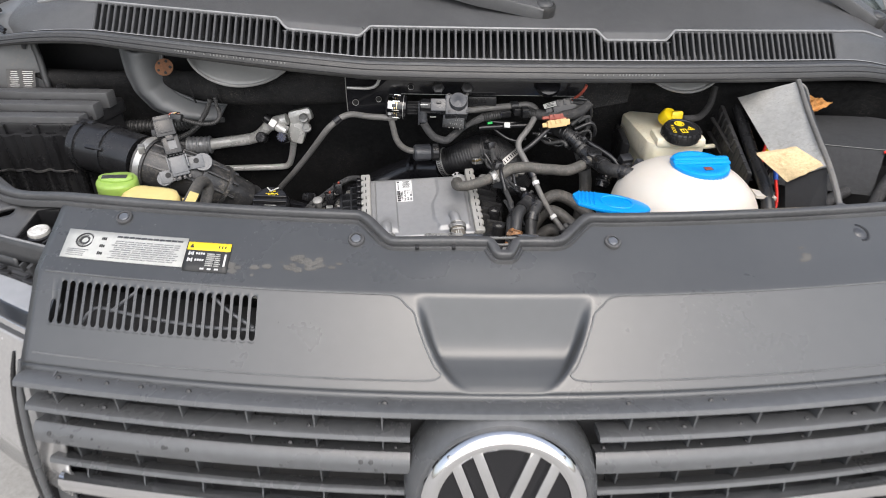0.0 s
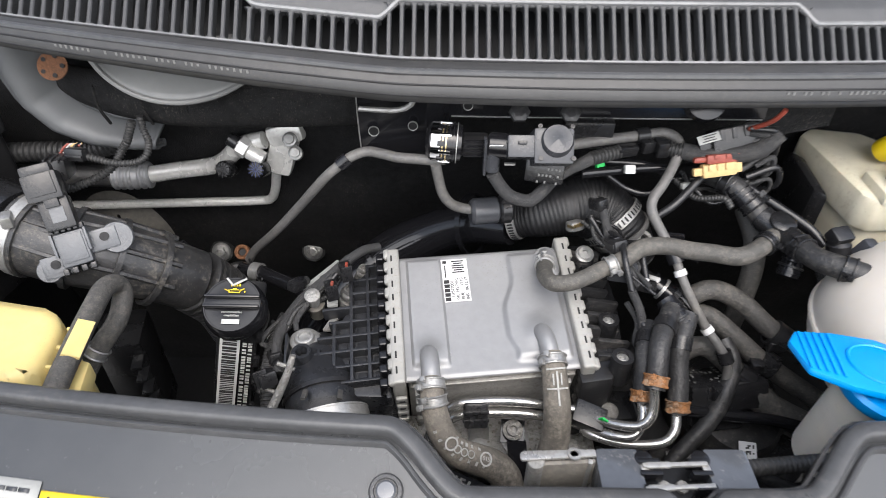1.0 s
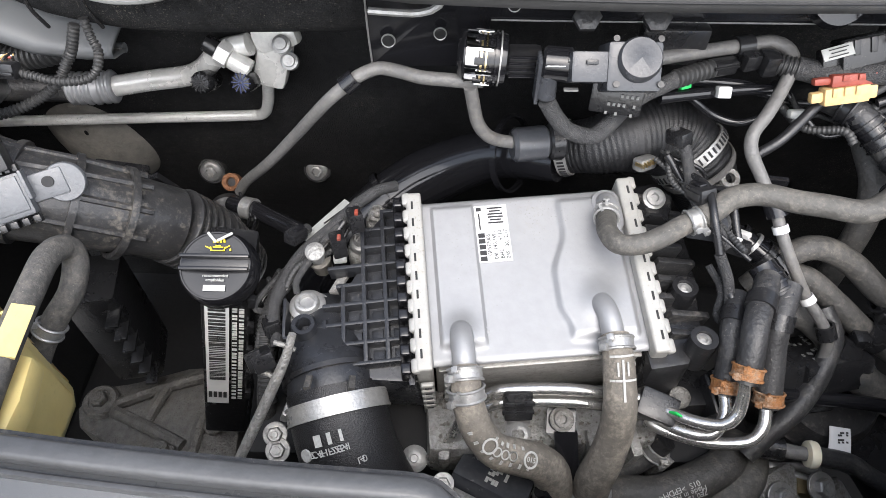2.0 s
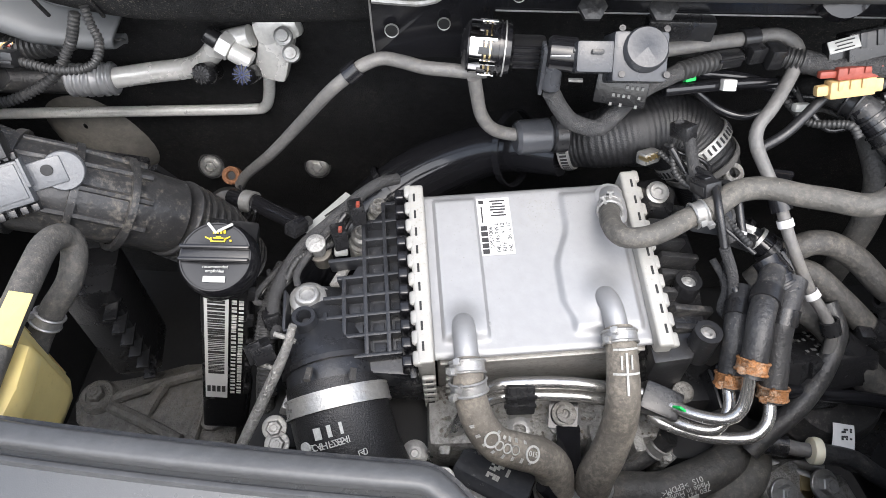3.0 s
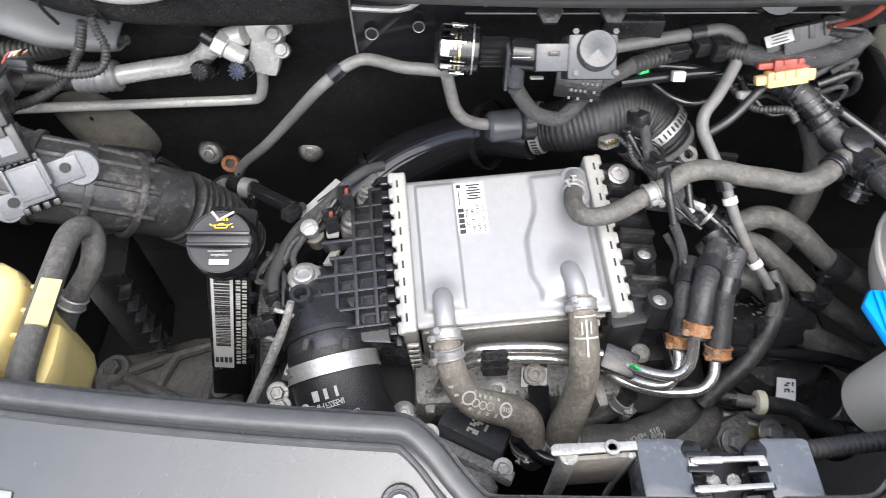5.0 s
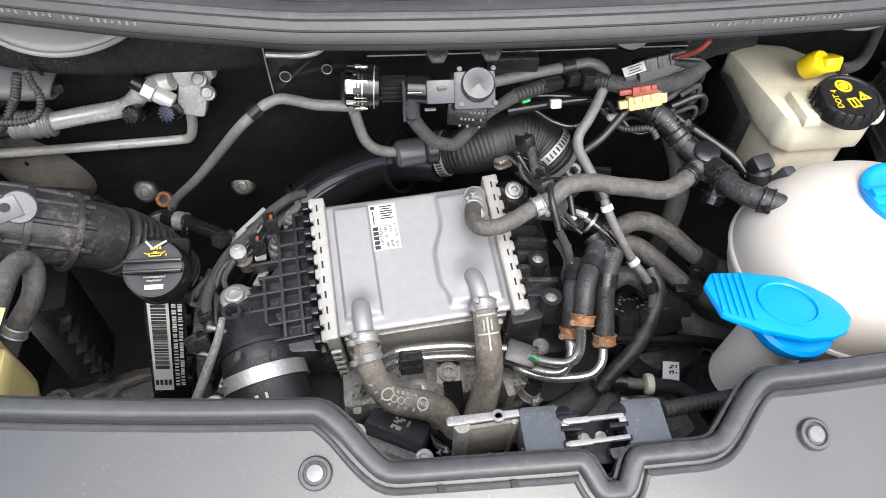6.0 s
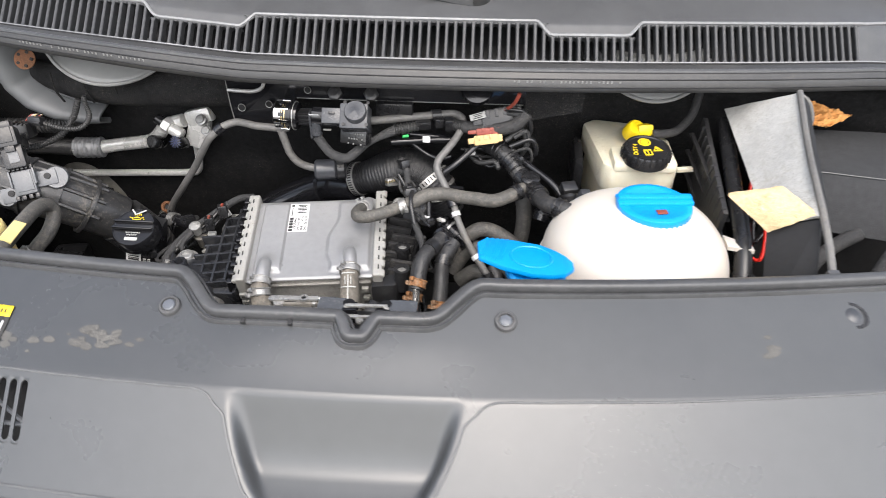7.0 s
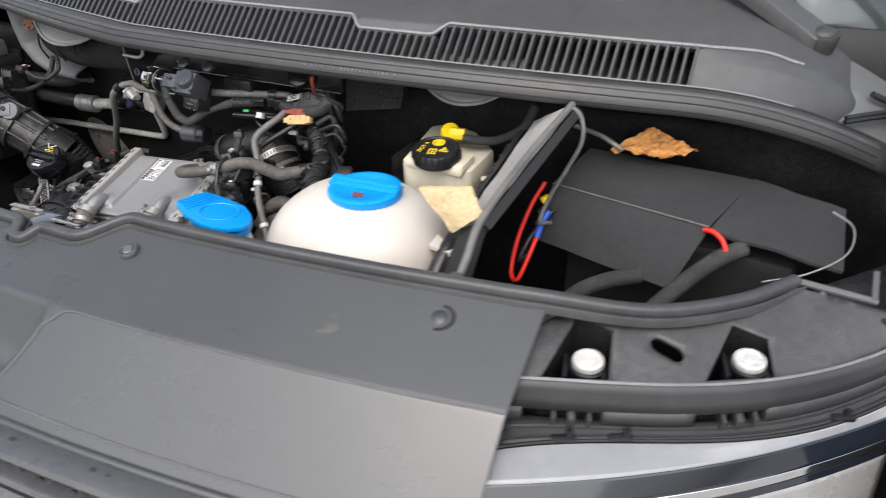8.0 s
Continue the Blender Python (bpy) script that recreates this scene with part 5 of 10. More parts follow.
for txt, off in (("GP577006", -0.0040), ("04L 145.749.L", 0.0008), ("BHE      V110", 0.0056), ("04S   06.12.17", 0.0104)):
    letters(txt, 0.0046, ICM @ pose(LX + off, LY - 0.0105, 0.0011, 0, 0, 90), INK, lab)
for k in range(5):
    ic_bar(-0.0094, -0.0225 + 0.0052 * k, 0.0054, 0.0041, "maker_mark")
ic_bar(-0.0098, 0.0110, 0.0012, 0.0150)
ic_bar(-0.0096, 0.0225, 0.0042, 0.0034, "maker_sign")
for k in range(6):
    ic_bar(0.0035, 0.0095 + 0.0027 * k, 0.0125 - 0.0035 * (k % 3 == 1), 0.0014)

# ---------------------------------------------------------------- ribbed intake housing beside the cooler
ih = thing("intake_housing", (-0.235, 0.86, 0.78), "black ribbed plastic intake housing", "housing")
HM = pose(-0.1965, 0.860, 0.852, 9, -5, 5)
COLS = [0.0, -0.0168, -0.0340, -0.0510, -0.0660, -0.0820]
ROWS_V = [0.0820 - 0.0169 * k for k in range(9)]
OUT = [(0.004, 0.086), (-0.017, 0.086), (-0.034, 0.066), (-0.036, 0.040), (-0.053, 0.012), (-0.066, -0.012), (-0.084, -0.020), (-0.084, -0.055), (0.004, -0.070)]


def ih_part(name, bm, material, label="", parent=None, smooth=40):
    bm.transform(HM)
    return part(name, bm, material, parent or ih, label, smooth)


bm = B()
prism(bm, OUT, -0.075, -0.0110, 0.003)
ih_part("body", bm, RIB)
# a lattice of broad rounded ribs
for u, v0, v1 in ((0.0, 0.088, -0.075), (COLS[1], 0.0838, -0.0532), (COLS[2], 0.066, -0.0532), (COLS[3], 0.014, -0.0532), (COLS[4], -0.014, -0.0532), (COLS[5], -0.020, -0.070)):
    bm = B()
    box(bm, (u, (v0 + v1) / 2, -0.0085), (0.0048 if u == 0.0 else 0.0036, v0 - v1, 0.0170), 0.0012)
    ih_part("rib", bm, RIB)
for k, u1 in enumerate((COLS[1], COLS[2], COLS[2], -0.062, COLS[3] - 0.004, COLS[4], COLS[5], COLS[5], -0.070)):
    bm = B()
    box(bm, (u1 / 2, ROWS_V[k], -0.0085), (-u1 + 0.0036, 0.0036, 0.0168), 0.0012)
    ih_part("rib", bm, RIB)
# little upright webs and floor pads in the pockets
rng = random.Random(19)
for k in range(8):
    for c in range(5):
        if c > (1, 1, 2, 2, 3, 4, 5, 5)[k] - 1:
            continue
        bm = B()
        box(bm, ((COLS[c] + COLS[c + 1]) / 2 + rng.gauss(0, 0.0006), (ROWS_V[k] + ROWS_V[k + 1]) / 2 - 0.0012, -0.0105), (0.0095, 0.0110, 0.0018), 0.0012, (rng.gauss(0, 3), rng.gauss(0, 3), 0))
        ih_part("pocket_floor", bm, RIB)
for k in range(11):
    bm = B()
    box(bm, icp(-0.1005, -0.0700 + 0.0141 * k, -0.0065), (0.0085, 0.0092, 0.020), 0.0022, (12, 0, 5), seg=3)
    part("edge_clip", bm, GLOSS, ih)
# thin guard wall and web round the bolt
bm = B()
box(bm, (-0.0985, -0.008, -0.010), (0.0026, 0.034, 0.018), 0.0009)
box(bm, (-0.0900, -0.0255, -0.010), (0.018, 0.0026, 0.018), 0.0009)
ih_part("guard_wall", bm, RIB)
for x, y, z, r, m in ((-0.2780, 0.860, 0.834, 0.0150, STEEL), (-0.2390, 0.925, 0.838, 0.0108, STEEL), (-0.2280, 0.960, 0.836, 0.0088, ALU_CAST)):
    bm = B()
    lathe(bm, [(r + 0.0045, -0.022), (r + 0.0045, -0.006), (r + 0.0030, -0.004)], (x + 0.002, y - 0.001, z - 0.002), (0, -0.05, 1), 32)
    boss = part("boss", bm, m if r > 0.012 else ALU_CAST, ih)
    bm = B()
    lathe(bm, [(r, -0.004), (r, 0.0008), (r * 0.90, 0.0022), (r * 0.70, 0.0028), (r * 0.64, 0.0068), (r * 0.58, 0.0075), (r * 0.42, 0.0075), (r * 0.38, 0.0040)], (x, y, z), (0, -0.05, 1), 32)
    fb = part("flange_bolt", bm, m, boss, "zinc plated flange bolt")
    for q in range(8):
        a = 2 * math.pi * q / 8
        bm = B()
        box(bm, (x + r * 0.46 * math.cos(a), y + r * 0.46 * math.sin(a), z + 0.0072), (0.0016, 0.0016, 0.0012), 0.0003, (0, 0, math.degrees(a)))
        part("spline_tooth", bm, m, fb)
bm = B()
lathe(bm, [(0.0098, -0.022), (0.0098, 0.0015), (0.0088, 0.0028), (0.0060, 0.0028), (0.0052, 0.0015), (0.0052, -0.015), (0.0, -0.015)], (-0.2750, 0.832, 0.848), (0, -0.05, 1), 30)
part("sleeve", bm, RIB, ih)
bm = B()
slab(bm, [(-0.262, 0.873, 0.836), (-0.254, 0.871, 0.838), (-0.246, 0.893, 0.838), (-0.253, 0.897, 0.836)], 0.003)
part("stay", bm, ALU_CAST, ih, "pale dusty metal stay")
bm = B()
lathe(bm, [(0.0085, -0.018), (0.0085, -0.002), (0.0100, 0.0), (0.0100, 0.0040), (0.0075, 0.0055), (0.0, 0.0055)], (-0.2735, 0.905, 0.838), (0, -0.3, 1), 24)
part("pale_cap", bm, GRIME, ih, "pale olive plastic stopper")
bm = B()
box(bm, (-0.2545, 0.9005, 0.846), (0.0115, 0.0085, 0.006), 0.002, (0, 0, 8))
part("pale_cap", bm, PAPER, ih, "small white plug seal")
# charge duct with its band clamp
cd = thing("charge_duct", (-0.23, 0.76, 0.70), "black moulded charge air duct with a steel band clamp", "duct")
DUCT = [(-0.270, 0.865, 0.794), (-0.263, 0.838, 0.804), (-0.254, 0.808, 0.808), (-0.2485, 0.786, 0.8005), (-0.2445, 0.773, 0.794), (-0.238, 0.757, 0.781), (-0.229, 0.744, 0.757), (-0.217, 0.735, 0.710), (-0.208, 0.730, 0.64)]
CLAMP_AT = 0.306
bm = B()
tube(bm, DUCT[:4], [0.0350, 0.0365, 0.0372, 0.0372], seg=40, step=0.004)
part("neck", bm, RIB, cd)
bm = B()
tube(bm, [along(DUCT, 0.265)[0]] + DUCT[3:], [0.0382, 0.0384, 0.0386, 0.0392, 0.0400, 0.0405, 0.0405], seg=40, step=0.004)
part("hose", bm, TURBO, cd)
bm = B()
band(bm, DUCT, CLAMP_AT, 0.0390, 0.0135, 0.0014)
clampb = part("band_clamp", bm, BAND, cd, "shiny steel band clamp")
p, d = along(DUCT, CLAMP_AT)
for k in (-1, 1):
    bm = B()
    lathe(bm, [(0.0392, -0.0008), (0.0410, -0.0008), (0.0410, 0.0008), (0.0392, 0.0008)], p + d * 0.0062 * k, d, 40, cap=False)
    part("clamp_lip", bm, BAND, clampb)
bm = B()
box(bm, p + Vector((-0.0395, -0.004, 0.002)), (0.006, 0.013, 0.014), 0.0015, (0, 20, -10))
part("clamp_ear", bm, STEEL, clampb)
bm = B()
band(bm, DUCT, 0.245, 0.0378, 0.004, 0.0025)
part("collar", bm, BLACK, cd)
for sd in (-0.35, 0.45):
    bm = B()
    box(bm, (p - d * 0.010) + Vector((0.04 * sd, -0.010, 0.0415)), (0.005, 0.012, 0.003), 0.0008, (-12, 30 * sd, 0))
    part("locating_tab", bm, RUBBER_MID, cd)


def on_duct(f, side, lift=0.0006, r=0.0396):
    """A place on the duct's front skin, with its frame."""
    p, d = along(DUCT, f)
    n = Vector((side, -0.45, 0.85))
    n = (n - d * n.dot(d)).normalized()
    return Matrix.Translation(p + n * (r + lift)) @ Matrix((n.cross(d) * -1, d * -1, n)).transposed().to_4x4()


for sd, w, h in ((-0.36, 0.0055, 0.0085), (-0.12, 0.0030, 0.0085), (0.10, 0.0024, 0.0085)):
    bm = B()
    box(bm, (0, 0, 0), (w, h, 0.0008), 0)
    bm.transform(on_duct(CLAMP_AT + 0.062, sd))
    part("print_mark", bm, PALE_INK, cd)
DUCT_TEXT = "04L 145822F HT4 CZ"
for k, ch in enumerate(DUCT_TEXT):
    if ch != " ":
        letters(ch, 0.0072, on_duct(CLAMP_AT + 0.098 - 0.0016 * k, 0.42 - 0.058 * k) @ pose(0, 0, 0, 0, 0, 180), PALE_INK, cd)
letters("09", 0.0050, on_duct(CLAMP_AT + 0.125, -0.10) @ pose(0, 0, 0, 0, 0, 180), PALE_INK, cd)
bm = B()
lathe(bm, [(0.0048, -0.001), (0.0048, 0.0006), (0.0, 0.0007)], (0, 0, 0), (0, 0, 1), 20)
bm.transform(on_duct(CLAMP_AT + 0.070, -0.80))
part("print_dot", bm, PALE_INK, cd)

# black manifold on the other side of the cooler
mf = thing("intake_manifold", (0.01, 0.87, 0.74), "black ribbed plastic intake manifold", "manifold")
bm = B()
prism(bm, [(-0.014, 0.795), (0.016, 0.800), (0.032, 0.83), (0.040, 0.90), (0.036, 0.965), (-0.020, 0.965)], 0.74, 0.852, 0.004)
part("body", bm, BLACK, mf)
for k in range(9):
    p = icp(0.112 + 0.004 * math.sin(k * 2.1), -0.060 + 0.0150 * k, -0.020)
    bm = B()
    box(bm, p, (0.034, 0.006, 0.030), 0.002, (0, 14, 5.8))
    part("rib", bm, DUSTY, mf)
for x, y in ((0.020, 0.858), (0.004, 0.935), (0.024, 0.812)):
    bm = B()
    lathe(bm, [(0.010, -0.03), (0.010, 0.002), (0.006, 0.002), (0.006, -0.004)], (x, y, 0.868), (0, 0, 1), 24, cap=False)
    bs = part("boss", bm, BLACK, mf)
    bm = B()
    lathe(bm, [(0.0058, -0.008), (0.0058, -0.001), (0.003, 0.0), (0.0025, -0.003)], (x, y, 0.868), (0, 0, 1), 20)
    part("screw", bm, STEEL, bs)

# ---------------------------------------------------------------- engine below
eng = thing("engine_block", (-0.1, 0.85, 0.45), "dusty cast aluminium engine block deep in the bay", "engine")
bm = B()
prism(bm, [(-0.34, 0.775), (0.10, 0.770), (0.12, 0.95), (-0.31, 0.99)], 0.46, 0.735, 0.01)
part("block", bm, DARK, eng)
bm = B()
box(bm, (-0.085, 0.797, 0.745), (0.19, 0.055, 0.05), 0.008, (0, 0, 3))
part("head", bm, ALU_CAST, eng, "dusty cast aluminium cylinder head")
for k in range(7):
    bm = B()
    box(bm, (-0.165 + 0.03 * k, 0.775, 0.742 + 0.008 * math.sin(k * 1.7)), (0.010, 0.025, 0.05 + 0.01 * (k % 3)), 0.004, (8, 0, 5 * (k % 3)))
    part("cast_rib", bm, ALU_CAST, eng)
for x, y, z, r in ((-0.069, 0.786, 0.776, 0.0072), (-0.104, 0.780, 0.768, 0.0068), (-0.020, 0.800, 0.752, 0.0075), (-0.190, 0.772, 0.735, 0.006)):
    bm = B()
    lathe(bm, [(r * 1.9, -0.012), (r * 1.9, 0), (r * 1.5, 0.001), (r * 1.5, 0.002), (r, 0.003), (r, 0.006), (r * 0.6, 0.0065), (r * 0.5, 0.004)], (x, y, z), (0, -0.35, 0.94), 22)
    part("flange_bolt", bm, STEEL, eng)
bm = B()
box(bm, (-0.104, 0.792, 0.768), (0.020, 0.010, 0.055), 0.002, (-20, 0, 4))
part("stay", bm, STEEL, eng)
# ---------------------------------------------------------------- rocker cover strip, oil cap
rc = thing("rocker_cover_end", (-0.35, 0.84, 0.64), "black plastic cover end with a long white bar label", "cover")
A0, A1 = Vector((-0.342, 0.862, 0.850)), Vector((-0.378, 0.842, 0.690))
ax = (A1 - A0).normalized()
view = Vector((0.22, -0.62, 0.75)).normalized()
sidev = ax.cross(view).normalized()
nrm = sidev.cross(ax).normalized()


def frame_on(c, out):
    m = Matrix((sidev, ax, nrm)).transposed().to_4x4()
    return Matrix.Translation(Vector(c) + nrm * out) @ m


bm = B()
box(bm, (0, 0.02, -0.03), (0.040, 0.235, 0.06), 0.004)
bm.transform(frame_on((A0 + A1) / 2, 0))
part("body", bm, BLACK, rc)
bm = B()
box(bm, (0.0065, 0, 0), (0.0195, 0.150, 0.0008), 0)
bm.transform(frame_on((A0 + A1) / 2 + ax * 0.004, 0.0015))
bl = part("bar_label", bm, WHITE, rc, "white label with a bar code")
rng = random.Random(11)
q = -0.070
while q < 0.036:
    w = rng.choice((0.0008, 0.0012, 0.002))
    bm = B()
    box(bm, (0.0065, q, 0), (0.014, w, 0.0005), 0)
    bm.transform(frame_on((A0 + A1) / 2 + ax * 0.004, 0.0022))
    part("bar", bm, INK, bl)
    q += w + rng.choice((0.0009, 0.0013, 0.0018))
for k in range(2):
    bm = B()
    box(bm, (-0.0055 - 0.0052 * k, -0.006, 0), (0.0003, 0.125, 0.0003), 0)
    bm.transform(frame_on((A0 + A1) / 2 + ax * 0.004, 0.0022))
    part("print_line", bm, INK, bl)
for k in range(4):
    bm = B()
    box(bm, (0.000 + 0.0044 * k, 0.060, 0), (0.0030, 0.009, 0.0005), 0)
    bm.transform(frame_on((A0 + A1) / 2 + ax * 0.004, 0.0022))
    part("print_block", bm, INK, bl)
rng = random.Random(23)
for col in range(2):
    q = -0.068
    while q < 0.066:
        w = rng.choice((0.0016, 0.0024, 0.0032))
        bm = B()
        box(bm, (-0.0078 - 0.0056 * col, q + w / 2, 0), (0.0040, w, 0.0005), 0)
        bm.transform(frame_on((A0 + A1) / 2 + ax * 0.004, 0.0014))
        part("print_block", bm, PALE_INK, bl)
        q += w + rng.choice((0.0012, 0.0016, 0.0034))
for k in range(5):
    bm = B()
    box(bm, (-0.021, -0.075 + 0.034 * k, 0.002), (0.006, 0.012, 0.006), 0.0015)
    bm.transform(frame_on((A0 + A1) / 2, 0))
    part("edge_clip", bm, BLACK, rc)
OC, ON = Vector((-0.3445, 0.8715, 0.868)), Vector((0.03, -0.42, 0.91)).normalized()
oc = thing("oil_filler_cap", OC - ON * 0.02, "round black oil filler cap with a yellow oil can mark", "cap")
bm = B()
lathe(bm, [(0.022, -0.03), (0.0255, -0.014), (0.0300, -0.012), (0.0308, -0.009), (0.0300, -0.007), (0.0300, -0.004), (0.0306, -0.002), (0.0298, 0.001), (0.0288, 0.008), (0.0272, 0.0100), (0.0262, 0.0100), (0.0258, 0.0092), (0.0, 0.0092)], OC, ON, 48)
part("cap", bm, GLOSS, oc)
om = Matrix.Translation(OC + ON * 0.0105) @ (lambda r, u: Matrix((r, u, ON)).transposed().to_4x4())((Vector((1, 0, 0)) - ON * ON.x).normalized(), ON.cross((Vector((1, 0, 0)) - ON * ON.x).normalized()))
bm = B()
box(bm, (0, 0.0070, 0.0022), (0.053, 0.0028, 0.0058), 0.001)
box(bm, (0, -0.0030, 0.0022), (0.053, 0.0028, 0.0058), 0.001)
box(bm, (0, 0.0020, -0.0004), (0.052, 0.009, 0.002), 0.0005)
bm.transform(om)
part("grip_bar", bm, GLOSS, oc)
for x, y, w, h, r in ((0.001, 0.0105, 0.011, 0.0010, 0), (0.001, 0.0142, 0.009, 0.0010, 0), (-0.0050, 0.0124, 0.0010, 0.0042, 12), (0.0068, 0.0124, 0.0010, 0.0042, -14), (-0.0078, 0.0138, 0.005, 0.0010, -25), (0.0088, 0.0145, 0.0055, 0.0010, 30), (0.001, 0.0158, 0.004, 0.0010, 0), (-0.003, 0.0208, 0.0016, 0.0030, 4), (0.000, 0.0208, 0.0016, 0.0030, 4), (0.003, 0.0210, 0.0016, 0.0030, 4), (0.006, 0.0212, 0.0016, 0.0030, 4), (0.0118, 0.0115, 0.0014, 0.0020, 0)):
    bm = B()
    box(bm, (x * 0.9, y * 0.72 + 0.0045, -0.0006), (w * 0.9, h * 0.8, 0.0010), 0, (0, 0, r))
    bm.transform(om)
    part("oil_can_mark", bm, YELLOW_INK, oc)
for x, y, w, r in ((-0.004, 0.0222, 0.011, -48), (0.006, 0.0228, 0.013, 30)):
    bm = B()
    box(bm, (x, y, 0.001), (w, 0.0022, 0.0010), 0.0004, (0, 0, r))
    bm.transform(om)
    part("tape_scrap", bm, PAPER, oc)
letters("recommended\nempfohlen", 0.0034, om @ pose(0.001, -0.0098, -0.0004), PALE_INK, oc)
bm = B()
box(bm, (0.001, -0.0178, -0.0004), (0.017, 0.0048, 0.0006), 0.0002)
bm.transform(om)
part("maker_plate", bm, PALE_INK, oc)
# engine mount bracket
em2 = thing("engine_mount", (-0.50, 0.88, 0.50), "dusty cast aluminium engine mount bracket", "bracket")
bm = B()
prism(bm, [(-0.585, 0.885), (-0.57, 0.912), (-0.53, 0.918), (-0.47, 0.938), (-0.40, 0.945), (-0.39, 0.83), (-0.44, 0.815), (-0.52, 0.835), (-0.575, 0.862)], 0.54, 0.585, 0.008)
part("casting", bm, MOUNT, em2)
for a, b in (((-0.55, 0.885), (-0.44, 0.925)), ((-0.55, 0.885), (-0.45, 0.84)), ((-0.50, 0.865), (-0.48, 0.92)), ((-0.44, 0.83), (-0.43, 0.93))):
    bm = B()
    tube(bm, [(a[0], a[1], 0.585), ((a[0] + b[0]) / 2, (a[1] + b[1]) / 2, 0.592), (b[0], b[1], 0.59)], 0.007, seg=8)
    part("rib", bm, MOUNT, em2)
for x, y, r in ((-0.556, 0.890, 0.0095), (-0.405, 0.915, 0.008), (-0.47, 0.835, 0.008), (-0.42, 0.865, 0.008)):
    bolt("mount_bolt", (x, y, 0.590), (0, 0, 1), r, MOUNT, "", em2)
for x, y, r in ((-0.556, 0.890, 0.020), (-0.405, 0.905, 0.015)):
    bm = B()
    lathe(bm, [(r, -0.01), (r, 0.007), (r * 0.88, 0.010), (r * 0.62, 0.010), (r * 0.55, 0.004)], (x, y, 0.585), (0, 0, 1), 28)
    part("boss", bm, MOUNT, em2)
bm = B()
box(bm, (-0.46, 0.885, 0.39), (0.06, 0.07, 0.31), 0.008)
part("mount_leg", bm, DARK, em2)
# slim steel stay before the duct
bm = B()
tube(bm, [(-0.277, 0.812, 0.868), (-0.284, 0.801, 0.850), (-0.300, 0.783, 0.820), (-0.323, 0.757, 0.780), (-0.346, 0.731, 0.742)], [0.0030, 0.0044, 0.0046, 0.0042, 0.0040], seg=10, step=0.004)
sy = solo("steel_stay", bm, ALU_CAST, "slim dusty steel stay beside the charge duct", "stay")
for p in ((-0.293, 0.812, 0.856), (-0.308, 0.798, 0.838)):
    bm = B()
    tube(bm, [p, Vector(p) + Vector((0.010, -0.002, -0.002)), Vector(p) + Vector((0.016, -0.004, -0.004))], 0.0020, seg=8, step=0.003)
    part("hook", bm, ALU_CAST, sy)
bm = B()
box(bm, (-0.302, 0.803, 0.846), (0.016, 0.016, 0.014), 0.002, (-30, 0, 30))
box(bm, (-0.306, 0.799, 0.850), (0.012, 0.003, 0.016), 0.001, (-30, 0, 30))
solo("loom_clip", bm, BLACK, "black loom clip on the steel stay", "clip")
for p in ((-0.301, 0.775, 0.775), (-0.298, 0.764, 0.770)):
    bolt("flange_nut", p, (0.1, -0.45, 0.88), 0.0062, STEEL, "dusty flange nut beside the charge duct")
bm = B()
box(bm, (-0.300, 0.826, 0.792), (0.02, 0.014, 0.010), 0.002, (0, 20, 20))
solo("cable_clip", bm, BLACK, "small black cable clip on the stay", "clip")

# ---------------------------------------------------------------- hoses of the cooler
H_FL = [(-0.1510, 0.790, 0.862), (-0.1500, 0.779, 0.858), (-0.148, 0.768, 0.848), (-0.141, 0.756, 0.832), (-0.128, 0.748, 0.815), (-0.109, 0.748, 0.802), (-0.093, 0.749, 0.790), (-0.081, 0.747, 0.772), (-0.076, 0.740, 0.745), (-0.070, 0.738, 0.710)]
H_R = [(-0.0415, 0.813, 0.870), (-0.0405, 0.800, 0.866), (-0.039, 0.787, 0.855), (-0.038, 0.773, 0.842), (-0.038, 0.762, 0.820), (-0.043, 0.750, 0.795), (-0.048, 0.743, 0.770), (-0.047, 0.739, 0.735)]
H_REAR = [(-0.0340, 0.924, 0.891), (-0.0385, 0.908, 0.895), (-0.0425, 0.886, 0.902), (-0.037, 0.869, 0.907), (-0.021, 0.867, 0.910), (-0.005, 0.873, 0.912), (0.011, 0.882, 0.914), (0.027, 0.887, 0.918)]


def spring_clip(h, pts, f, r, material):
    """A constant tension clip: two wire-like hoops, a web between and two standing lugs."""
    p, d = along(pts, f)
    view = Vector((0.1, -0.55, 0.83))
    up = (view - d * view.dot(d)).normalized()
    s2 = d.cross(up)
    bm = B()
    band(bm, pts, f, r + 0.0002, 0.0085, 0.0012)
    c = part("spring_clip", bm, material, h)
    m = Matrix.Translation(p) @ Matrix((s2, d, up)).transposed().to_4x4()
    for o in (-0.0040, 0.0040):
        bm = B()
        tube(bm, [((r + 0.0014) * math.sin(a), o, (r + 0.0014) * math.cos(a)) for a in (2 * math.pi * k / 24 for k in range(25))], 0.0011, seg=6, step=0.003)
        bm.transform(m)
        part("hoop", bm, material, c)
    for a, o, ln in ((0.55, -0.003, 0.006), (0.95, 0.003, 0.007)):
        bm = B()
        box(bm, ((r + 0.003) * math.sin(a), o, (r + 0.003) * math.cos(a)), (0.0022, 0.0055, ln), 0.0006, (0, math.degrees(a), 0))
        box(bm, ((r + 0.006) * math.sin(a), o, (r + 0.006) * math.cos(a)), (0.0050, 0.0042, 0.0016), 0.0004, (0, math.degrees(a), 0))
        bm.transform(m)
        part("clip_lug", bm, material, c)


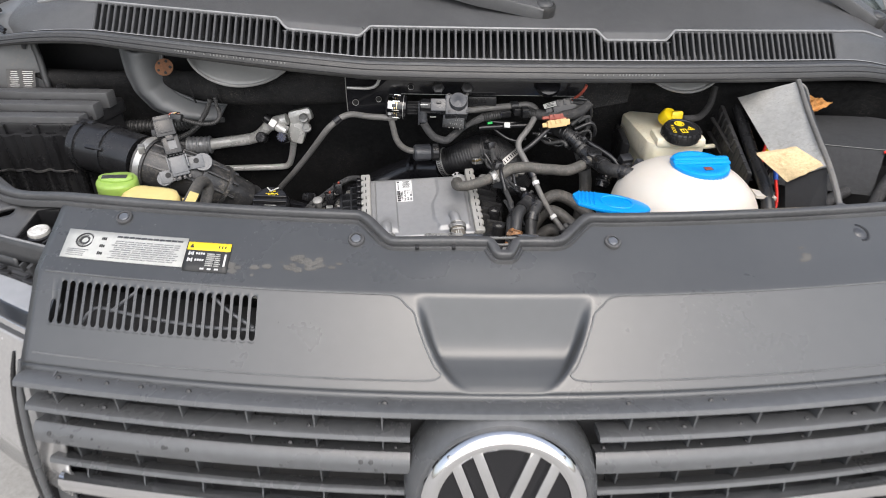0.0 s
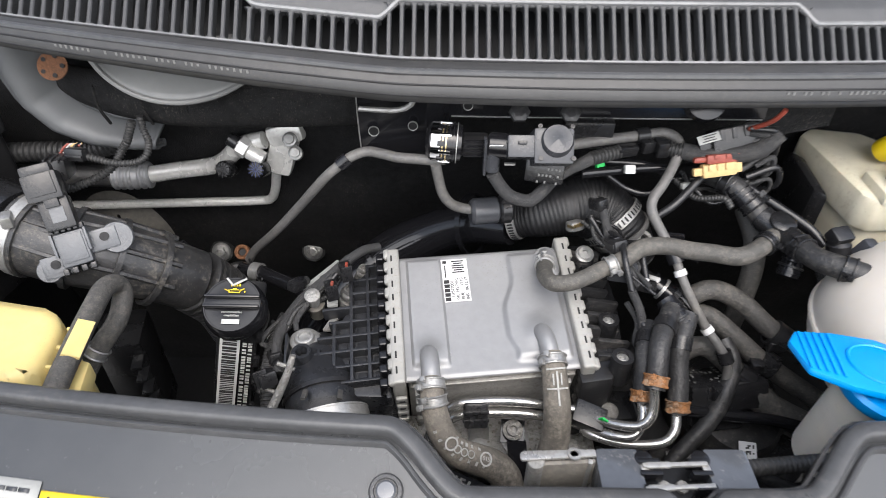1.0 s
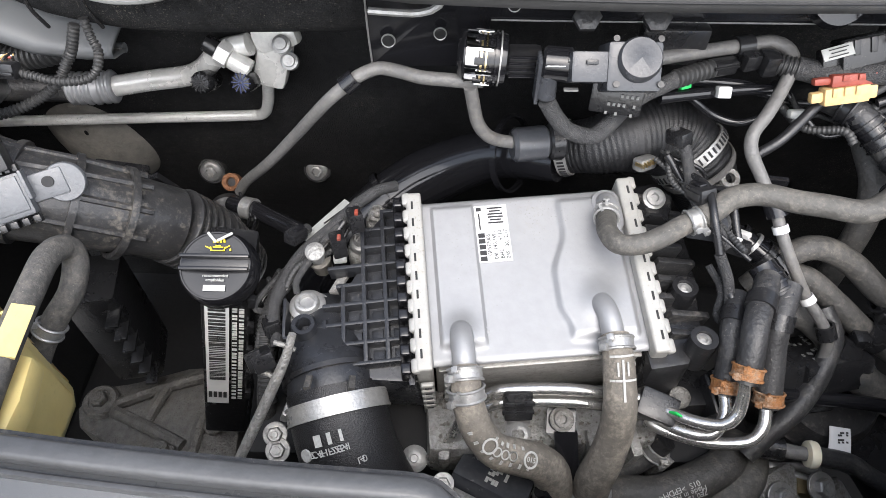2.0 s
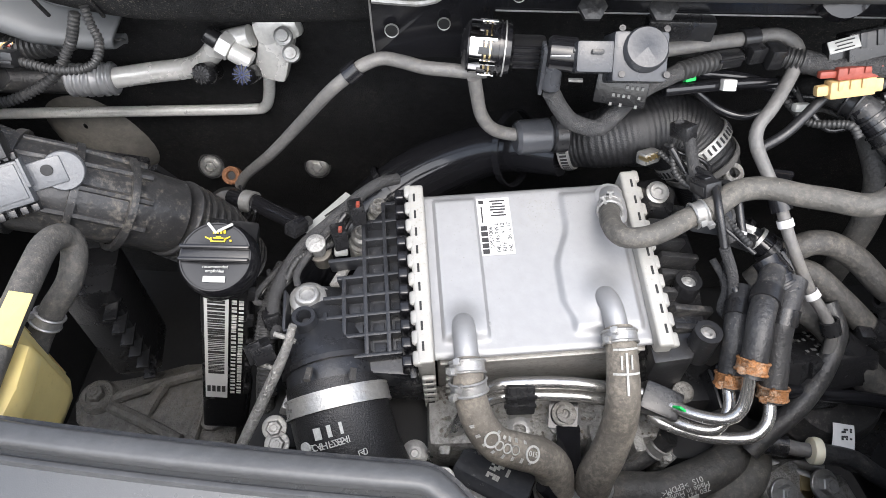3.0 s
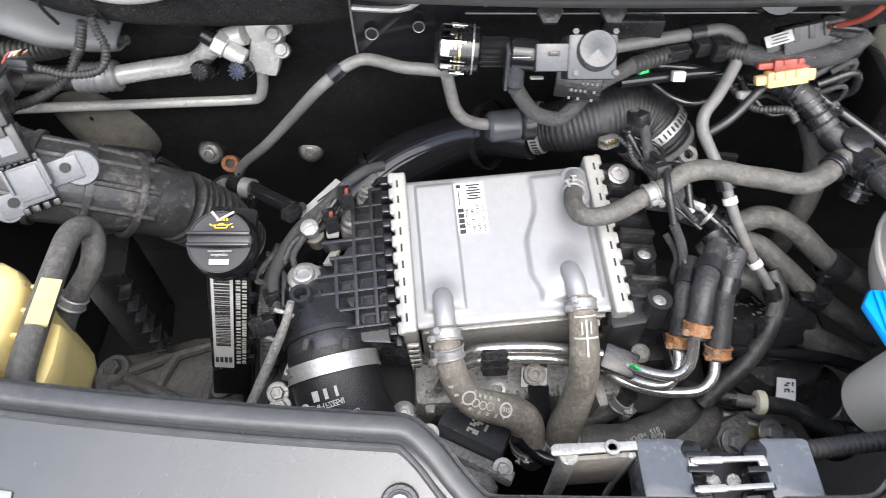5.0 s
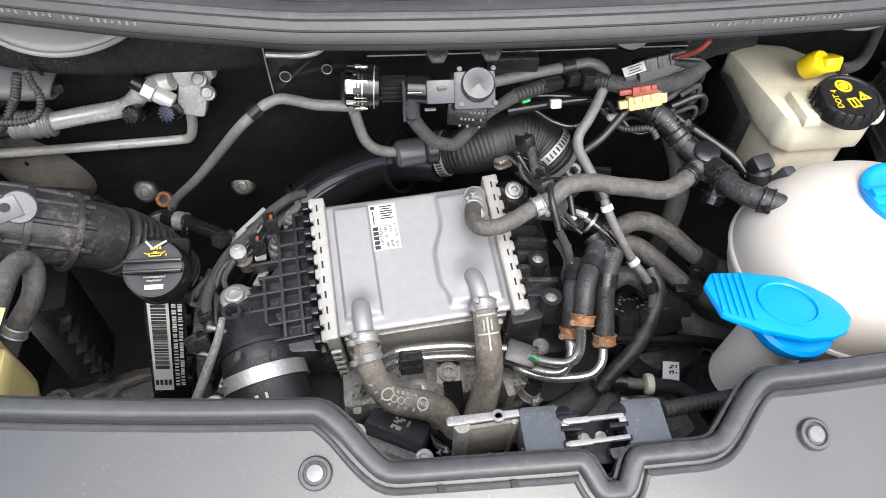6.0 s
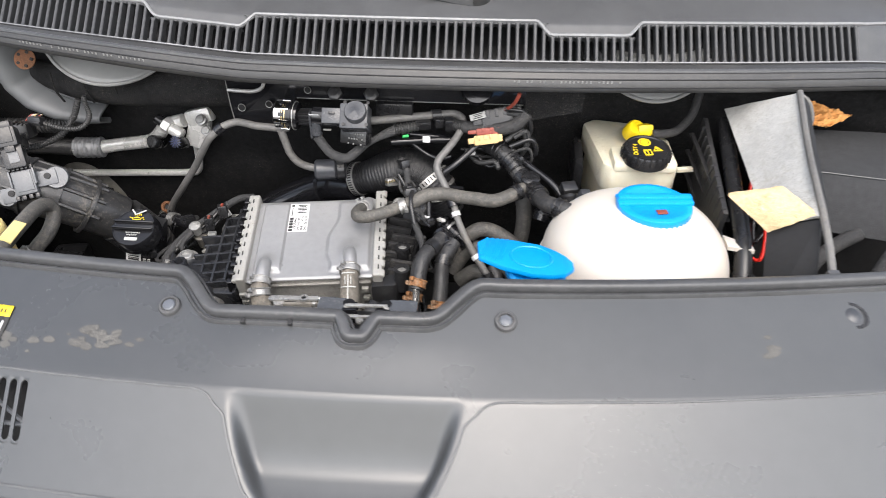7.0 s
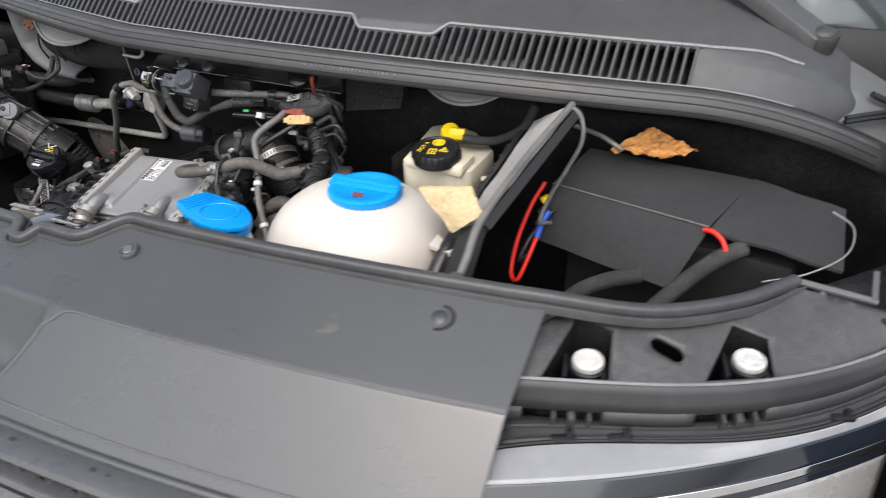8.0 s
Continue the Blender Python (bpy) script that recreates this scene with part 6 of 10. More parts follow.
def hose(name, pts, r, material, label, clips=(), clip_r=0.0, category="hose", rib=None, clip_mat=None):
    h = thing(name, pts[0], label, category)
    bm = B()
    tube(bm, pts, r, seg=20 if not isinstance(r, float) or r > 0.008 else 12, step=0.004, rib=rib)
    part("hose_body", bm, material, h)
    for f in clips:
        k0 = f * (len(pts) - 1)
        rr = r if not isinstance(r, (list, tuple)) else r[int(k0)] + (r[min(len(r) - 1, int(k0) + 1)] - r[int(k0)]) * (k0 - int(k0))
        spring_clip(h, pts, f, clip_r or rr, clip_mat or STEEL)
    return h


hose("coolant_hose", H_FL, [0.0106, 0.0116, 0.0122, 0.0130, 0.0138, 0.0144, 0.0152, 0.0154, 0.0150, 0.0130], RUBBER_PALE, "dusty brown-grey rubber coolant hose with white print", (0.06, 0.13, 0.83))
hose("coolant_hose", H_R, [0.0106, 0.0116, 0.0124, 0.0128, 0.0132, 0.0142, 0.0146, 0.0140], RUBBER_PALE, "dusty brown-grey rubber coolant hose with a printed cross", (0.08, 0.92))
hose("coolant_hose", H_REAR, 0.0080, RUBBER, "slim dusty rubber coolant hose with a spring clip", (0.12, 0.95))
# print on the two front hoses
def hose_print(pts, f, r):
    """The place and turn of a mark printed on the upper side of a hose."""
    p, d = along(pts, f)
    n = Vector((-0.03, -0.40, 0.91))
    n = (n - d * n.dot(d)).normalized()
    return Matrix.Translation(p + n * (r + 0.0006)) @ Matrix((d, n.cross(d), n)).transposed().to_4x4()


pm = thing("hose_print", along(H_R, 0.17)[0], "white line print on a rubber hose", "print")
for f, dy, w, h in ((0.115, 0.0, 0.0015, 0.017), (0.175, 0.0, 0.0300, 0.0015), (0.205, 0.0, 0.0015, 0.019), (0.165, 0.0035, 0.010, 0.0012), (0.165, -0.0035, 0.010, 0.0012)):
    nseg = 5 if h > 0.01 else 1
    for q in range(nseg):
        bm = B()
        yy = (q - (nseg - 1) / 2) * h / nseg
        box(bm, (0, dy + yy, -0.5 * (dy + yy) ** 2 / 0.0126), (w, h / nseg * 1.05, 0.0007), 0, (math.degrees(-(dy + yy) / 0.0126), 0, 0))
        bm.transform(hose_print(H_R, f, 0.0124))
        part("print_stroke", bm, PALE_INK, pm)
pm = thing("hose_print", along(H_FL, 0.45)[0], "rows of white maker print on a rubber hose", "print")
rng = random.Random(4)
for row, f0, n in ((0.0068, 0.30, 8), (-0.0062, 0.24, 13)):
    for k in range(n):
        for st in range(2):
            bm = B()
            m = hose_print(H_FL, f0 + 0.020 * k, 0.0138)
            box(bm, (-0.0006 + 0.0013 * st, row, -0.0018), (0.0005 + 0.0004 * rng.random(), 0.0024 + 0.0014 * rng.random(), 0.0006), 0, (math.degrees(-row / 0.0138), 0, 0))
            bm.transform(m)
            part("print_stroke", bm, PALE_INK, pm)
for f, r in ((0.300, 0.0062), (0.355, 0.0036), (0.378, 0.0036), (0.401, 0.0036), (0.424, 0.0036), (0.480, 0.0064)):
    bm = B()
    lathe(bm, [(r, -0.0004), (r, 0.0004), (r * 0.78, 0.0004), (r * 0.78, -0.0004)], (0, 0, -0.0003), (0, 0, 1), 24, cap=False)
    bm.transform(hose_print(H_FL, f, 0.0138))
    part("print_ring", bm, PALE_INK, pm)
letters("015", 0.0055, hose_print(H_FL, 0.480, 0.0141), PALE_INK, pm)

# ---------------------------------------------------------------- pipes and valves over the engine
P_VERT = [(-0.040, 0.968, 0.994), (-0.009, 0.976, 0.994), (0.014, 0.981, 0.995), (0.056, 0.990, 0.996), (0.080, 0.995, 0.996), (0.0915, 0.987, 0.993), (0.0915, 0.976, 0.987), (0.085, 0.964, 0.977), (0.072, 0.946, 0.966), (0.0625, 0.936, 0.957), (0.0615, 0.926, 0.948),
          (0.072, 0.914, 0.932), (0.083, 0.901, 0.917), (0.091, 0.883, 0.900), (0.103, 0.867, 0.880), (0.117, 0.854, 0.860), (0.127, 0.844, 0.850), (0.137, 0.834, 0.835), (0.138, 0.825, 0.815), (0.130, 0.811, 0.790)]
P_LEFT = [(-0.140, 0.956, 0.987), (-0.152, 0.956, 0.986), (-0.168, 0.958, 0.986), (-0.186, 0.962, 0.985), (-0.202, 0.970, 0.984), (-0.218, 0.975, 0.983), (-0.233, 0.969, 0.980), (-0.245, 0.965, 0.972), (-0.260, 0.966, 0.957), (-0.296, 0.987, 0.905), (-0.330, 1.001, 0.860), (-0.365, 1.022, 0.815), (-0.379, 1.029, 0.792)]


def pipe(name, pts, r, material, label, clips=(), category="pipe", clip_mat=None, rib=None, clip_w=0.012, rings=()):
    h = thing(name, pts[0], label, category)
    bm = B()
    tube(bm, pts, r, seg=14, step=0.004, rib=rib)
    part("pipe_body", bm, material, h)
    r0 = max(r) if isinstance(r, (list, tuple)) else r
    for f in clips:
        bm = B()
        band(bm, pts, f, r0 + 0.0002, clip_w, 0.0022)
        part("clip", bm, clip_mat or BLACK, h)
    for f in rings:
        bm = B()
        band(bm, pts, f, r0 + 0.0001, 0.006, 0.0004)
        part("paint_ring", bm, WHITE, h, "white paint ring")
    return h


vp = pipe("vacuum_pipe", P_VERT, [0.0054] * 7 + [0.0050] * 4 + [0.0045] * 9, GREY_PIPE, "dusty grey sleeved vacuum pipe with white paint rings", rings=(share(P_VERT, (0.089, 0.888, 0.904)), share(P_VERT, (0.117, 0.854, 0.860))))
for q, w in (((0.054, 0.990, 0.996), 0.013), ((0.136, 0.836, 0.838), 0.012)):
    bm = B()
    band(bm, P_VERT, share(P_VERT, q), 0.0054, w, 0.0020)
    part("clip", bm, BLACK, vp)
# double clip that ties the vacuum pipe to the heater hose
p, d = along(P_VERT, share(P_VERT, (0.084, 0.899, 0.915)))
bm = B()
lathe(bm, [(0.0066, -0.009), (0.0084, -0.009), (0.0084, 0.009), (0.0066, 0.009)], p, d, 24, cap=False)
box(bm, p + Vector((0.011, 0.004, 0.001)), (0.004, 0.020, 0.012), 0.001, (0, -20, 30))
box(bm, p + Vector((0.016, 0.001, 0.001)), (0.002, 0.020, 0.014), 0.0006, (0, -20, 30))
box(bm, p + Vector((0.004, 0.020, 0.004)), (0.020, 0.005, 0.010), 0.001, (0, 0, -8))
part("double_clip", bm, GLOSS, vp, "glossy black double pipe clip")
pipe("vacuum_pipe", P_LEFT, 0.0051, GREY_PIPE, "dusty grey sleeved vacuum pipe along the firewall", (0.275,), clip_mat=GLOSS)
pipe("vent_pipe", [(-0.149, 0.951, 0.985), (-0.146, 0.952, 0.968), (-0.142, 0.953, 0.950), (-0.134, 0.955, 0.936), (-0.122, 0.960, 0.926), (-0.105, 0.962, 0.922)], 0.0052, GREY_PIPE, "short grey bent vent pipe")
bm = B()
cyl(bm, (-0.113, 0.960, 0.921), (-0.083, 0.966, 0.920), 0.0140, bevel=0.003)
can = solo("vent_silencer", bm, GREYBOX, "dark grey plastic vent silencer canister", "canister")
bm = B()
cyl(bm, (-0.083, 0.966, 0.920), (-0.070, 0.968, 0.920), 0.0150, bevel=0.002)
part("end_cap", bm, BLACK, can)
bm = B()
box(bm, (-0.076, 0.962, 0.934), (0.010, 0.006, 0.007), 0.001)
part("latch", bm, BLACK, can)
P_LOW = [(-0.385, 1.015, 0.790), (-0.370, 1.006, 0.793), (-0.356, 1.001, 0.795), (-0.338, 0.987, 0.800), (-0.312, 0.969, 0.805), (-0.288, 0.951, 0.808)]
pipe("breather_pipe", P_LOW, [0.008, 0.009, 0.0085, 0.0085, 0.0085, 0.0085], GLOSS, "short glossy black breather pipe", (0.20,), clip_mat=STEEL)
bm = B()
for k in range(3):
    tube(bm, [(-0.375 + 0.006 * k, 1.020 - 0.005 * k, 0.800), (-0.366 + 0.006 * k, 1.000 - 0.006 * k, 0.797), (-0.372 + 0.006 * k, 0.996 - 0.005 * k, 0.782)], 0.0016, seg=6, step=0.003)
solo("hose_spring_clip", bm, BLACK, "black wire spring clip on the breather pipe", "clip")
# air duct behind the cooler
pipe("rear_air_duct", [(-0.30, 0.96, 0.71), (-0.255, 0.995, 0.765), (-0.206, 1.025, 0.800), (-0.163, 1.033, 0.825), (-0.115, 1.022, 0.855), (-0.064, 0.992, 0.874)], [0.034, 0.034, 0.032, 0.029, 0.024, 0.019], GLOSS, "glossy black moulded air duct behind the cooler", (0.42, 0.86), category="duct", clip_mat=GLOSS, clip_w=0.006)

# turbo outlet elbow
EL = [(-0.063, 0.999, 0.884), (-0.055, 0.997, 0.887), (-0.035, 0.989, 0.897), (-0.012, 0.99, 0.904), (0.012, 0.995, 0.904), (0.034, 0.993, 0.897), (0.05, 0.984, 0.885), (0.061, 0.98, 0.87), (0.072, 0.981, 0.848)]
el = thing("turbo_elbow", (0.0, 1.0, 0.84), "black ribbed rubber turbo elbow with worm clamps", "elbow")
bm = B()
tube(bm, EL, [0.0218, 0.0230, 0.0265, 0.0310, 0.0335, 0.0335, 0.0315, 0.0290, 0.0280], seg=44, step=0.0016, rib=(0.0034, 0.0006))
part("elbow_body", bm, TURBO, el)
for f, r in ((0.07, 0.0236), (0.70, 0.0338)):
    p, d = along(EL, f)
    bm = B()
    band(bm, EL, f, r, 0.010, 0.0014)
    c = part("worm_clamp", bm, BAND, el, "steel worm drive clamp")
    m = axis_matrix(p, d)
    for k in range(44):
        a = 2 * math.pi * k / 44
        bm = B()
        box(bm, ((r + 0.0016) * math.cos(a), (r + 0.0016) * math.sin(a), 0), (0.0009, 0.0016, 0.0058), 0, (0, 0, math.degrees(a)))
        bm.transform(m)
        part("thread", bm, DARK, c)
for f, r in ((0.80, 0.0318),):
    bm = B()
    band(bm, EL, f, r, 0.006, 0.0014)
    part("paint_band", bm, GREY_PIPE, el, "pale printed band")
bm = B()
box(bm, (-0.004, 0.953, 0.910), (0.018, 0.011, 0.011), 0.003, (-20, 8, 30))
head = part("clamp_screw", bm, STEEL, el)
for k in range(5):
    bm = B()
    box(bm, (-0.010 + 0.003 * k, 0.9455 + 0.0017 * k, 0.9140), (0.0010, 0.010, 0.0030), 0, (-20, 8, 30))
    part("thread", bm, BRASS, head)
bm = B()
lathe(bm, [(0.0085, -0.003), (0.0085, 0.003), (0.0045, 0.003), (0.0045, -0.003)], (0.0725, 0.956, 0.890), (0.1, -0.5, 0.85), 24, cap=False)
box(bm, (0.058, 0.950, 0.884), (0.018, 0.010, 0.006), 0.002, (-30, 10, 30))
part("lug", bm, ALU_CAST, el)
bm = B()
prism(bm, [(-0.008, 0.925), (0.018, 0.920), (0.026, 0.945), (0.012, 0.960), (-0.008, 0.955)], 0.850, 0.880, 0.003)
tb = part("foot", bm, BLACK, el)
bm = B()
lathe(bm, [(0.0095, -0.004), (0.0095, 0.001), (0.0070, 0.002), (0.0068, 0.0035), (0.0035, 0.0035), (0.003, 0.001)], (0.0075, 0.938, 0.884), (0, -0.45, 0.9), 26)
part("foot_bolt", bm, STEEL, tb)

# change-over valve on its bracket
vb = thing("valve_bracket", (-0.03, 0.99, 0.97), "black sheet metal bracket below the cowl", "bracket")
bm = B()
slab(bm, [(-0.225, 0.990, 0.975), (-0.135, 0.990, 0.975), (-0.135, 1.000, 1.055), (-0.225, 0.985, 1.050)], 0.003)
part("plate", bm, GLOSS, vb)
bm = B()
slab(bm, [(-0.135, 0.995, 1.012), (0.175, 0.995, 1.012), (0.175, 1.000, 1.058), (-0.135, 1.000, 1.055)], 0.003)
part("plate", bm, GLOSS, vb)
# bright steel bead paints the reflection along the pressed flange
bm = B()
tube(bm, [(-0.222, 0.979, 1.028), (-0.205, 0.977, 1.028), (-0.185, 0.975, 1.029), (-0.172, 0.973, 1.036), (-0.166, 0.972, 1.052)], 0.0027, seg=8)
part("edge_bead", bm, STEEL, vb, "bright bead for the highlight on the pressed flange")
for x, y, z, r in ((-0.210, 0.9855, 1.000, 0.0046), (-0.1715, 0.986, 1.006, 0.0042), (-0.118, 0.993, 1.025, 0.0042), (0.105, 0.993, 1.025, 0.004)):
    bm = B()
    lathe(bm, [(r, 0.0), (r, 0.001), (r * 1.12, 0.0012), (r * 1.2, 0.0)], (x, y, z), (0, -1, 0.1), 22, cap=False)
    rim = part("hole_rim", bm, STEEL, vb)
    bm = B()
    lathe(bm, [(r, 0.0004), (0.0, 0.0004)], (x, y, z), (0, -1, 0.1), 22)
    part("hole", bm, DARK, rim)
bm = B()
tube(bm, [(-0.2235, 0.9865, 0.976), (-0.2245, 0.984, 1.010), (-0.2245, 0.983, 1.048)], 0.0008, seg=6)
part("edge_line", bm, STEEL, vb, "thin bright line along the sheet edge")
bm = B()
tube(bm, [(-0.134, 0.9935, 1.013), (-0.05, 0.9935, 1.0125), (0.08, 0.9935, 1.0125), (0.172, 0.9935, 1.0125)], 0.0007, seg=6)
part("edge_line", bm, STEEL, vb)
bm = B()
lathe(bm, [(0.022, -0.004), (0.020, 0.004), (0.010, 0.006), (0.0, 0.0062)], (0.110, 0.992, 1.035), (0, -0.8, 0.6), 28)
part("pressed_dome", bm, GLOSS, vb)
bm = B()
box(bm, (0.0, 0.985, 1.000), (0.05, 0.012, 0.03), 0.003)
part("foot", bm, BLACK, vb)

# pressure line coupling with bright rings
cp = thing("quick_coupling", (-0.140, 0.955, 0.985), "black quick coupling with bright rings", "coupling")
CX = Vector((1.0, -0.06, -0.05)).normalized()
CPC = Vector((-0.1405, 0.960, 1.004))
bm = B()
lathe(bm, [(0.0, -0.019), (0.012, -0.018), (0.0170, -0.014), (0.0180, -0.008), (0.0180, 0.012), (0.0172, 0.016), (0.010, 0.018), (0.0, 0.018)], CPC, CX, 40)
part("body", bm, GLOSS, cp)
for h0, h1, r, m in ((-0.0125, -0.0040, 0.0186, CHROME), (-0.0025, -0.0010, 0.0189, BRASS), (0.0010, 0.0022, 0.0189, BRASS), (0.0040, 0.0056, 0.0192, GLOSS), (0.0078, 0.0092, 0.0195, GLOSS), (0.0112, 0.0122, 0.0192, STEEL)):
    bm = B()
    lathe(bm, [(0.0172, h0), (r, h0), (r, h1), (0.0172, h1)], CPC, CX, 40, cap=False)
    part("ring", bm, m, cp)
cm = axis_matrix(CPC, CX)
for k in range(14):
    a = 2 * math.pi * k / 14
    bm = B()
    box(bm, (0.0188 * math.cos(a), 0.0188 * math.sin(a), 0.0005 if k % 2 else -0.0035), (0.0016, 0.0034 if k % 2 else 0.0052, 0.0110 if k % 2 else 0.0062), 0.0004, (0, 0, math.degrees(a)))
    bm.transform(cm)
    part("cage_bar", bm, CHROME if k % 2 else GLOSS, cp)
bm = B()
box(bm, (-0.112, 0.957, 1.004), (0.026, 0.016, 0.018), 0.004)
part("neck", bm, BLACK, cp)
for k in range(4):
    bm = B()
    box(bm, (-0.112, 0.948, 0.997 + 0.005 * k), (0.022, 0.002, 0.0022), 0.0005)
    part("rib", bm, GLOSS, cp)

vv2 = thing("solenoid_valve", (-0.05, 0.93, 0.98), "dark grey solenoid valve with a round cap and plug", "valve")
bm = B()
box(bm, (-0.046, 0.931, 1.010), (0.036, 0.034, 0.032), 0.003, (-38, 0, 0))
part("body", bm, GREYBOX, vv2)
bm = B()
lathe(bm, [(0.0145, -0.004), (0.0145, 0.005), (0.0130, 0.0075), (0.0, 0.0080)], (-0.0435, 0.922, 1.022), (0, -0.62, 0.78), 32)
part("round_cap", bm, GREYBOX, vv2)
for sx in (-1, 1):
    for sy in (-1, 1):
        bm = B()
        lathe(bm, [(0.0022, 0), (0.0022, 0.0012)], Vector((-0.0435 + 0.0145 * sx, 0.9215 + 0.0115 * sy, 1.0215 + 0.0095 * sy)), (0, -0.62, 0.78), 12)
        part("screw", bm, BLACK, vv2)
bm = B()
box(bm, (-0.074, 0.928, 1.012), (0.026, 0.024, 0.020), 0.002, (-38, 0, 0))
pg = part("plug", bm, GREYBOX, vv2)
bm = B()
box(bm, (-0.074, 0.9205, 1.0215), (0.008, 0.007, 0.003), 0.0008, (-38, 0, 0))
part("latch", bm, BLACK, pg)
bm = B()
cyl(bm, (-0.103, 0.939, 1.008), (-0.082, 0.936, 1.008), 0.0118, bevel=0.002, seg=32)
elb = part("elbow_fitting", bm, GLOSS, vv2)
bm = B()
cyl(bm, (-0.0985, 0.931, 0.984), (-0.0985, 0.934, 1.004), 0.0068, bevel=0.0015)
part("nozzle", bm, GREYBOX, elb)
bm = B()
box(bm, (-0.1055, 0.935, 0.998), (0.0028, 0.012, 0.036), 0.0008)
part("end_plate", bm, GREYBOX, elb)
for dy, dz in ((-0.004, 0.0118), (-0.006, -0.0105)):
    bm = B()
    box(bm, (-0.083, 0.932 + dy, 1.006 + dz), (0.010, 0.003, 0.0016), 0.0005)
    part("tab", bm, BAND, elb)
bm = B()
box(bm, (-0.097, 0.9225, 1.0165), (0.012, 0.008, 0.0006), 0, (-38, 0, 0))
part("white_tag", bm, WHITE, vv2)
bm = B()
box(bm, (-0.048, 0.936, 0.985), (0.036, 0.022, 0.024), 0.002, (-20, 0, -12))
coil = part("coil", bm, BLACK, vv2)
rng = random.Random(8)
for k in range(3):
    for q in range(7):
        if rng.random() < 0.25:
            continue
        bm = B()
        box(bm, (-0.060 + 0.0034 * q + 0.0015 * k, 0.9232 - 0.0007 * q + 0.002 * k, 0.979 + 0.006 * k), (0.0018, 0.0006, 0.0022), 0, (-20, 0, -12))
        part("print_block", bm, DIM_INK, coil)
for x in (-0.075, -0.028):
    bm = B()
    lathe(bm, [(0.010, 0), (0.010, 0.004), (0.007, 0.006), (0.005, 0.006)], (x, 0.955, 1.032), (0, -0.62, 0.78), 6)
    part("rubber_mount", bm, RUBBER_DARK, vv2)

vv2.location += Vector((0.0022, 0.0030, 0.0045))

# taped harness below the valve and on to the connectors
HARN = [(-0.096, 0.932, 0.988), (-0.093, 0.932, 0.983), (-0.088, 0.931, 0.975), (-0.078, 0.928, 0.965), (-0.062, 0.927, 0.960), (-0.054, 0.929, 0.962), (-0.041, 0.938, 0.970), (-0.023, 0.949, 0.978), (-0.008, 0.957, 0.983), (0.004, 0.963, 0.986)]
pipe("taped_harness", HARN, [0.0062] * 6 + [0.0042, 0.0044, 0.0060, 0.0064], MESH_TAPE, "grey cloth-taped wiring harness", category="harness")
pipe("corrugated_loom", [(0.001, 0.961, 0.986), (0.016, 0.968, 0.986), (0.032, 0.974, 0.987)], 0.0056, LOOM, "black corrugated wiring loom sleeve", category="loom", rib=(0.0042, 0.0016))
bm = B()
box(bm, (0.040, 0.975, 0.988), (0.019, 0.010, 0.011), 0.002, (0, 0, 15))
box(bm, (0.060, 0.981, 0.990), (0.013, 0.013, 0.013), 0.002, (0, 0, 15))
box(bm, (0.074, 0.979, 0.989), (0.013, 0.016, 0.017), 0.003, (0, 0, 10))
box(bm, (0.0405, 0.9700, 0.9905), (0.020, 0.0024, 0.0024), 0.0006, (0, 0, 15))
solo("inline_connector", bm, BLACK, "black inline plug connector on the loom", "connector")
pipe("taped_harness", [(0.094, 0.974, 0.988), (0.102, 0.971, 0.988), (0.114, 0.966, 0.988), (0.136, 0.961, 0.992), (0.160, 0.958, 1.000), (0.176, 0.962, 1.016)], 0.0085, MESH_TAPE, "thick grey cloth-taped wiring harness", category="harness")
pipe("corrugated_loom", [(0.079, 0.980, 0.988), (0.090, 0.975, 0.988), (0.101, 0.971, 0.988)], 0.0068, LOOM, "black corrugated wiring loom sleeve", category="loom", rib=(0.003, 0.0014))
for k, (pts, m, r) in enumerate((
        ([(0.010, 0.985, 0.970), (0.036, 0.984, 0.968), (0.064, 0.982, 0.966), (0.085, 0.976, 0.962)], GLOSS, 0.0045),
        ([(-0.004, 0.965, 0.966), (0.029, 0.971, 0.966), (0.058, 0.976, 0.966), (0.084, 0.977, 0.966)], GLOSS, 0.0044),
        ([(0.022, 0.980, 0.960), (0.029, 0.976, 0.955), (0.045, 0.972, 0.945), (0.064, 0.966, 0.942), (0.078, 0.967, 0.946)], GLOSS, 0.0030),
        ([(0.068, 0.930, 0.940), (0.085, 0.935, 0.952), (0.105, 0.950, 0.965), (0.12, 0.962, 0.975)], BLACK, 0.004))):
    pipe("wiring_lead", pts, r, m, "thin black wiring lead", category="lead")
bm = B()
box(bm, (0.015, 0.972, 0.972), (0.009, 0.005, 0.004), 0.001, (-30, 0, 20))
solo("green_clip", bm, GREEN_WIRE, "small bright green connector clip", "clip")
bm = B()
box(bm, (0.044, 0.968, 0.970), (0.010, 0.0085, 0.0085), 0.001, (-30, 0, 0))
solo("cable_tag", bm, WHITE, "small white cable tag", "tag")


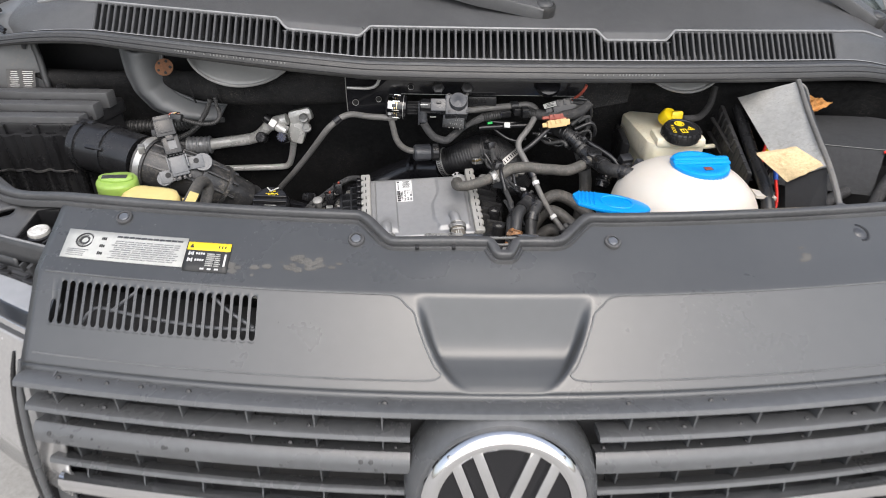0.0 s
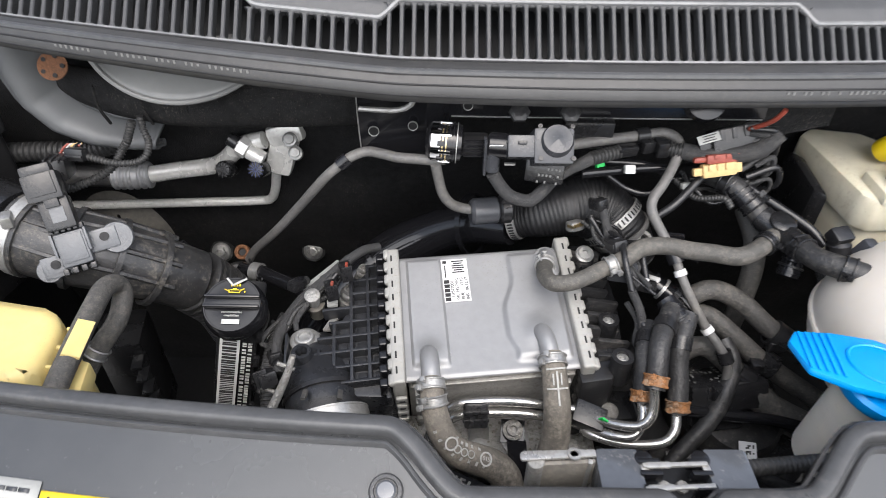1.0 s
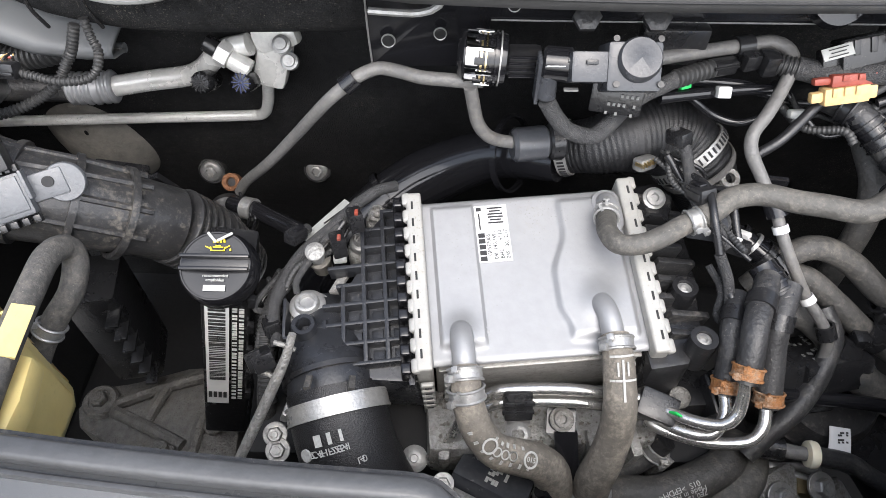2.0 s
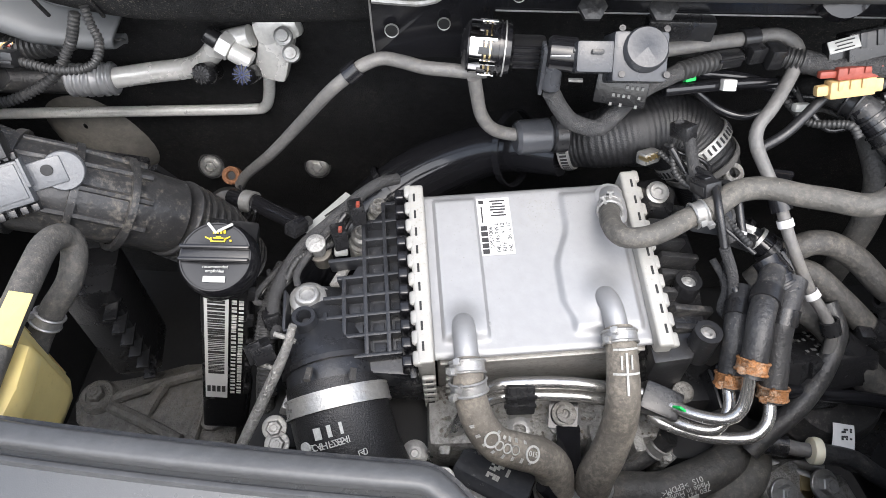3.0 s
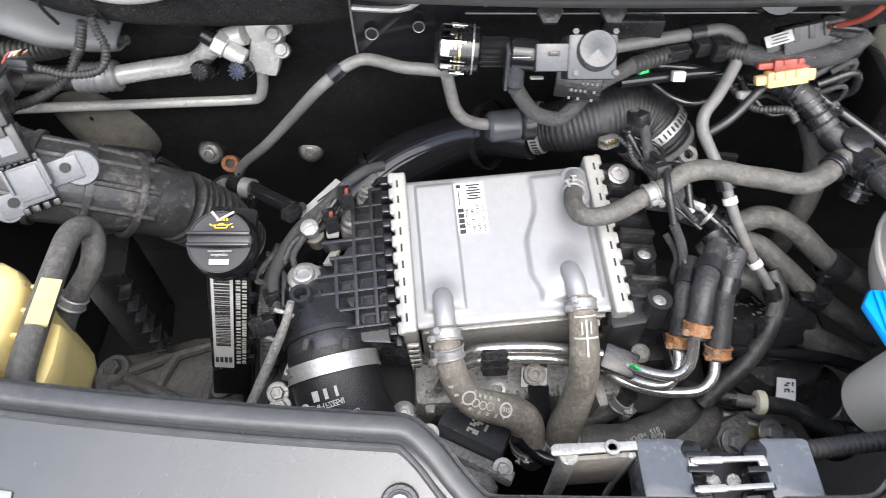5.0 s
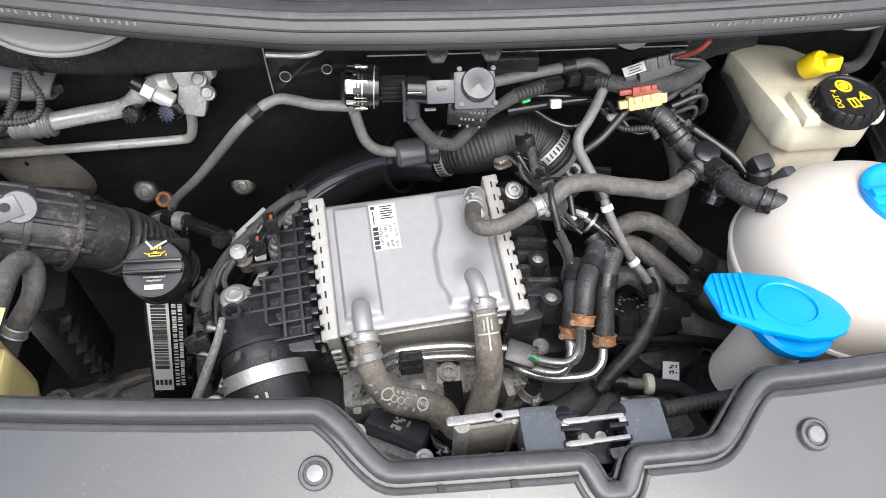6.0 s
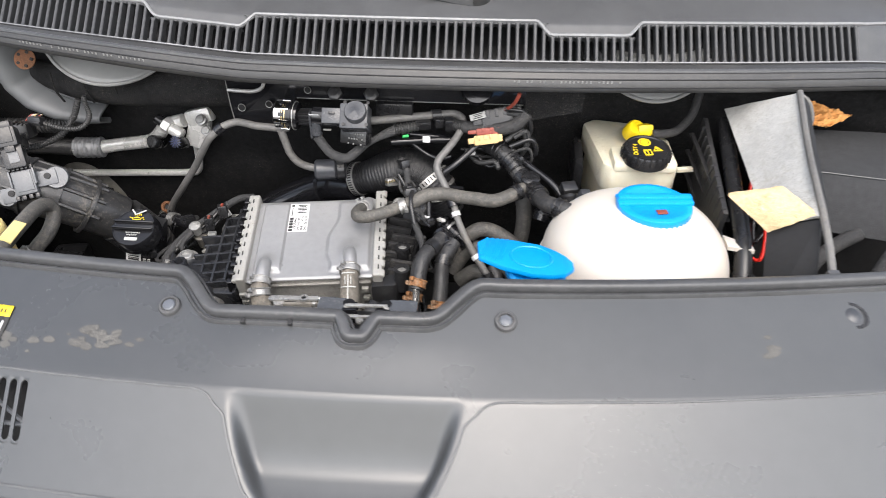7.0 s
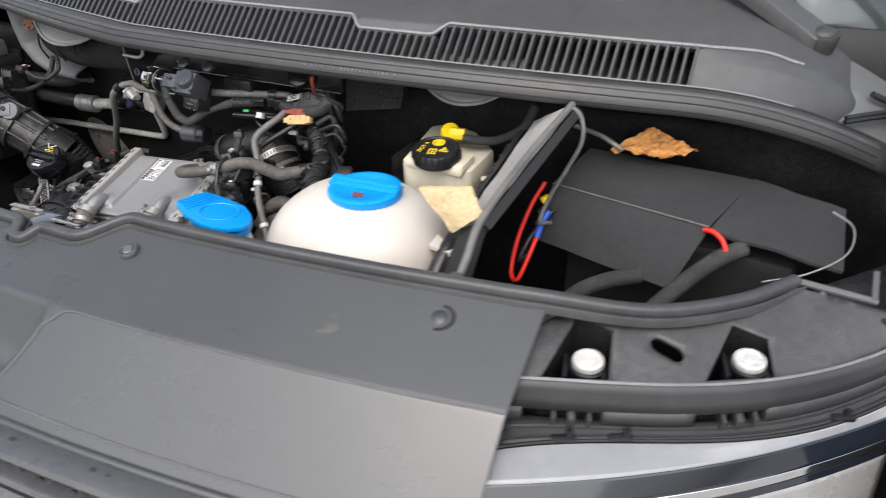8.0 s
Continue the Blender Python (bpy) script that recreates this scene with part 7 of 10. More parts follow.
def connector(p, size, material, label, turn):
    c = thing("plug_connector", p, label, "connector", "plug connectors")
    bm = B()
    box(bm, (0, 0, 0), size, 0.002)
    box(bm, (size[0] * 0.52, 0, 0), (size[0] * 0.3, size[1] * 0.75, size[2] * 0.75), 0.0015)
    bm.transform(pose(*p, *turn))
    part("shell", bm, material, c)
    for k in range(3):
        bm = B()
        box(bm, (-size[0] * 0.3 + size[0] * 0.25 * k, -size[1] * 0.5, size[2] * 0.25), (size[0] * 0.1, 0.003, size[2] * 0.5), 0.0008)
        bm.transform(pose(*p, *turn))
        part("rib", bm, material, c)
    bm = B()
    box(bm, (-size[0] * 0.62, 0, 0), (size[0] * 0.28, size[1] * 0.6, size[2] * 0.6), 0.002)
    bm.transform(pose(*p, *turn))
    part("boot", bm, material, c)
    return c


connector((0.1245, 0.953, 0.981), (0.032, 0.012, 0.013), ORANGE_CON, "ochre yellow plug connector", (-25, -9, 2))
connector((0.1330, 0.958, 0.9915), (0.044, 0.011, 0.009), RED_CON, "brick red plug connector", (-25, -6, 2))
connector((0.140, 0.974, 1.004), (0.046, 0.020, 0.022), BLACK, "black plug connector with a grey latch", (-30, -12, 4))
bm = B()
box(bm, (0.104, 0.962, 0.955), (0.014, 0.008, 0.007), 0.003, (-25, 0, 5))
solo("wire_seal", bm, PAPER, "pale plug seal with thin wires", "seal")
bm = B()
box(bm, (0.112, 0.965, 1.008), (0.021, 0.0090, 0.0012), 0.0004, (35, -16, 6))
lbl = solo("paper_tag", bm, PAPER, "small printed white paper tag", "tag")
for k in range(3):
    bm = B()
    box(bm, (0.112, 0.9642 + 0.0022 * (k - 1), 1.0088 + 0.0015 * (k - 1)), (0.013 - 0.003 * (k % 2), 0.0007, 0.0010), 0, (35, -16, 6))
    part("print_line", bm, INK, lbl)
pipe("red_lead", [(0.148, 0.966, 1.018), (0.156, 0.955, 1.030), (0.160, 0.948, 1.040), (0.163, 0.945, 1.050)], 0.0024, RED_CON, "short red lead under the cowl", category="lead")
rng = random.Random(3)
for k in range(9):
    a = Vector((0.142 + 0.022 * rng.random(), 0.955 + 0.015 * rng.random(), 1.018 - 0.009 * k + 0.006 * rng.random()))
    w = 0.012 + 0.016 * rng.random()
    pipe("wiring_lead", [a, a + Vector((w, rng.gauss(-0.003, 0.005), 0.014 * rng.random())), a + Vector((w * 1.3, 0.008 + rng.gauss(0, 0.004), -0.012)), a + Vector((w * 0.7, 0.018, -0.024 - 0.02 * rng.random()))], 0.0018 + 0.0018 * rng.random(), (BLACK, MESH_TAPE, LOOM)[k % 3], "looped black wiring lead", category="lead")

# heater hoses to the tee
hose("heater_hose", [(0.024, 0.886, 0.917), (0.036, 0.893, 0.920), (0.050, 0.902, 0.923), (0.072, 0.905, 0.924), (0.095, 0.896, 0.926), (0.114, 0.890, 0.928), (0.136, 0.882, 0.931), (0.155, 0.889, 0.934), (0.176, 0.906, 0.936)], 0.0088, RUBBER, "light grey dusty rubber heater hose", (0.93,), clip_mat=BLACK)
tee = thing("hose_tee", (0.186, 0.915, 0.93), "black plastic hose tee with a round flange", "fitting")
bm = B()
tube(bm, [(0.172, 0.932, 0.940), (0.184, 0.914, 0.936), (0.192, 0.890, 0.938)], 0.0125, seg=18, step=0.003)
part("body", bm, BLACK, tee)
bm = B()
lathe(bm, [(0.0125, 0.0), (0.0125, 0.003), (0.0105, 0.0045), (0.004, 0.0047)], (0.184, 0.914, 0.946), (0, -0.2, 1), 28)
part("round_flange", bm, BLACK, tee)
hose("heater_hose", [(0.172, 0.932, 0.940), (0.160, 0.946, 0.950), (0.147, 0.960, 0.958), (0.128, 0.985, 0.955), (0.115, 1.02, 0.93)], 0.0105, RUBBER_DARK, "dark rubber heater hose", (0.15, 0.4), clip_mat=BLACK)
hose("expansion_hose", [(0.192, 0.892, 0.938), (0.199, 0.868, 0.941), (0.212, 0.852, 0.945), (0.232, 0.838, 0.946)], 0.0105, RUBBER_DARK, "dark rubber hose to the coolant tank", (0.15, 0.8), clip_mat=BLACK)
hose("heater_hose", [(0.173, 0.965, 0.925), (0.178, 0.935, 0.905), (0.181, 0.922, 0.865), (0.170, 0.905, 0.80)], 0.0105, RUBBER_MID, "grey dusty rubber hose going down")
hose("coolant_hose", [(0.085, 0.88, 0.84), (0.108, 0.888, 0.872), (0.130, 0.890, 0.880), (0.159, 0.884, 0.868), (0.188, 0.868, 0.848), (0.232, 0.856, 0.825), (0.27, 0.85, 0.80)], 0.0100, RUBBER_MID, "curved grey rubber coolant hose", (), clip_mat=BLACK)
hose("coolant_hose", [(0.085, 0.872, 0.82), (0.105, 0.880, 0.850), (0.126, 0.880, 0.854), (0.154, 0.866, 0.838), (0.182, 0.852, 0.818), (0.218, 0.842, 0.795), (0.26, 0.83, 0.77)], 0.0100, RUBBER_MID, "curved grey rubber coolant hose")
hose("coolant_hose", [(0.095, 0.858, 0.815), (0.118, 0.858, 0.833), (0.140, 0.848, 0.825), (0.162, 0.832, 0.808), (0.19, 0.82, 0.785), (0.24, 0.81, 0.76)], [0.0100, 0.0100, 0.0105, 0.014, 0.014, 0.014], RUBBER_MID, "grey rubber coolant hose with a wide end")
bm = B()
for c in ((0.196, 0.863, 0.842), (0.185, 0.850, 0.817), (0.158, 0.836, 0.811)):
    lathe(bm, [(0.0118, -0.009), (0.0140, -0.009), (0.0140, 0.009), (0.0118, 0.009)], c, (0.8, -0.35, -0.45), 24, cap=False)
box(bm, (0.190, 0.856, 0.838), (0.012, 0.012, 0.012), 0.002)
box(bm, (0.172, 0.842, 0.822), (0.012, 0.012, 0.012), 0.002)
solo("hose_bracket", bm, BLACK, "black plastic bracket holding three hoses", "bracket")
CUR3 = [(0.233, 0.905, 0.90), (0.236, 0.870, 0.885), (0.246, 0.820, 0.884), (0.275, 0.790, 0.865), (0.30, 0.76, 0.83), (0.32, 0.74, 0.78)]
pipe("sensor_loom", CUR3, 0.0045, LOOM, "thin corrugated sensor loom", category="loom", rib=(0.003, 0.0009))

# three hoses with corroded clips and their steel pipes
for pts, r, pp, nm in (
        ([(0.073, 0.850, 0.893), (0.0535, 0.8125, 0.892), (0.0491, 0.7964, 0.884), (0.0478, 0.7887, 0.876), (0.0450, 0.7780, 0.866)], 0.0092, [(0.0450, 0.7789, 0.866), (0.0452, 0.7701, 0.854), (0.0420, 0.7625, 0.845), (0.0339, 0.7593, 0.838), (0.0185, 0.7642, 0.832), (0.0010, 0.7756, 0.825), (-0.008, 0.783, 0.820)], "a"),
        ([(0.088, 0.845, 0.890), (0.0760, 0.8200, 0.880), (0.0743, 0.8083, 0.866), (0.0742, 0.7951, 0.852), (0.0729, 0.7765, 0.833)], 0.0092, [(0.0725, 0.7778, 0.833), (0.0689, 0.7637, 0.826), (0.0576, 0.7548, 0.820), (0.0335, 0.7555, 0.815), (0.0147, 0.7608, 0.812), (-0.0025, 0.7689, 0.810), (-0.010, 0.776, 0.808)], "b"),
        ([(0.056, 0.846, 0.874), (0.0460, 0.8220, 0.873), (0.0435, 0.8077, 0.864), (0.0423, 0.7969, 0.853), (0.0406, 0.7830, 0.840)], 0.0088, [(0.0407, 0.7849, 0.840), (0.0400, 0.7705, 0.834), (0.0307, 0.7580, 0.825), (0.0143, 0.7613, 0.820), (-0.0012, 0.7723, 0.814), (-0.010, 0.780, 0.811)], "c")):
    hose("radiator_hose", pts, r, RUBBER_DARK, "dusty dark rubber hose with a corroded clip", (0.95,), clip_mat=RUSTY)
    pipe("steel_pipe", pp, 0.0045, STEEL_PIPE, "bent bright steel coolant pipe")
    p, d = along(pts, 0.30)
    bm = B()
    lathe(bm, [(r, -0.006), (r + 0.0015, -0.006), (r + 0.0015, 0.006), (r, 0.006)], p, d, 22, cap=False)
    solo("hose_sleeve", bm, BLACK, "black plastic sleeve round a hose", "sleeve")
bm = B()
box(bm, (-0.006, 0.782, 0.818), (0.030, 0.022, 0.026), 0.003, (20, 10, -20))
ph = solo("pipe_holder", bm, BLACK, "black plastic pipe holder with a green mark", "holder")
bm = B()
box(bm, (0.004, 0.771, 0.830), (0.006, 0.002, 0.012), 0.0008, (20, 30, -20))
part("green_mark", bm, GREEN_WIRE, ph)
for dz, dy in ((0.007, 0.0), (-0.005, -0.004)):
    pipe("steel_pipe", [(-0.176, 0.770, 0.735 + dz), (-0.160, 0.776, 0.762 + dz), (-0.147, 0.783 + dy, 0.797 + dz), (-0.130, 0.787 + dy, 0.820 + dz), (-0.106, 0.788 + dy, 0.826 + dz), (-0.068, 0.788 + dy, 0.826 + dz), (-0.031, 0.786 + dy, 0.821 + dz), (-0.008, 0.783 + dy, 0.818 + dz)], 0.0046, STEEL_PIPE, "bent bright steel coolant pipe under the cooler")
bm = B()
box(bm, (-0.110, 0.781, 0.824), (0.022, 0.014, 0.024), 0.003, (-35, 0, 3))
box(bm, (-0.110, 0.7735, 0.824), (0.024, 0.003, 0.003), 0.0008, (-35, 0, 3))
box(bm, (-0.110, 0.776, 0.833), (0.024, 0.003, 0.003), 0.0008, (-35, 0, 3))
solo("pipe_clip", bm, BLACK, "black double pipe clip", "clip")
# quick connector sensor
sq = thing("temperature_sensor", (0.06, 0.85, 0.88), "black temperature sensor with a white lock tab", "sensor")
SQ = [(0.064, 0.911, 0.880), (0.072, 0.904, 0.877), (0.086, 0.894, 0.871), (0.100, 0.884, 0.864), (0.106, 0.876, 0.860)]
bm = B()
tube(bm, SQ, [0.0075, 0.0090, 0.0094, 0.0110, 0.0095], seg=20, step=0.003)
part("body", bm, GLOSS, sq)
for f, w, m in ((0.22, 0.004, GLOSS), (0.48, 0.003, STEEL), (0.64, 0.006, BLACK), (0.76, 0.003, GLOSS)):
    bm = B()
    band(bm, SQ, f, 0.0102, w, 0.0016)
    part("collar", bm, m, sq)
bm = B()
box(bm, (0.0685, 0.8985, 0.8865), (0.0060, 0.0150, 0.0040), 0.001, (-20, 0, 38))
part("lock_tab", bm, WHITE, sq, "white lock tab")

# lower hoses at the right
LOWER = [(-0.055, 0.738, 0.722), (-0.0277, 0.7428, 0.735), (-0.0117, 0.7433, 0.738), (0.0099, 0.7424, 0.742), (0.0345, 0.7497, 0.746), (0.0560, 0.7587, 0.748), (0.0714, 0.7693, 0.745), (0.0854, 0.7899, 0.735)]
lh = hose("lower_hose", LOWER, 0.0150, RUBBER_MID, "thick dusty rubber hose with worn white print", (0.12,))
hose("lower_hose", [(0.055, 0.735, 0.725), (0.0678, 0.7438, 0.735), (0.0831, 0.7531, 0.738), (0.0946, 0.7723, 0.735), (0.0992, 0.7904, 0.730)], 0.0150, RUBBER, "thick dusty rubber hose low in the bay")
for row, txt in enumerate(("01S  >EPDM<", "Made in Hungary", "7E0 121 096 AN", "")):
    p, d = along(LOWER, 0.50 + 0.010 * row)
    n = Vector((0.05, -0.34 - 0.34 * row, 1.0 - 0.16 * row))
    n = (n - d * n.dot(d)).normalized()
    m = Matrix.Translation(p + n * 0.0153) @ Matrix((d, n.cross(d), n)).transposed().to_4x4() @ pose(0, 0, 0, 0, 0, 180)
    if txt:
        letters(txt, 0.0062, m, PALE_INK, lh)
    else:
        for k in range(2):
            bm = B()
            box(bm, (-0.006 + 0.012 * k, 0, 0), (0.009, 0.0040, 0.0006), 0)
            bm.transform(m)
            part("print_block", bm, PALE_INK, lh)
hose("small_hose", [(-0.03, 0.762, 0.732), (-0.011, 0.765, 0.740), (0.006, 0.771, 0.750), (0.016, 0.777, 0.768)], 0.0085, RUBBER_DARK, "small dusty rubber hose", (0.85,))
pipe("cable_sheath", [(0.095, 0.802, 0.802), (0.137, 0.804, 0.792), (0.194, 0.801, 0.786), (0.26, 0.79, 0.77)], 0.006, GLOSS, "black cable sheath with pale print", category="cable")
pipe("cable_sheath", [(0.1092, 0.8093, 0.70), (0.1309, 0.8021, 0.715), (0.1728, 0.8009, 0.718), (0.2147, 0.7971, 0.70), (0.26, 0.77, 0.65)], 0.020, RUBBER_DARK, "dusty dark hose low in the bay", category="hose")
pipe("cable_sheath", [(0.0780, 0.775, 0.764), (0.0880, 0.7742, 0.765), (0.1040, 0.7729, 0.765), (0.1194, 0.7695, 0.765), (0.1322, 0.7680, 0.765)], [0.0060, 0.0062, 0.0066, 0.0058, 0.0058], GREY_PIPE, "dusty grey sleeved cable low in the bay", (0.45, 0.58), category="cable")
pipe("cable_sheath", [(0.1322, 0.7680, 0.765), (0.1442, 0.7667, 0.762), (0.1656, 0.7641, 0.758), (0.1841, 0.7554, 0.750), (0.2001, 0.7497, 0.745), (0.2185, 0.7483, 0.740), (0.25, 0.75, 0.73)], [0.0080, 0.0080, 0.0075, 0.0075, 0.0085, 0.0085, 0.0085], RUBBER_DARK, "dark cable sheath with a rubber end", (0.72,), category="cable")
bm = B()
lathe(bm, [(0.005, -0.005), (0.0105, -0.0035), (0.0112, 0.0), (0.0105, 0.0035), (0.005, 0.005)], (0.1322, 0.7680, 0.765), (0.95, -0.1, 0), 24)
solo("grommet", bm, RESERVOIR, "pale yellow round grommet on a cable", "grommet")
bm = B()
slab(bm, [(0.1470, 0.7640, 0.7555), (0.1635, 0.7580, 0.7555), (0.1709, 0.7897, 0.766), (0.1545, 0.7922, 0.766)], 0.0008, nx=6, ny=8, wave=lambda u, v: 0.0035 * math.sin(v * 2.6))
tg = solo("cable_label", bm, WHITE, "white folded cable label with a square print", "label")
for k in range(5):
    for q in range(5):
        if (k * 3 + q * 2 + k * q) % 5 < 3:
            bm = B()
            box(bm, (0.1580 + 0.0017 * k + 0.0004 * q, 0.7780 + 0.0018 * q, 0.7660 + 0.00055 * q), (0.0015, 0.0015, 0.0006), 0, (18, 0, -12))
            part("print_block", bm, INK, tg)
# metal fittings and a bracket between the hoses
ft = thing("sensor_fitting", (0.14, 0.76, 0.69), "grimy metal sensor fitting with a hexagon", "fitting")
bm = B()
cyl(bm, (0.105, 0.770, 0.698), (0.140, 0.7615, 0.702), 0.0125, bevel=0.002)
part("barrel", bm, STEEL, ft)
bm = B()
slab(bm, [(0.100, 0.770, 0.690), (0.150, 0.748, 0.690), (0.172, 0.772, 0.700), (0.112, 0.792, 0.702)], 0.010, bevel=0.003)
part("base_plate", bm, BAND, ft, "bare worn metal base")
for a, b, r in (((0.118, 0.780, 0.712), (0.160, 0.762, 0.714), 0.004), ((0.120, 0.790, 0.705), (0.168, 0.776, 0.708), 0.005)):
    bm = B()
    cyl(bm, a, b, r)
    part("pin", bm, STEEL, ft)
bm = B()
lathe(bm, [(0.0145, -0.006), (0.0155, -0.005), (0.0155, 0.005), (0.0145, 0.006), (0.010, 0.008), (0.010, 0.018)], (0.146, 0.7605, 0.703), (0.97, -0.2, 0.06), 6)
part("hexagon", bm, BRASS, ft)
for k in range(4):
    bm = B()
    lathe(bm, [(0.0128, -0.001), (0.0136, 0), (0.0128, 0.001)], (0.122 + 0.006 * k, 0.766 - 0.0015 * k, 0.700 + 0.0006 * k), (0.97, -0.2, 0.06), 24, cap=False)
    part("ridge", bm, STEEL, ft)
bolt("flange_bolt", (0.1654, 0.7495, 0.705), (0.1, -0.45, 0.9), 0.0085, STEEL, "dusty flange bolt low in the bay")
bk = thing("hose_support", (0.03, 0.807, 0.74), "black steel hose support with a bolt", "bracket")
bm = B()
prism(bm, [(0.008, 0.788), (0.045, 0.790), (0.050, 0.822), (0.012, 0.825)], 0.755, 0.806, 0.004)
part("block", bm, BLACK, bk)
bm = B()
lathe(bm, [(0.0085, 0), (0.0085, 0.006), (0.006, 0.008), (0.0, 0.008)], (0.0185, 0.7963, 0.806), (0, -0.45, 0.9), 20)
part("bolt_head", bm, MOUNT, bk)
for k in range(3):
    bm = B()
    box(bm, (0.040 + 0.006 * k, 0.800 + 0.004 * k, 0.795), (0.003, 0.03, 0.05), 0.001, (15, 0, 10))
    part("web", bm, BLACK, bk)
hose("small_hose", [(0.080, 0.768, 0.762), (0.0954, 0.7791, 0.775), (0.1145, 0.7920, 0.790), (0.1304, 0.8079, 0.800), (0.1362, 0.8166, 0.810), (0.1450, 0.8322, 0.820), (0.1463, 0.8427, 0.830), (0.140, 0.86, 0.84)], 0.0082, RUBBER_DARK, "dark curved rubber hose beside the cables")
db = thing("electric_unit", (0.1287, 0.83, 0.74), "black textured electric unit behind the hoses", "unit")
bm = B()
box(bm, (0.1287, 0.8284, 0.785), (0.056, 0.045, 0.05), 0.005, (-28, 0, 8))
part("case", bm, BLACK, db)
rng = random.Random(6)
for k in range(26):
    bm = B()
    box(bm, (rng.uniform(-0.024, 0.024), rng.uniform(-0.019, 0.019), 0.0256), (0.0022, 0.0030, 0.0006), 0)
    bm.transform(pose(0.1287, 0.8284, 0.785, -28, 0, 8))
    part("print_mark", bm, DIM_INK, db)
# unit in front of the head, with its cast flange
fu = thing("filter_unit", (-0.12, 0.735, 0.66), "black unit on a grimy cast flange", "unit")
FM = pose(-0.127, 0.7430, 0.752, -22, 0, -26)
bm = B()
box(bm, (0, 0, 0), (0.062, 0.030, 0.026), 0.004)
bm.transform(FM)
part("case", bm, GREYBOX, fu)
bm = B()
box(bm, (0, -0.022, -0.004), (0.095, 0.012, 0.010), 0.003)
bm.transform(FM)
part("flange", bm, ALU_CAST, fu)
bm = B()
cyl(bm, FM @ Vector((0.010, -0.045, -0.03)), FM @ Vector((0.008, -0.024, -0.010)), 0.030, bevel=0.008)
part("cast_bowl", bm, ALU_CAST, fu)
for x in (-0.034, 0.036):
    bolt("flange_bolt", FM @ Vector((x, -0.020, 0.002)), (0, -0.4, 0.9), 0.0055, STEEL, "", fu)
for k in range(6):
    for q in range(6):
        if (k * 5 + q * 3 + k * q) % 7 < 4:
            bm = B()
            box(bm, (-0.004 + 0.0027 * k, -0.008 + 0.0027 * q, 0.0134), (0.0025, 0.0025, 0.0005), 0)
            bm.transform(FM)
            part("print_block", bm, PALE_INK, fu)
# bracket between the two front hoses
hb = thing("hose_bracket", (-0.07, 0.77, 0.76), "black steel bracket between two coolant hoses", "bracket")
bm = B()
slab(bm, [(-0.086, 0.770, 0.796), (-0.064, 0.768, 0.796), (-0.062, 0.788, 0.804), (-0.084, 0.790, 0.804)], 0.004, bevel=0.0015)
slab(bm, [(-0.074, 0.735, 0.748), (-0.056, 0.735, 0.748), (-0.062, 0.769, 0.798), (-0.080, 0.769, 0.798)], 0.004, bevel=0.0015)
part("plate", bm, GLOSS, hb)
bm = B()
lathe(bm, [(0.0095, -0.001), (0.0095, 0.0015), (0.0065, 0.002), (0.0062, 0.005), (0.0035, 0.005), (0.003, 0.002)], (-0.0741, 0.7778, 0.8035), (0, -0.4, 0.92), 24)
part("bolt_head", bm, MOUNT, hb)
pipe("vent_tube", [(-0.0900, 0.735, 0.770), (-0.0782, 0.7298, 0.755), (-0.066, 0.724, 0.750), (-0.052, 0.720, 0.752), (-0.040, 0.722, 0.750)], 0.006, GLOSS, "short glossy black vent tube", (0.8,))

# dark ancillaries behind the hoses
an = thing("alternator", (0.20, 0.85, 0.60), "dark round ancillary unit behind the hoses", "alternator")
bm = B()
lathe(bm, [(0.05, 0), (0.058, 0.01), (0.058, 0.07), (0.045, 0.085), (0.02, 0.088)], (0.155, 0.86, 0.70), (0.1, -0.4, 0.9), 36)
part("housing", bm, DUSTY, an)
bm = B()
cyl(bm, (0.20, 0.80, 0.715), (0.20, 0.785, 0.745), 0.028, bevel=0.004)
part("pulley", bm, BLACK, an)
bm = B()
box(bm, (0.15, 0.835, 0.795), (0.06, 0.05, 0.03), 0.006, (-30, 0, 10))
part("cap", bm, BLACK, an)
for x, y, z, s in ((0.12, 0.76, 0.70, 0.05), (0.09, 0.745, 0.69, 0.04), (0.17, 0.755, 0.68, 0.05)):
    bm = B()
    box(bm, (x, y, z), (s, s * 0.7, s * 0.8), 0.008, (20, 10, 30))
    part("casting", bm, ALU_CAST, an)
for x, y, z in ((0.155, 0.757, 0.722), (0.118, 0.748, 0.722)):
    bolt("casting_bolt", (x, y, z), (0.2, -0.4, 0.9), 0.008, STEEL, "", an)

# ---------------------------------------------------------------- coolant tank and washer filler
ct = thing("coolant_tank", (0.305, 0.80, 0.82), "milky white round coolant expansion tank", "tank")
bm = B()
TC = Vector((0.304, 0.806, 0.898))


def tank_point(a, b):
    """A superellipsoid: a round the axis, b from the bottom up."""
    def pw(v, e):
        return math.copysign(abs(v) ** e, v)
    cb, sb = pw(math.cos(b), 0.86), pw(math.sin(b), 0.92)
    return TC + Vector((0.109 * cb * pw(math.cos(a), 0.92), 0.103 * cb * pw(math.sin(a), 0.92), 0.082 * sb))


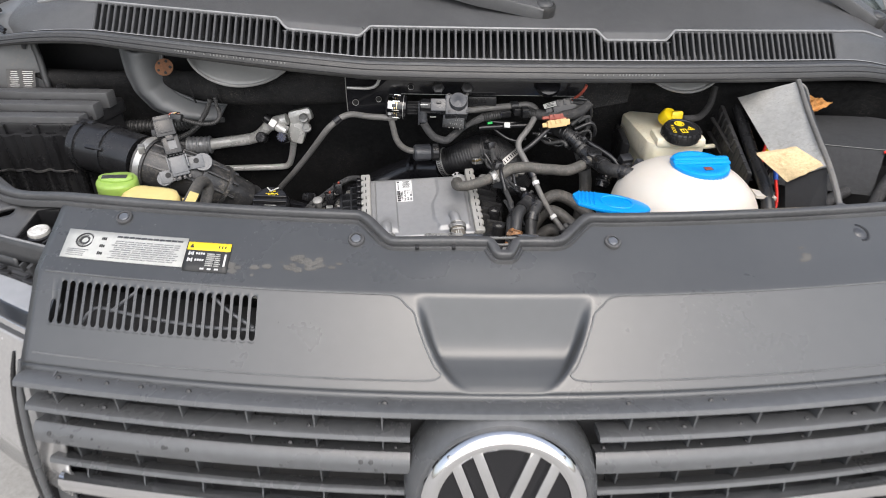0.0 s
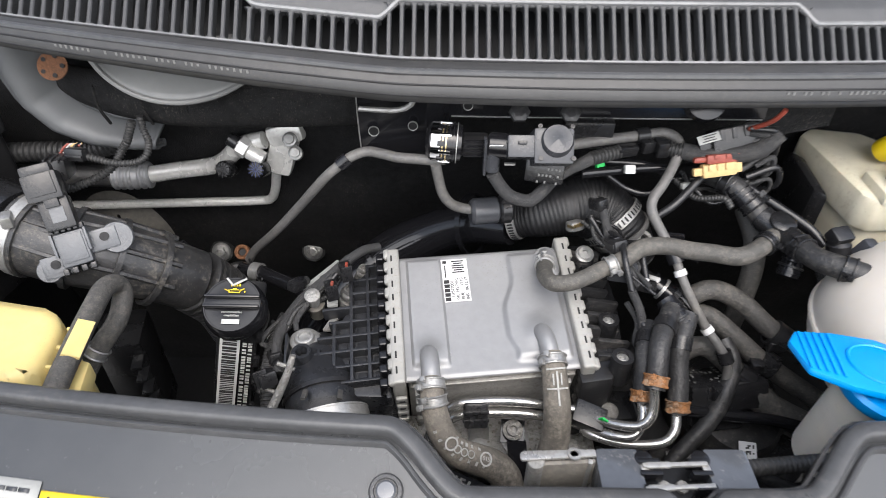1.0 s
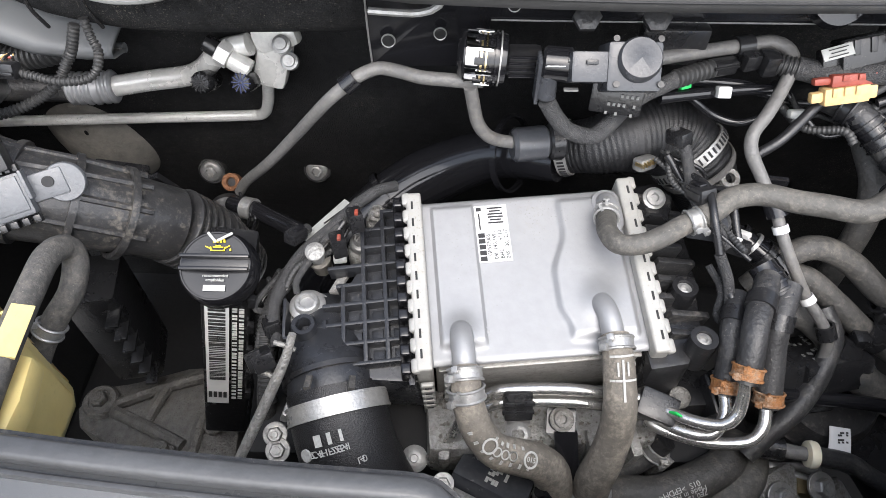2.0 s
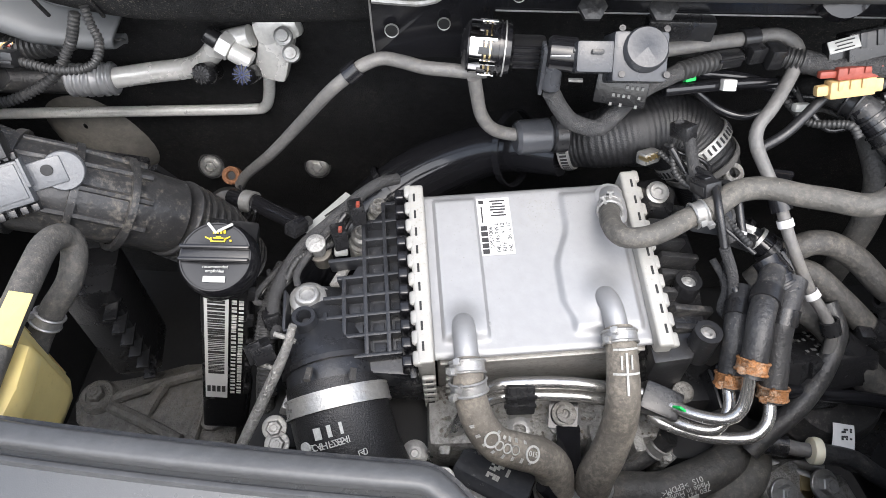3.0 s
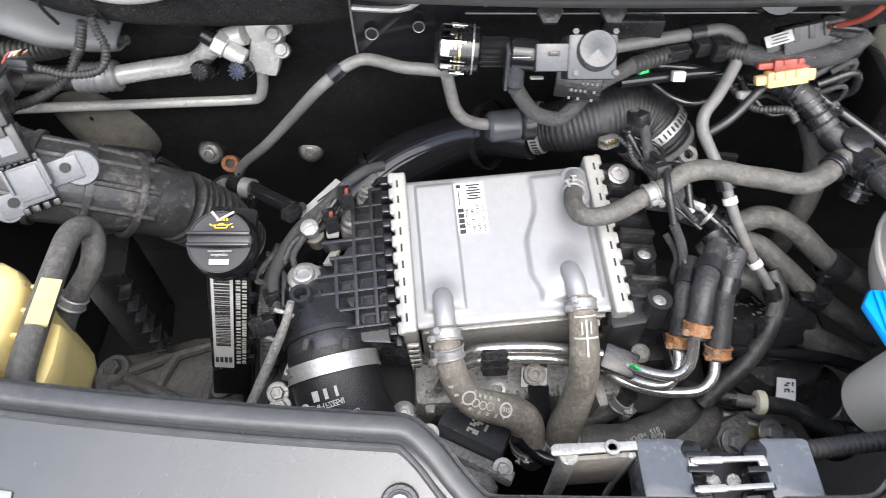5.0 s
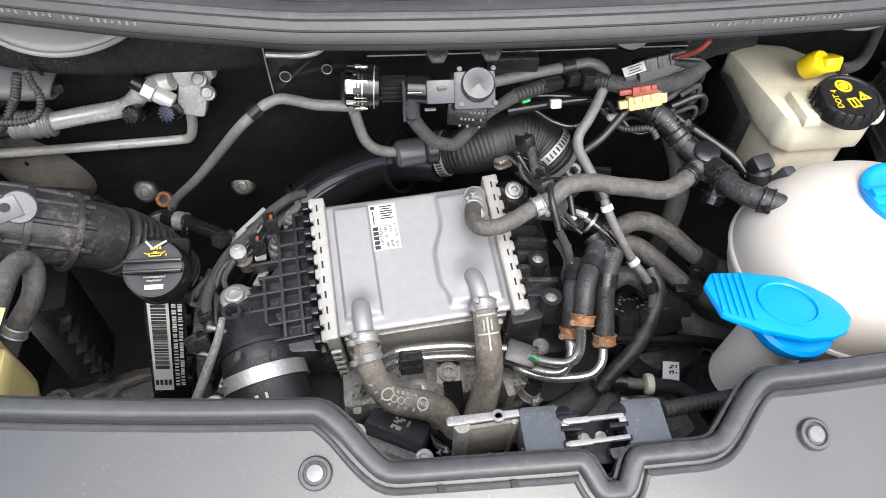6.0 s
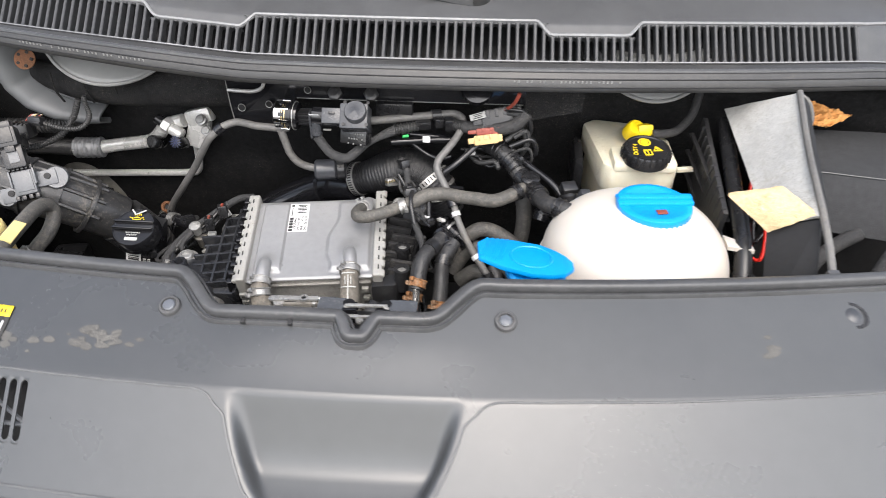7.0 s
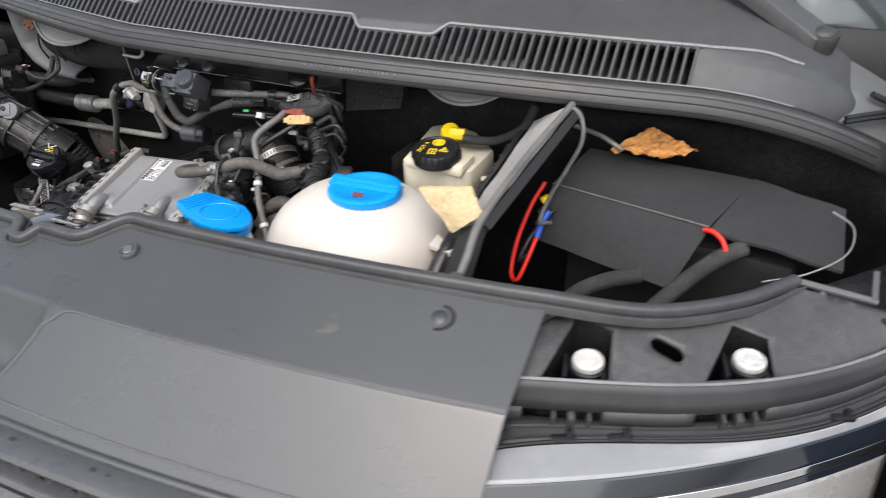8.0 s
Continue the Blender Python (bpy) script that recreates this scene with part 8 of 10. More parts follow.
N1, N2 = 64, 32
ringv = [[bm.verts.new(tank_point(2 * math.pi * i / N1, -1.45 + 2.9 * j / N2)) for i in range(N1)] for j in range(N2 + 1)]
for j in range(N2):
    for i in range(N1):
        bm.faces.new((ringv[j][i], ringv[j][(i + 1) % N1], ringv[j + 1][(i + 1) % N1], ringv[j + 1][i]))
bm.faces.new(ringv[0])
bm.faces.new(ringv[-1])
part("shell", bm, TANK, ct)
bm = B()
pts = [tank_point(2 * math.pi * i / 48, -0.02) for i in range(49)]
tube(bm, pts, 0.003, seg=6)
part("weld_seam", bm, TANK, ct)
bm = B()
slab(bm, [(0.405, 0.792, 0.939), (0.433, 0.786, 0.939), (0.433, 0.796, 0.939), (0.405, 0.815, 0.939)], 0.005)
part("fixing_tongue", bm, TANK, ct)
bm = B()
cyl(bm, (0.236, 0.835, 0.944), (0.262, 0.822, 0.945), 0.008)
part("hose_stub", bm, TANK, ct)
CT = Vector((0.316, 0.812, 0.980))
bm = B()
lathe(bm, [(0.038, -0.010), (0.0415, -0.005), (0.0428, -0.001), (0.0422, 0.002), (0.0400, 0.0032), (0.033, 0.0032), (0.032, 0.0024), (0.0, 0.0028)], CT, (0, 0.03, 1), 56)
cap = part("screw_cap", bm, BLUE, ct, "bright blue screw cap")
for k in range(40):
    a = 2 * math.pi * k / 40
    bm = B()
    box(bm, CT + Vector((0.0417 * math.cos(a), 0.0417 * math.sin(a), -0.003 - 0.0012 * math.sin(a))), (0.0016, 0.0030, 0.007), 0.0005, (0, 0, math.degrees(a)))
    part("grip_rib", bm, BLUE, cap)
bm = B()
box(bm, CT + Vector((0, 0.002, 0.0045)), (0.086, 0.020, 0.005), 0.002, (0, 0, 4))
box(bm, CT + Vector((0, 0.003, 0.0078)), (0.084, 0.009, 0.005), 0.002, (0, 0, 4))
part("grip_bar", bm, BLUE, cap)
bm = B()
box(bm, CT + Vector((0.004, -0.022, 0.0045)), (0.012, 0.008, 0.0008), 0.0003, (2, 0, 8))
part("warning_print", bm, RED_CON, cap)

wf = thing("washer_filler", (0.172, 0.722, 0.86), "white washer filler neck with a bright blue hinged lid", "filler")
bm = B()
lathe(bm, [(0.030, -0.12), (0.027, -0.06), (0.025, -0.03), (0.0262, -0.012), (0.028, -0.008), (0.028, -0.004)], (0.178, 0.722, 0.955), (-0.12, -0.12, 1), 36)
part("neck", bm, NECK, wf)
bm = B()
lathe(bm, [(0.031, -0.010), (0.033, -0.006), (0.033, 0.000), (0.030, 0.003)], (0.180, 0.721, 0.953), (0.08, -0.15, 1), 36)
part("collar", bm, BLUE, wf)
bm = B()
outline = [(-0.055, 0.010), (-0.047, -0.020), (-0.020, -0.030), (0.012, -0.033), (0.033, -0.028), (0.045, -0.020), (0.0525, -0.006), (0.050, 0.006), (0.042, 0.016), (0.030, 0.024), (0.012, 0.031), (-0.020, 0.030), (-0.048, 0.024)]
prism(bm, outline, 0.0, 0.006, 0.0025)
LM = pose(0.168, 0.727, 0.9575, -8, 2, -12)
bm.transform(LM)
lid = part("lid", bm, BLUE, wf)
for k in range(5):
    bm = B()
    box(bm, (-0.046 + 0.0055 * k, 0.002, 0.0066), (0.0022, 0.040 + 0.002 * k, 0.0022), 0.0008)
    bm.transform(LM)
    part("grip_rib", bm, BLUE, lid)
bm = B()
tube(bm, [(0.022 * math.cos(a) + 0.006, 0.021 * math.sin(a), 0.0064) for a in (2 * math.pi * k / 24 for k in range(25))], 0.0014, seg=6)
bm.transform(LM)
part("embossed_ring", bm, BLUE, lid)

# ---------------------------------------------------------------- brake fluid reservoir
br = thing("brake_fluid_reservoir", (0.335, 0.99, 0.84), "yellowed translucent brake fluid reservoir", "reservoir")
bm = B()
prism(bm, [(0.284, 0.960), (0.296, 0.947), (0.374, 0.951), (0.385, 0.962), (0.388, 1.035), (0.340, 1.085), (0.288, 1.095), (0.270, 1.08)], 0.908, 0.948, 0.006)
part("upper_shell", bm, RESERVOIR, br)
bm = B()
prism(bm, [(0.291, 0.968), (0.301, 0.956), (0.368, 0.960), (0.377, 0.970), (0.379, 1.030), (0.336, 1.077), (0.292, 1.087), (0.277, 1.073)], 0.84, 0.910, 0.008)
part("lower_shell", bm, RESERVOIR, br)
bm = B()
box(bm, (0.337, 0.967, 0.951), (0.084, 0.046, 0.016), 0.006)
part("filler_deck", bm, RESERVOIR, br)
bm = B()
box(bm, (0.405, 0.985, 0.928), (0.03, 0.008, 0.006), 0.002, (0, 0, 10))
part("side_nipple", bm, RESERVOIR, br)
BC, BN = Vector((0.337, 0.957, 0.962)), Vector((0, -0.10, 1)).normalized()
bm = B()
lathe(bm, [(0.0290, -0.006), (0.0310, -0.004), (0.0315, 0.010), (0.0295, 0.0135), (0.0270, 0.0135), (0.0262, 0.0122), (0.0, 0.0124)], BC, BN, 48)
bcap = part("cap", bm, BLACK, br, "black cap with yellow symbols")
for k in range(24):
    a = 2 * math.pi * k / 24
    bm = B()
    box(bm, BC + Vector((0.0315 * math.cos(a), 0.0315 * math.sin(a), 0.004 - 0.003 * math.sin(a))), (0.003, 0.0022, 0.011), 0.0006, (0, 0, math.degrees(a)))
    part("grip_rib", bm, BLACK, bcap)
bmx = Matrix.Translation(BC + BN * 0.0127) @ pose(0, 0, 0, 6, 0, 8)


def cap_mark(bm2, name="symbol"):
    bm2.transform(bmx)
    return part(name, bm2, YELLOW_INK, bcap)


bm = B()
lathe(bm, [(0.0085, 0), (0.0085, 0.0006), (0.0060, 0.0006), (0.0060, 0)], (0.0, 0.0135, 0), (0, 0, 1), 28, cap=False)
lathe(bm, [(0.0048, 0), (0.0048, 0.0006)], (0.0, 0.0135, 0), (0, 0, 1), 20)
cap_mark(bm)
bm = B()
for a in (0, 120, 240):
    box(bm, (0.012 + 0.0030 * math.cos(radians(a - 90)), -0.004 + 0.0030 * math.sin(radians(a - 90)), 0.0003), (0.0125, 0.0016, 0.0006), 0, (0, 0, a))
box(bm, (0.012, -0.0035, 0.0003), (0.0014, 0.0045, 0.0006), 0)
cap_mark(bm, "warning_triangle")
bm = B()
for dx in (-0.0045, 0.0045):
    box(bm, (-0.002 + dx, -0.010, 0.0003), (0.0016, 0.011, 0.0006), 0)
    box(bm, (-0.002 + dx * 0.5, -0.0045, 0.0003), (0.0058, 0.0016, 0.0006), 0)
    box(bm, (-0.002 + dx * 0.5, -0.0155, 0.0003), (0.0058, 0.0016, 0.0006), 0)
box(bm, (-0.002, -0.010, 0.0003), (0.0016, 0.011, 0.0006), 0)
cap_mark(bm, "book_symbol")
letters("DOT 4", 0.0085, bmx @ pose(-0.0165, -0.002, 0.0004, 0, 0, 78), YELLOW_INK, bcap)
bm = B()
lathe(bm, [(0.0, -0.014), (0.012, -0.014), (0.013, -0.008), (0.013, 0.004), (0.011, 0.007), (0.0, 0.0075)], (0.331, 1.014, 0.972), (0.25, -0.55, 0.8), 28)
box(bm, (0.343, 1.014, 0.972), (0.022, 0.020, 0.016), 0.004, (-20, 0, 10))
part("level_sensor", bm, YELLOW, br, "bright yellow level sensor plug")
pipe("sensor_lead", [(0.353, 1.006, 0.970), (0.372, 1.012, 0.968), (0.395, 1.03, 0.965), (0.42, 1.06, 0.975), (0.43, 1.08, 1.0)], 0.006, MESH_TAPE, "black taped sensor lead", category="lead")
bm = B()
slab(bm, [(0.258, 1.125, 0.935), (0.290, 1.120, 0.940), (0.292, 1.125, 0.965), (0.262, 1.135, 0.960)], 0.001)
tg2 = solo("paper_label", bm, WHITE, "crumpled white paper label on a lead", "label")
for k in range(5):
    bm = B()
    box(bm, (0.272, 1.1205 + 0.0022 * k, 0.9425 + 0.0042 * k), (0.018, 0.0012, 0.0016), 0, (-60, 0, -6))
    part("print_line", bm, INK, tg2)
ls = thing("level_switch", (0.235, 0.895, 0.93), "black switch unit with a plug beside the tank", "switch")
bm = B()
cyl(bm, (0.238, 0.882, 0.905), (0.232, 0.895, 0.940), 0.011, bevel=0.003)
part("barrel", bm, BLACK, ls)
bm = B()
box(bm, (0.232, 0.897, 0.944), (0.020, 0.016, 0.014), 0.003, (20, 0, 15))
part("plug", bm, BLACK, ls)
bm = B()
box(bm, (0.248, 0.882, 0.935), (0.014, 0.014, 0.034), 0.003, (15, 10, 15))
part("side_box", bm, GREYBOX, ls)
pipe("cable_sheath", [(0.150, 0.975, 0.962), (0.168, 0.955, 0.955), (0.190, 0.935, 0.948), (0.212, 0.915, 0.940), (0.225, 0.90, 0.93)], 0.0045, GLOSS, "glossy black cable with pale print", category="cable")
bm = B()
prism(bm, [(0.250, 0.985), (0.262, 0.975), (0.268, 1.05), (0.256, 1.07)], 0.86, 0.935, 0.006)
solo("booster_bracket", bm, BLACK, "dusty bracket beside the reservoir", "bracket")

# ---------------------------------------------------------------- heat shield, battery
hs = thing("heat_shield", (0.46, 0.87, 0.90), "foil-faced heat shield with torn yellow foam", "shield")
bm = B()
slab(bm, [(0.441, 0.800, 0.968), (0.474, 0.765, 1.003), (0.507, 0.962, 1.055), (0.447, 1.020, 1.004)], 0.004, nx=10, ny=14, wave=lambda u, v: 0.0025 * noise.noise(Vector((u * 4, v * 5, 2))))
part("foil_face", bm, FOIL, hs)
bm = B()
slab(bm, [(0.446, 0.796, 0.960), (0.480, 0.762, 1.001), (0.514, 0.962, 1.054), (0.462, 1.028, 0.995)], 0.010)
part("backing", bm, DARK, hs)
bm = B()
slab(bm, [(0.432, 0.715, 0.880), (0.470, 0.690, 0.900), (0.477, 0.765, 0.999), (0.441, 0.795, 0.966)], 0.008)
part("lower_apron", bm, DARK, hs)
bm = B()
tube(bm, [(0.476, 0.690, 0.955), (0.478, 0.725, 0.980), (0.478, 0.765, 1.004), (0.490, 0.86, 1.030), (0.509, 0.962, 1.056)], 0.004, seg=8)
part("edge_bead", bm, GREY_PIPE, hs, "pale worn edge strip")
bm = B()
slab(bm, [(0.438, 0.783, 0.967), (0.472, 0.768, 1.002), (0.446, 0.802, 1.012), (0.390, 0.800, 1.002)], 0.007, nx=8, ny=8, wave=lambda u, v: 0.003 * noise.noise(Vector((u * 5, v * 5, 7))))
part("foam_flap", bm, FOAM, hs, "torn yellowed foam flap")
bm = B()
tube(bm, [(0.418, 0.74, 0.88), (0.425, 0.80, 0.935), (0.438, 0.90, 0.955), (0.452, 1.02, 0.985)], 0.010, seg=10)
part("rail", bm, BLACK, hs)
pipe("thin_cord", [(0.506, 0.958, 1.056), (0.522, 0.955, 1.045), (0.528, 0.945, 1.02), (0.515, 0.94, 0.985), (0.500, 0.93, 0.95), (0.495, 0.91, 0.925), (0.51, 0.905, 0.93)], 0.0024, GREY_PIPE, "thin grey cord at the heat shield", category="cord")
# dark trellis between tank and shield
ds = thing("dust_screen", (0.42, 0.94, 0.86), "dusty grey ribbed screen beside the coolant tank", "screen")
bm = B()
slab(bm, [(0.414, 0.85, 0.86), (0.426, 1.03, 0.90), (0.432, 1.03, 0.985), (0.420, 0.85, 0.945)], 0.006)
part("plate", bm, DUSTY, ds)
for k in range(9):
    bm = B()
    box(bm, (0.416 + 0.001 * k, 0.865 + 0.019 * k, 0.912 + 0.004 * k), (0.006, 0.003, 0.075), 0.001, (10, 0, 0))
    part("rib", bm, DUSTY, ds)
for k in range(3):
    bm = B()
    box(bm, (0.419, 0.94, 0.895 + 0.026 * k), (0.006, 0.17, 0.003), 0.001, (12, 0, 4))
    part("rail", bm, DUSTY, ds)
pipe("drain_hose", [(0.425, 0.775, 0.91), (0.428, 0.77, 0.88), (0.43, 0.76, 0.80)], 0.013, RUBBER_DARK, "dark hose behind the coolant tank", category="hose")
bt = thing("battery_cover", (0.65, 0.98, 0.86), "black felt battery cover folded over the battery", "cover")


def sag(u, v):
    return 0.003 * noise.noise(Vector((u * 3, v * 3, 4)))


bm = B()
slab(bm, [(0.495, 0.958, 0.953), (0.680, 0.936, 0.946), (0.720, 1.070, 0.950), (0.512, 1.075, 0.955)], 0.004, nx=10, ny=6, wave=sag)
part("top_panel", bm, FELT_COVER, bt)
bm = B()
slab(bm, [(0.682, 0.936, 0.944), (0.816, 0.922, 0.934), (0.818, 1.030, 0.951), (0.720, 1.072, 0.951)], 0.004, nx=8, ny=6, wave=sag)
part("side_panel", bm, FELT_COVER, bt)
bm = B()
slab(bm, [(0.488, 0.932, 0.885), (0.655, 0.890, 0.885), (0.681, 0.934, 0.946), (0.495, 0.956, 0.953)], 0.004, nx=8, ny=4, wave=sag)
part("front_flap", bm, FELT_COVER, bt)
bm = B()
tube(bm, [(0.495, 0.957, 0.9545), (0.59, 0.946, 0.951), (0.681, 0.936, 0.9475)], 0.0007, seg=6)
part("fold_edge", bm, DIM_INK, bt, "worn pale fold edge")
bm = B()
box(bm, (0.655, 1.020, 0.835), (0.26, 0.14, 0.16), 0.01, (0, 0, -6))
solo("battery", bm, DARK, "black battery under the felt cover", "battery")
for k in range(3):
    pipe("battery_clip", [(0.492, 0.955 - 0.01 * k, 0.935 - 0.012 * k), (0.485, 0.952 - 0.01 * k, 0.930 - 0.012 * k)], 0.005, BLACK if k else YELLOW, "small clip at the battery cover edge", category="clip")
pipe("red_cable", [(0.486, 0.955, 0.955), (0.476, 0.935, 0.93), (0.470, 0.905, 0.895), (0.474, 0.875, 0.868), (0.485, 0.865, 0.866), (0.491, 0.880, 0.885), (0.494, 0.905, 0.905)], 0.0025, RED, "bright red looped cable", category="cable")
pipe("blue_cable", [(0.494, 0.905, 0.905), (0.496, 0.920, 0.920), (0.50, 0.93, 0.93)], 0.004, BLUE_WIRE, "short blue cable beside the battery", category="cable")
pipe("black_cable", [(0.505, 0.935, 0.93), (0.485, 0.915, 0.90), (0.480, 0.885, 0.88), (0.49, 0.89, 0.89)], 0.003, BLACK, "thin black cable beside the battery", category="cable")
pipe("red_cable", [(0.676, 0.930, 0.946), (0.686, 0.926, 0.948), (0.697, 0.920, 0.943), (0.703, 0.914, 0.934)], 0.0026, RED, "bright red battery cable", category="cable")
pipe("starter_cable", [(0.72, 0.935, 0.93), (0.70, 0.915, 0.925), (0.675, 0.895, 0.905), (0.645, 0.865, 0.875), (0.615, 0.835, 0.84), (0.59, 0.81, 0.80)], 0.0095, MESH_TAPE, "thick braided black battery cable", category="cable")
pipe("starter_cable", [(0.62, 0.905, 0.885), (0.585, 0.885, 0.88), (0.555, 0.865, 0.865), (0.53, 0.84, 0.83), (0.51, 0.81, 0.79)], 0.0095, MESH_TAPE, "thick braided black battery cable", category="cable")
bm = B()
slab(bm, [(0.545, 1.042, 0.972), (0.610, 1.044, 0.972), (0.648, 1.070, 0.976), (0.585, 1.086, 0.992)], 0.0015, nx=36, ny=26, wave=lambda u, v: 0.008 * noise.noise(Vector((u * 5, v * 4, 9))) + 0.0022 * abs(math.sin(16 * (v + 0.35 * u * u))) + 0.004 * noise.noise(Vector((u * 14, v * 12, 3))))
solo("dry_leaves", bm, LEAF, "crumpled orange-brown dry leaf behind the battery", "leaf")
pipe("release_cable", [(0.49, 1.07, 0.985), (0.53, 1.05, 0.985), (0.56, 1.04, 0.975)], 0.003, STEEL, "thin bright cable behind the battery", category="cable")
pipe("release_cable", [(0.74, 0.86, 0.94), (0.78, 0.885, 0.945), (0.815, 0.93, 0.95), (0.82, 0.97, 0.96), (0.80, 0.99, 0.965)], 0.0011, STEEL, "thin bright bonnet release cable", category="cable")

# ---------------------------------------------------------------- bonnet lock
lk = thing("bonnet_lock", (0.0, 0.640, 0.90), "grey steel bonnet lock with a coil spring", "lock")
for sd, x0, x1 in ((-1, -0.0415, -0.0125), (1, 0.0295, 0.0590)):
    bm = B()
    prism(bm, [(x0, 0.632), (x1, 0.632), (x1, 0.664), (x1 - 0.002, 0.6665), (x0 + 0.002, 0.6665), (x0, 0.664)], 0.920, 0.9485, 0.0018)
    cb = part("cover_box", bm, LOCK_GREY, lk, "dark blue-grey plastic cover box")
    bm = B()
    q = x1 if sd < 0 else x0
    lathe(bm, [(0.0062, -0.004), (0.0062, 0.0042), (0.0050, 0.0050), (0.0, 0.0050)], (q - 0.002 * sd, 0.6590, 0.9440), (0, 0, 1), 20)
    lathe(bm, [(0.0075, -0.006), (0.0075, 0.0005), (0.0060, 0.0018), (0.0, 0.0018)], (q - 0.006 * sd, 0.6330, 0.9380), (0, -0.2, 1), 20)
    part("boss", bm, GLOSS, cb)
    for y in (0.6375, 0.6475, 0.6560):
        bm = B()
        box(bm, (q - 0.0050 * sd, y, 0.9465), (0.0140, 0.0036, 0.0090), 0.0008, (0, 6 * sd, 4 * sd))
        part("jaw", bm, GLOSS, cb)
    bm = B()
    box(bm, (q - 0.001 * sd, 0.6515, 0.9488), (0.0050, 0.0040, 0.0022), 0.0006)
    part("catch", bm, BAND, cb)
for x0, x1, y, turn in ((-0.0130, 0.0295, 0.6530, 2), (-0.0145, 0.0300, 0.6372, 3)):
    bm = B()
    box(bm, ((x0 + x1) / 2, y, 0.9505), (x1 - x0, 0.0030, 0.0026), 0.0007, (0, 0, turn))
    box(bm, (x0 + 0.010, y - 0.0006, 0.9508), (0.016, 0.0042, 0.0024), 0.0008, (0, 0, turn))
    part("lock_bar", bm, BAND, lk, "worn bare steel lock bar")
bm = B()
box(bm, (0.008, 0.645, 0.928), (0.036, 0.036, 0.014), 0.003)
part("latch_body", bm, BLACK, lk)
for q in ((0.002, 0.6445, 0.9375), (0.014, 0.6450, 0.9370), (0.001, 0.6290, 0.9350)):
    bm = B()
    lathe(bm, [(0.0042, -0.003), (0.0042, 0.0018), (0.0030, 0.0026), (0.0, 0.0026)], q, (0, -0.3, 1), 8)
    part("rivet", bm, ALU_CAST, lk)
bm = B()
tube(bm, [(-0.010, 0.621, 0.935), (0.000, 0.617, 0.937), (0.012, 0.617, 0.938), (0.022, 0.622, 0.936)], 0.0022, seg=8, step=0.003)
part("release_cable", bm, RUBBER_DARK, lk)
bm = B()
prism(bm, [(-0.0915, 0.6565), (-0.0900, 0.6555), (-0.0415, 0.6590), (-0.0415, 0.6640), (-0.0890, 0.6625), (-0.0915, 0.6605)], 0.9485, 0.9510, 0.0007)
stp = part("striker_plate", bm, BAND, lk, "worn zinc striker plate")
bm = B()
lathe(bm, [(0.0045, -0.001), (0.0045, 0.0012), (0.0028, 0.0014), (0.0024, 0.0002)], (-0.0560, 0.6600, 0.9508), (0, 0, 1), 18)
part("punched_hole", bm, STEEL, stp)
bm = B()
box(bm, (-0.0620, 0.6560, 0.925), (0.040, 0.003, 0.046), 0.001, (0, 0, 4))
part("face_plate", bm, GRIME, lk, "grimy steel face plate")
for x, w, m2 in ((-0.0810, 0.0056, ALU_CAST), (-0.0455, 0.0018, BAND)):
    bm = B()
    lathe(bm, [(w, -0.075), (w, 0.0), (w - 0.0006, 0.0006), (0.0, 0.0006)], (x, 0.6565, 0.9480), (0, 0, 1), 20)
    part("striker_leg", bm, m2, stp)
bm = B()
box(bm, (-0.01, 0.634, 0.895), (0.15, 0.010, 0.05), 0.003)
part("carrier", bm, BLACK, lk)
bm = B()
box(bm, (0.02, 0.650, 0.845), (0.30, 0.02, 0.03), 0.004)
solo("cross_member", bm, DUSTY, "black cross member below the bonnet seal", "beam")
pipe("corrugated_loom", [(0.07, 0.668, 0.922), (0.12, 0.675, 0.918), (0.18, 0.682, 0.915), (0.24, 0.69, 0.91)], 0.0050, LOOM, "black corrugated loom along the cross member", category="loom", rib=(0.004, 0.0012))

# ---------------------------------------------------------------- air filter side
ab = thing("air_filter_box", (-0.77, 1.0, 0.70), "ribbed black plastic air filter box", "box")
bm = B()
prism(bm, [(-0.92, 0.974), (-0.680, 0.974), (-0.672, 0.984), (-0.645, 1.075), (-0.655, 1.088), (-0.92, 1.088)], 0.760, 0.952, 0.006)
part("lower_body", bm, BLACK, ab)
bm = B()
prism(bm, [(-0.92, 0.969), (-0.676, 0.969), (-0.640, 1.080), (-0.648, 1.092), (-0.92, 1.092)], 0.940, 0.9625, 0.004)
part("lid", bm, BLACK, ab)
for k in range(3):
    y, z, x1 = 0.981 + 0.033 * k, 0.9690 + 0.0085 * k, -0.667 + 0.0115 * k
    bm = B()
    # lighter plastic paints the light on the flat steps
    prism(bm, [(-0.92, y - 0.009), (x1 - 0.003, y - 0.009), (x1 + 0.002, y + 0.012), (-0.92, y + 0.012)], z - 0.024, z + 0.004, 0.0025)
    part("lid_step", bm, COWL_TOP, ab, "flat step of the lid, toned lighter as lit from above")
    bm = B()
    box(bm, (-0.80, y + 0.0165, z - 0.004), (0.26, 0.008, 0.012), 0.002)
    part("step_groove", bm, BLACK, ab)
bm = B()
slab(bm, [(-0.92, 0.968, 0.945), (-0.680, 0.968, 0.945), (-0.686, 0.972, 0.80), (-0.92, 0.972, 0.80)], 0.010, nx=60, ny=4, wave=lambda u, v: 0.0035 * math.tanh(3 * math.sin(u * 44)))
part("corrugated_front", bm, BLACK, ab)
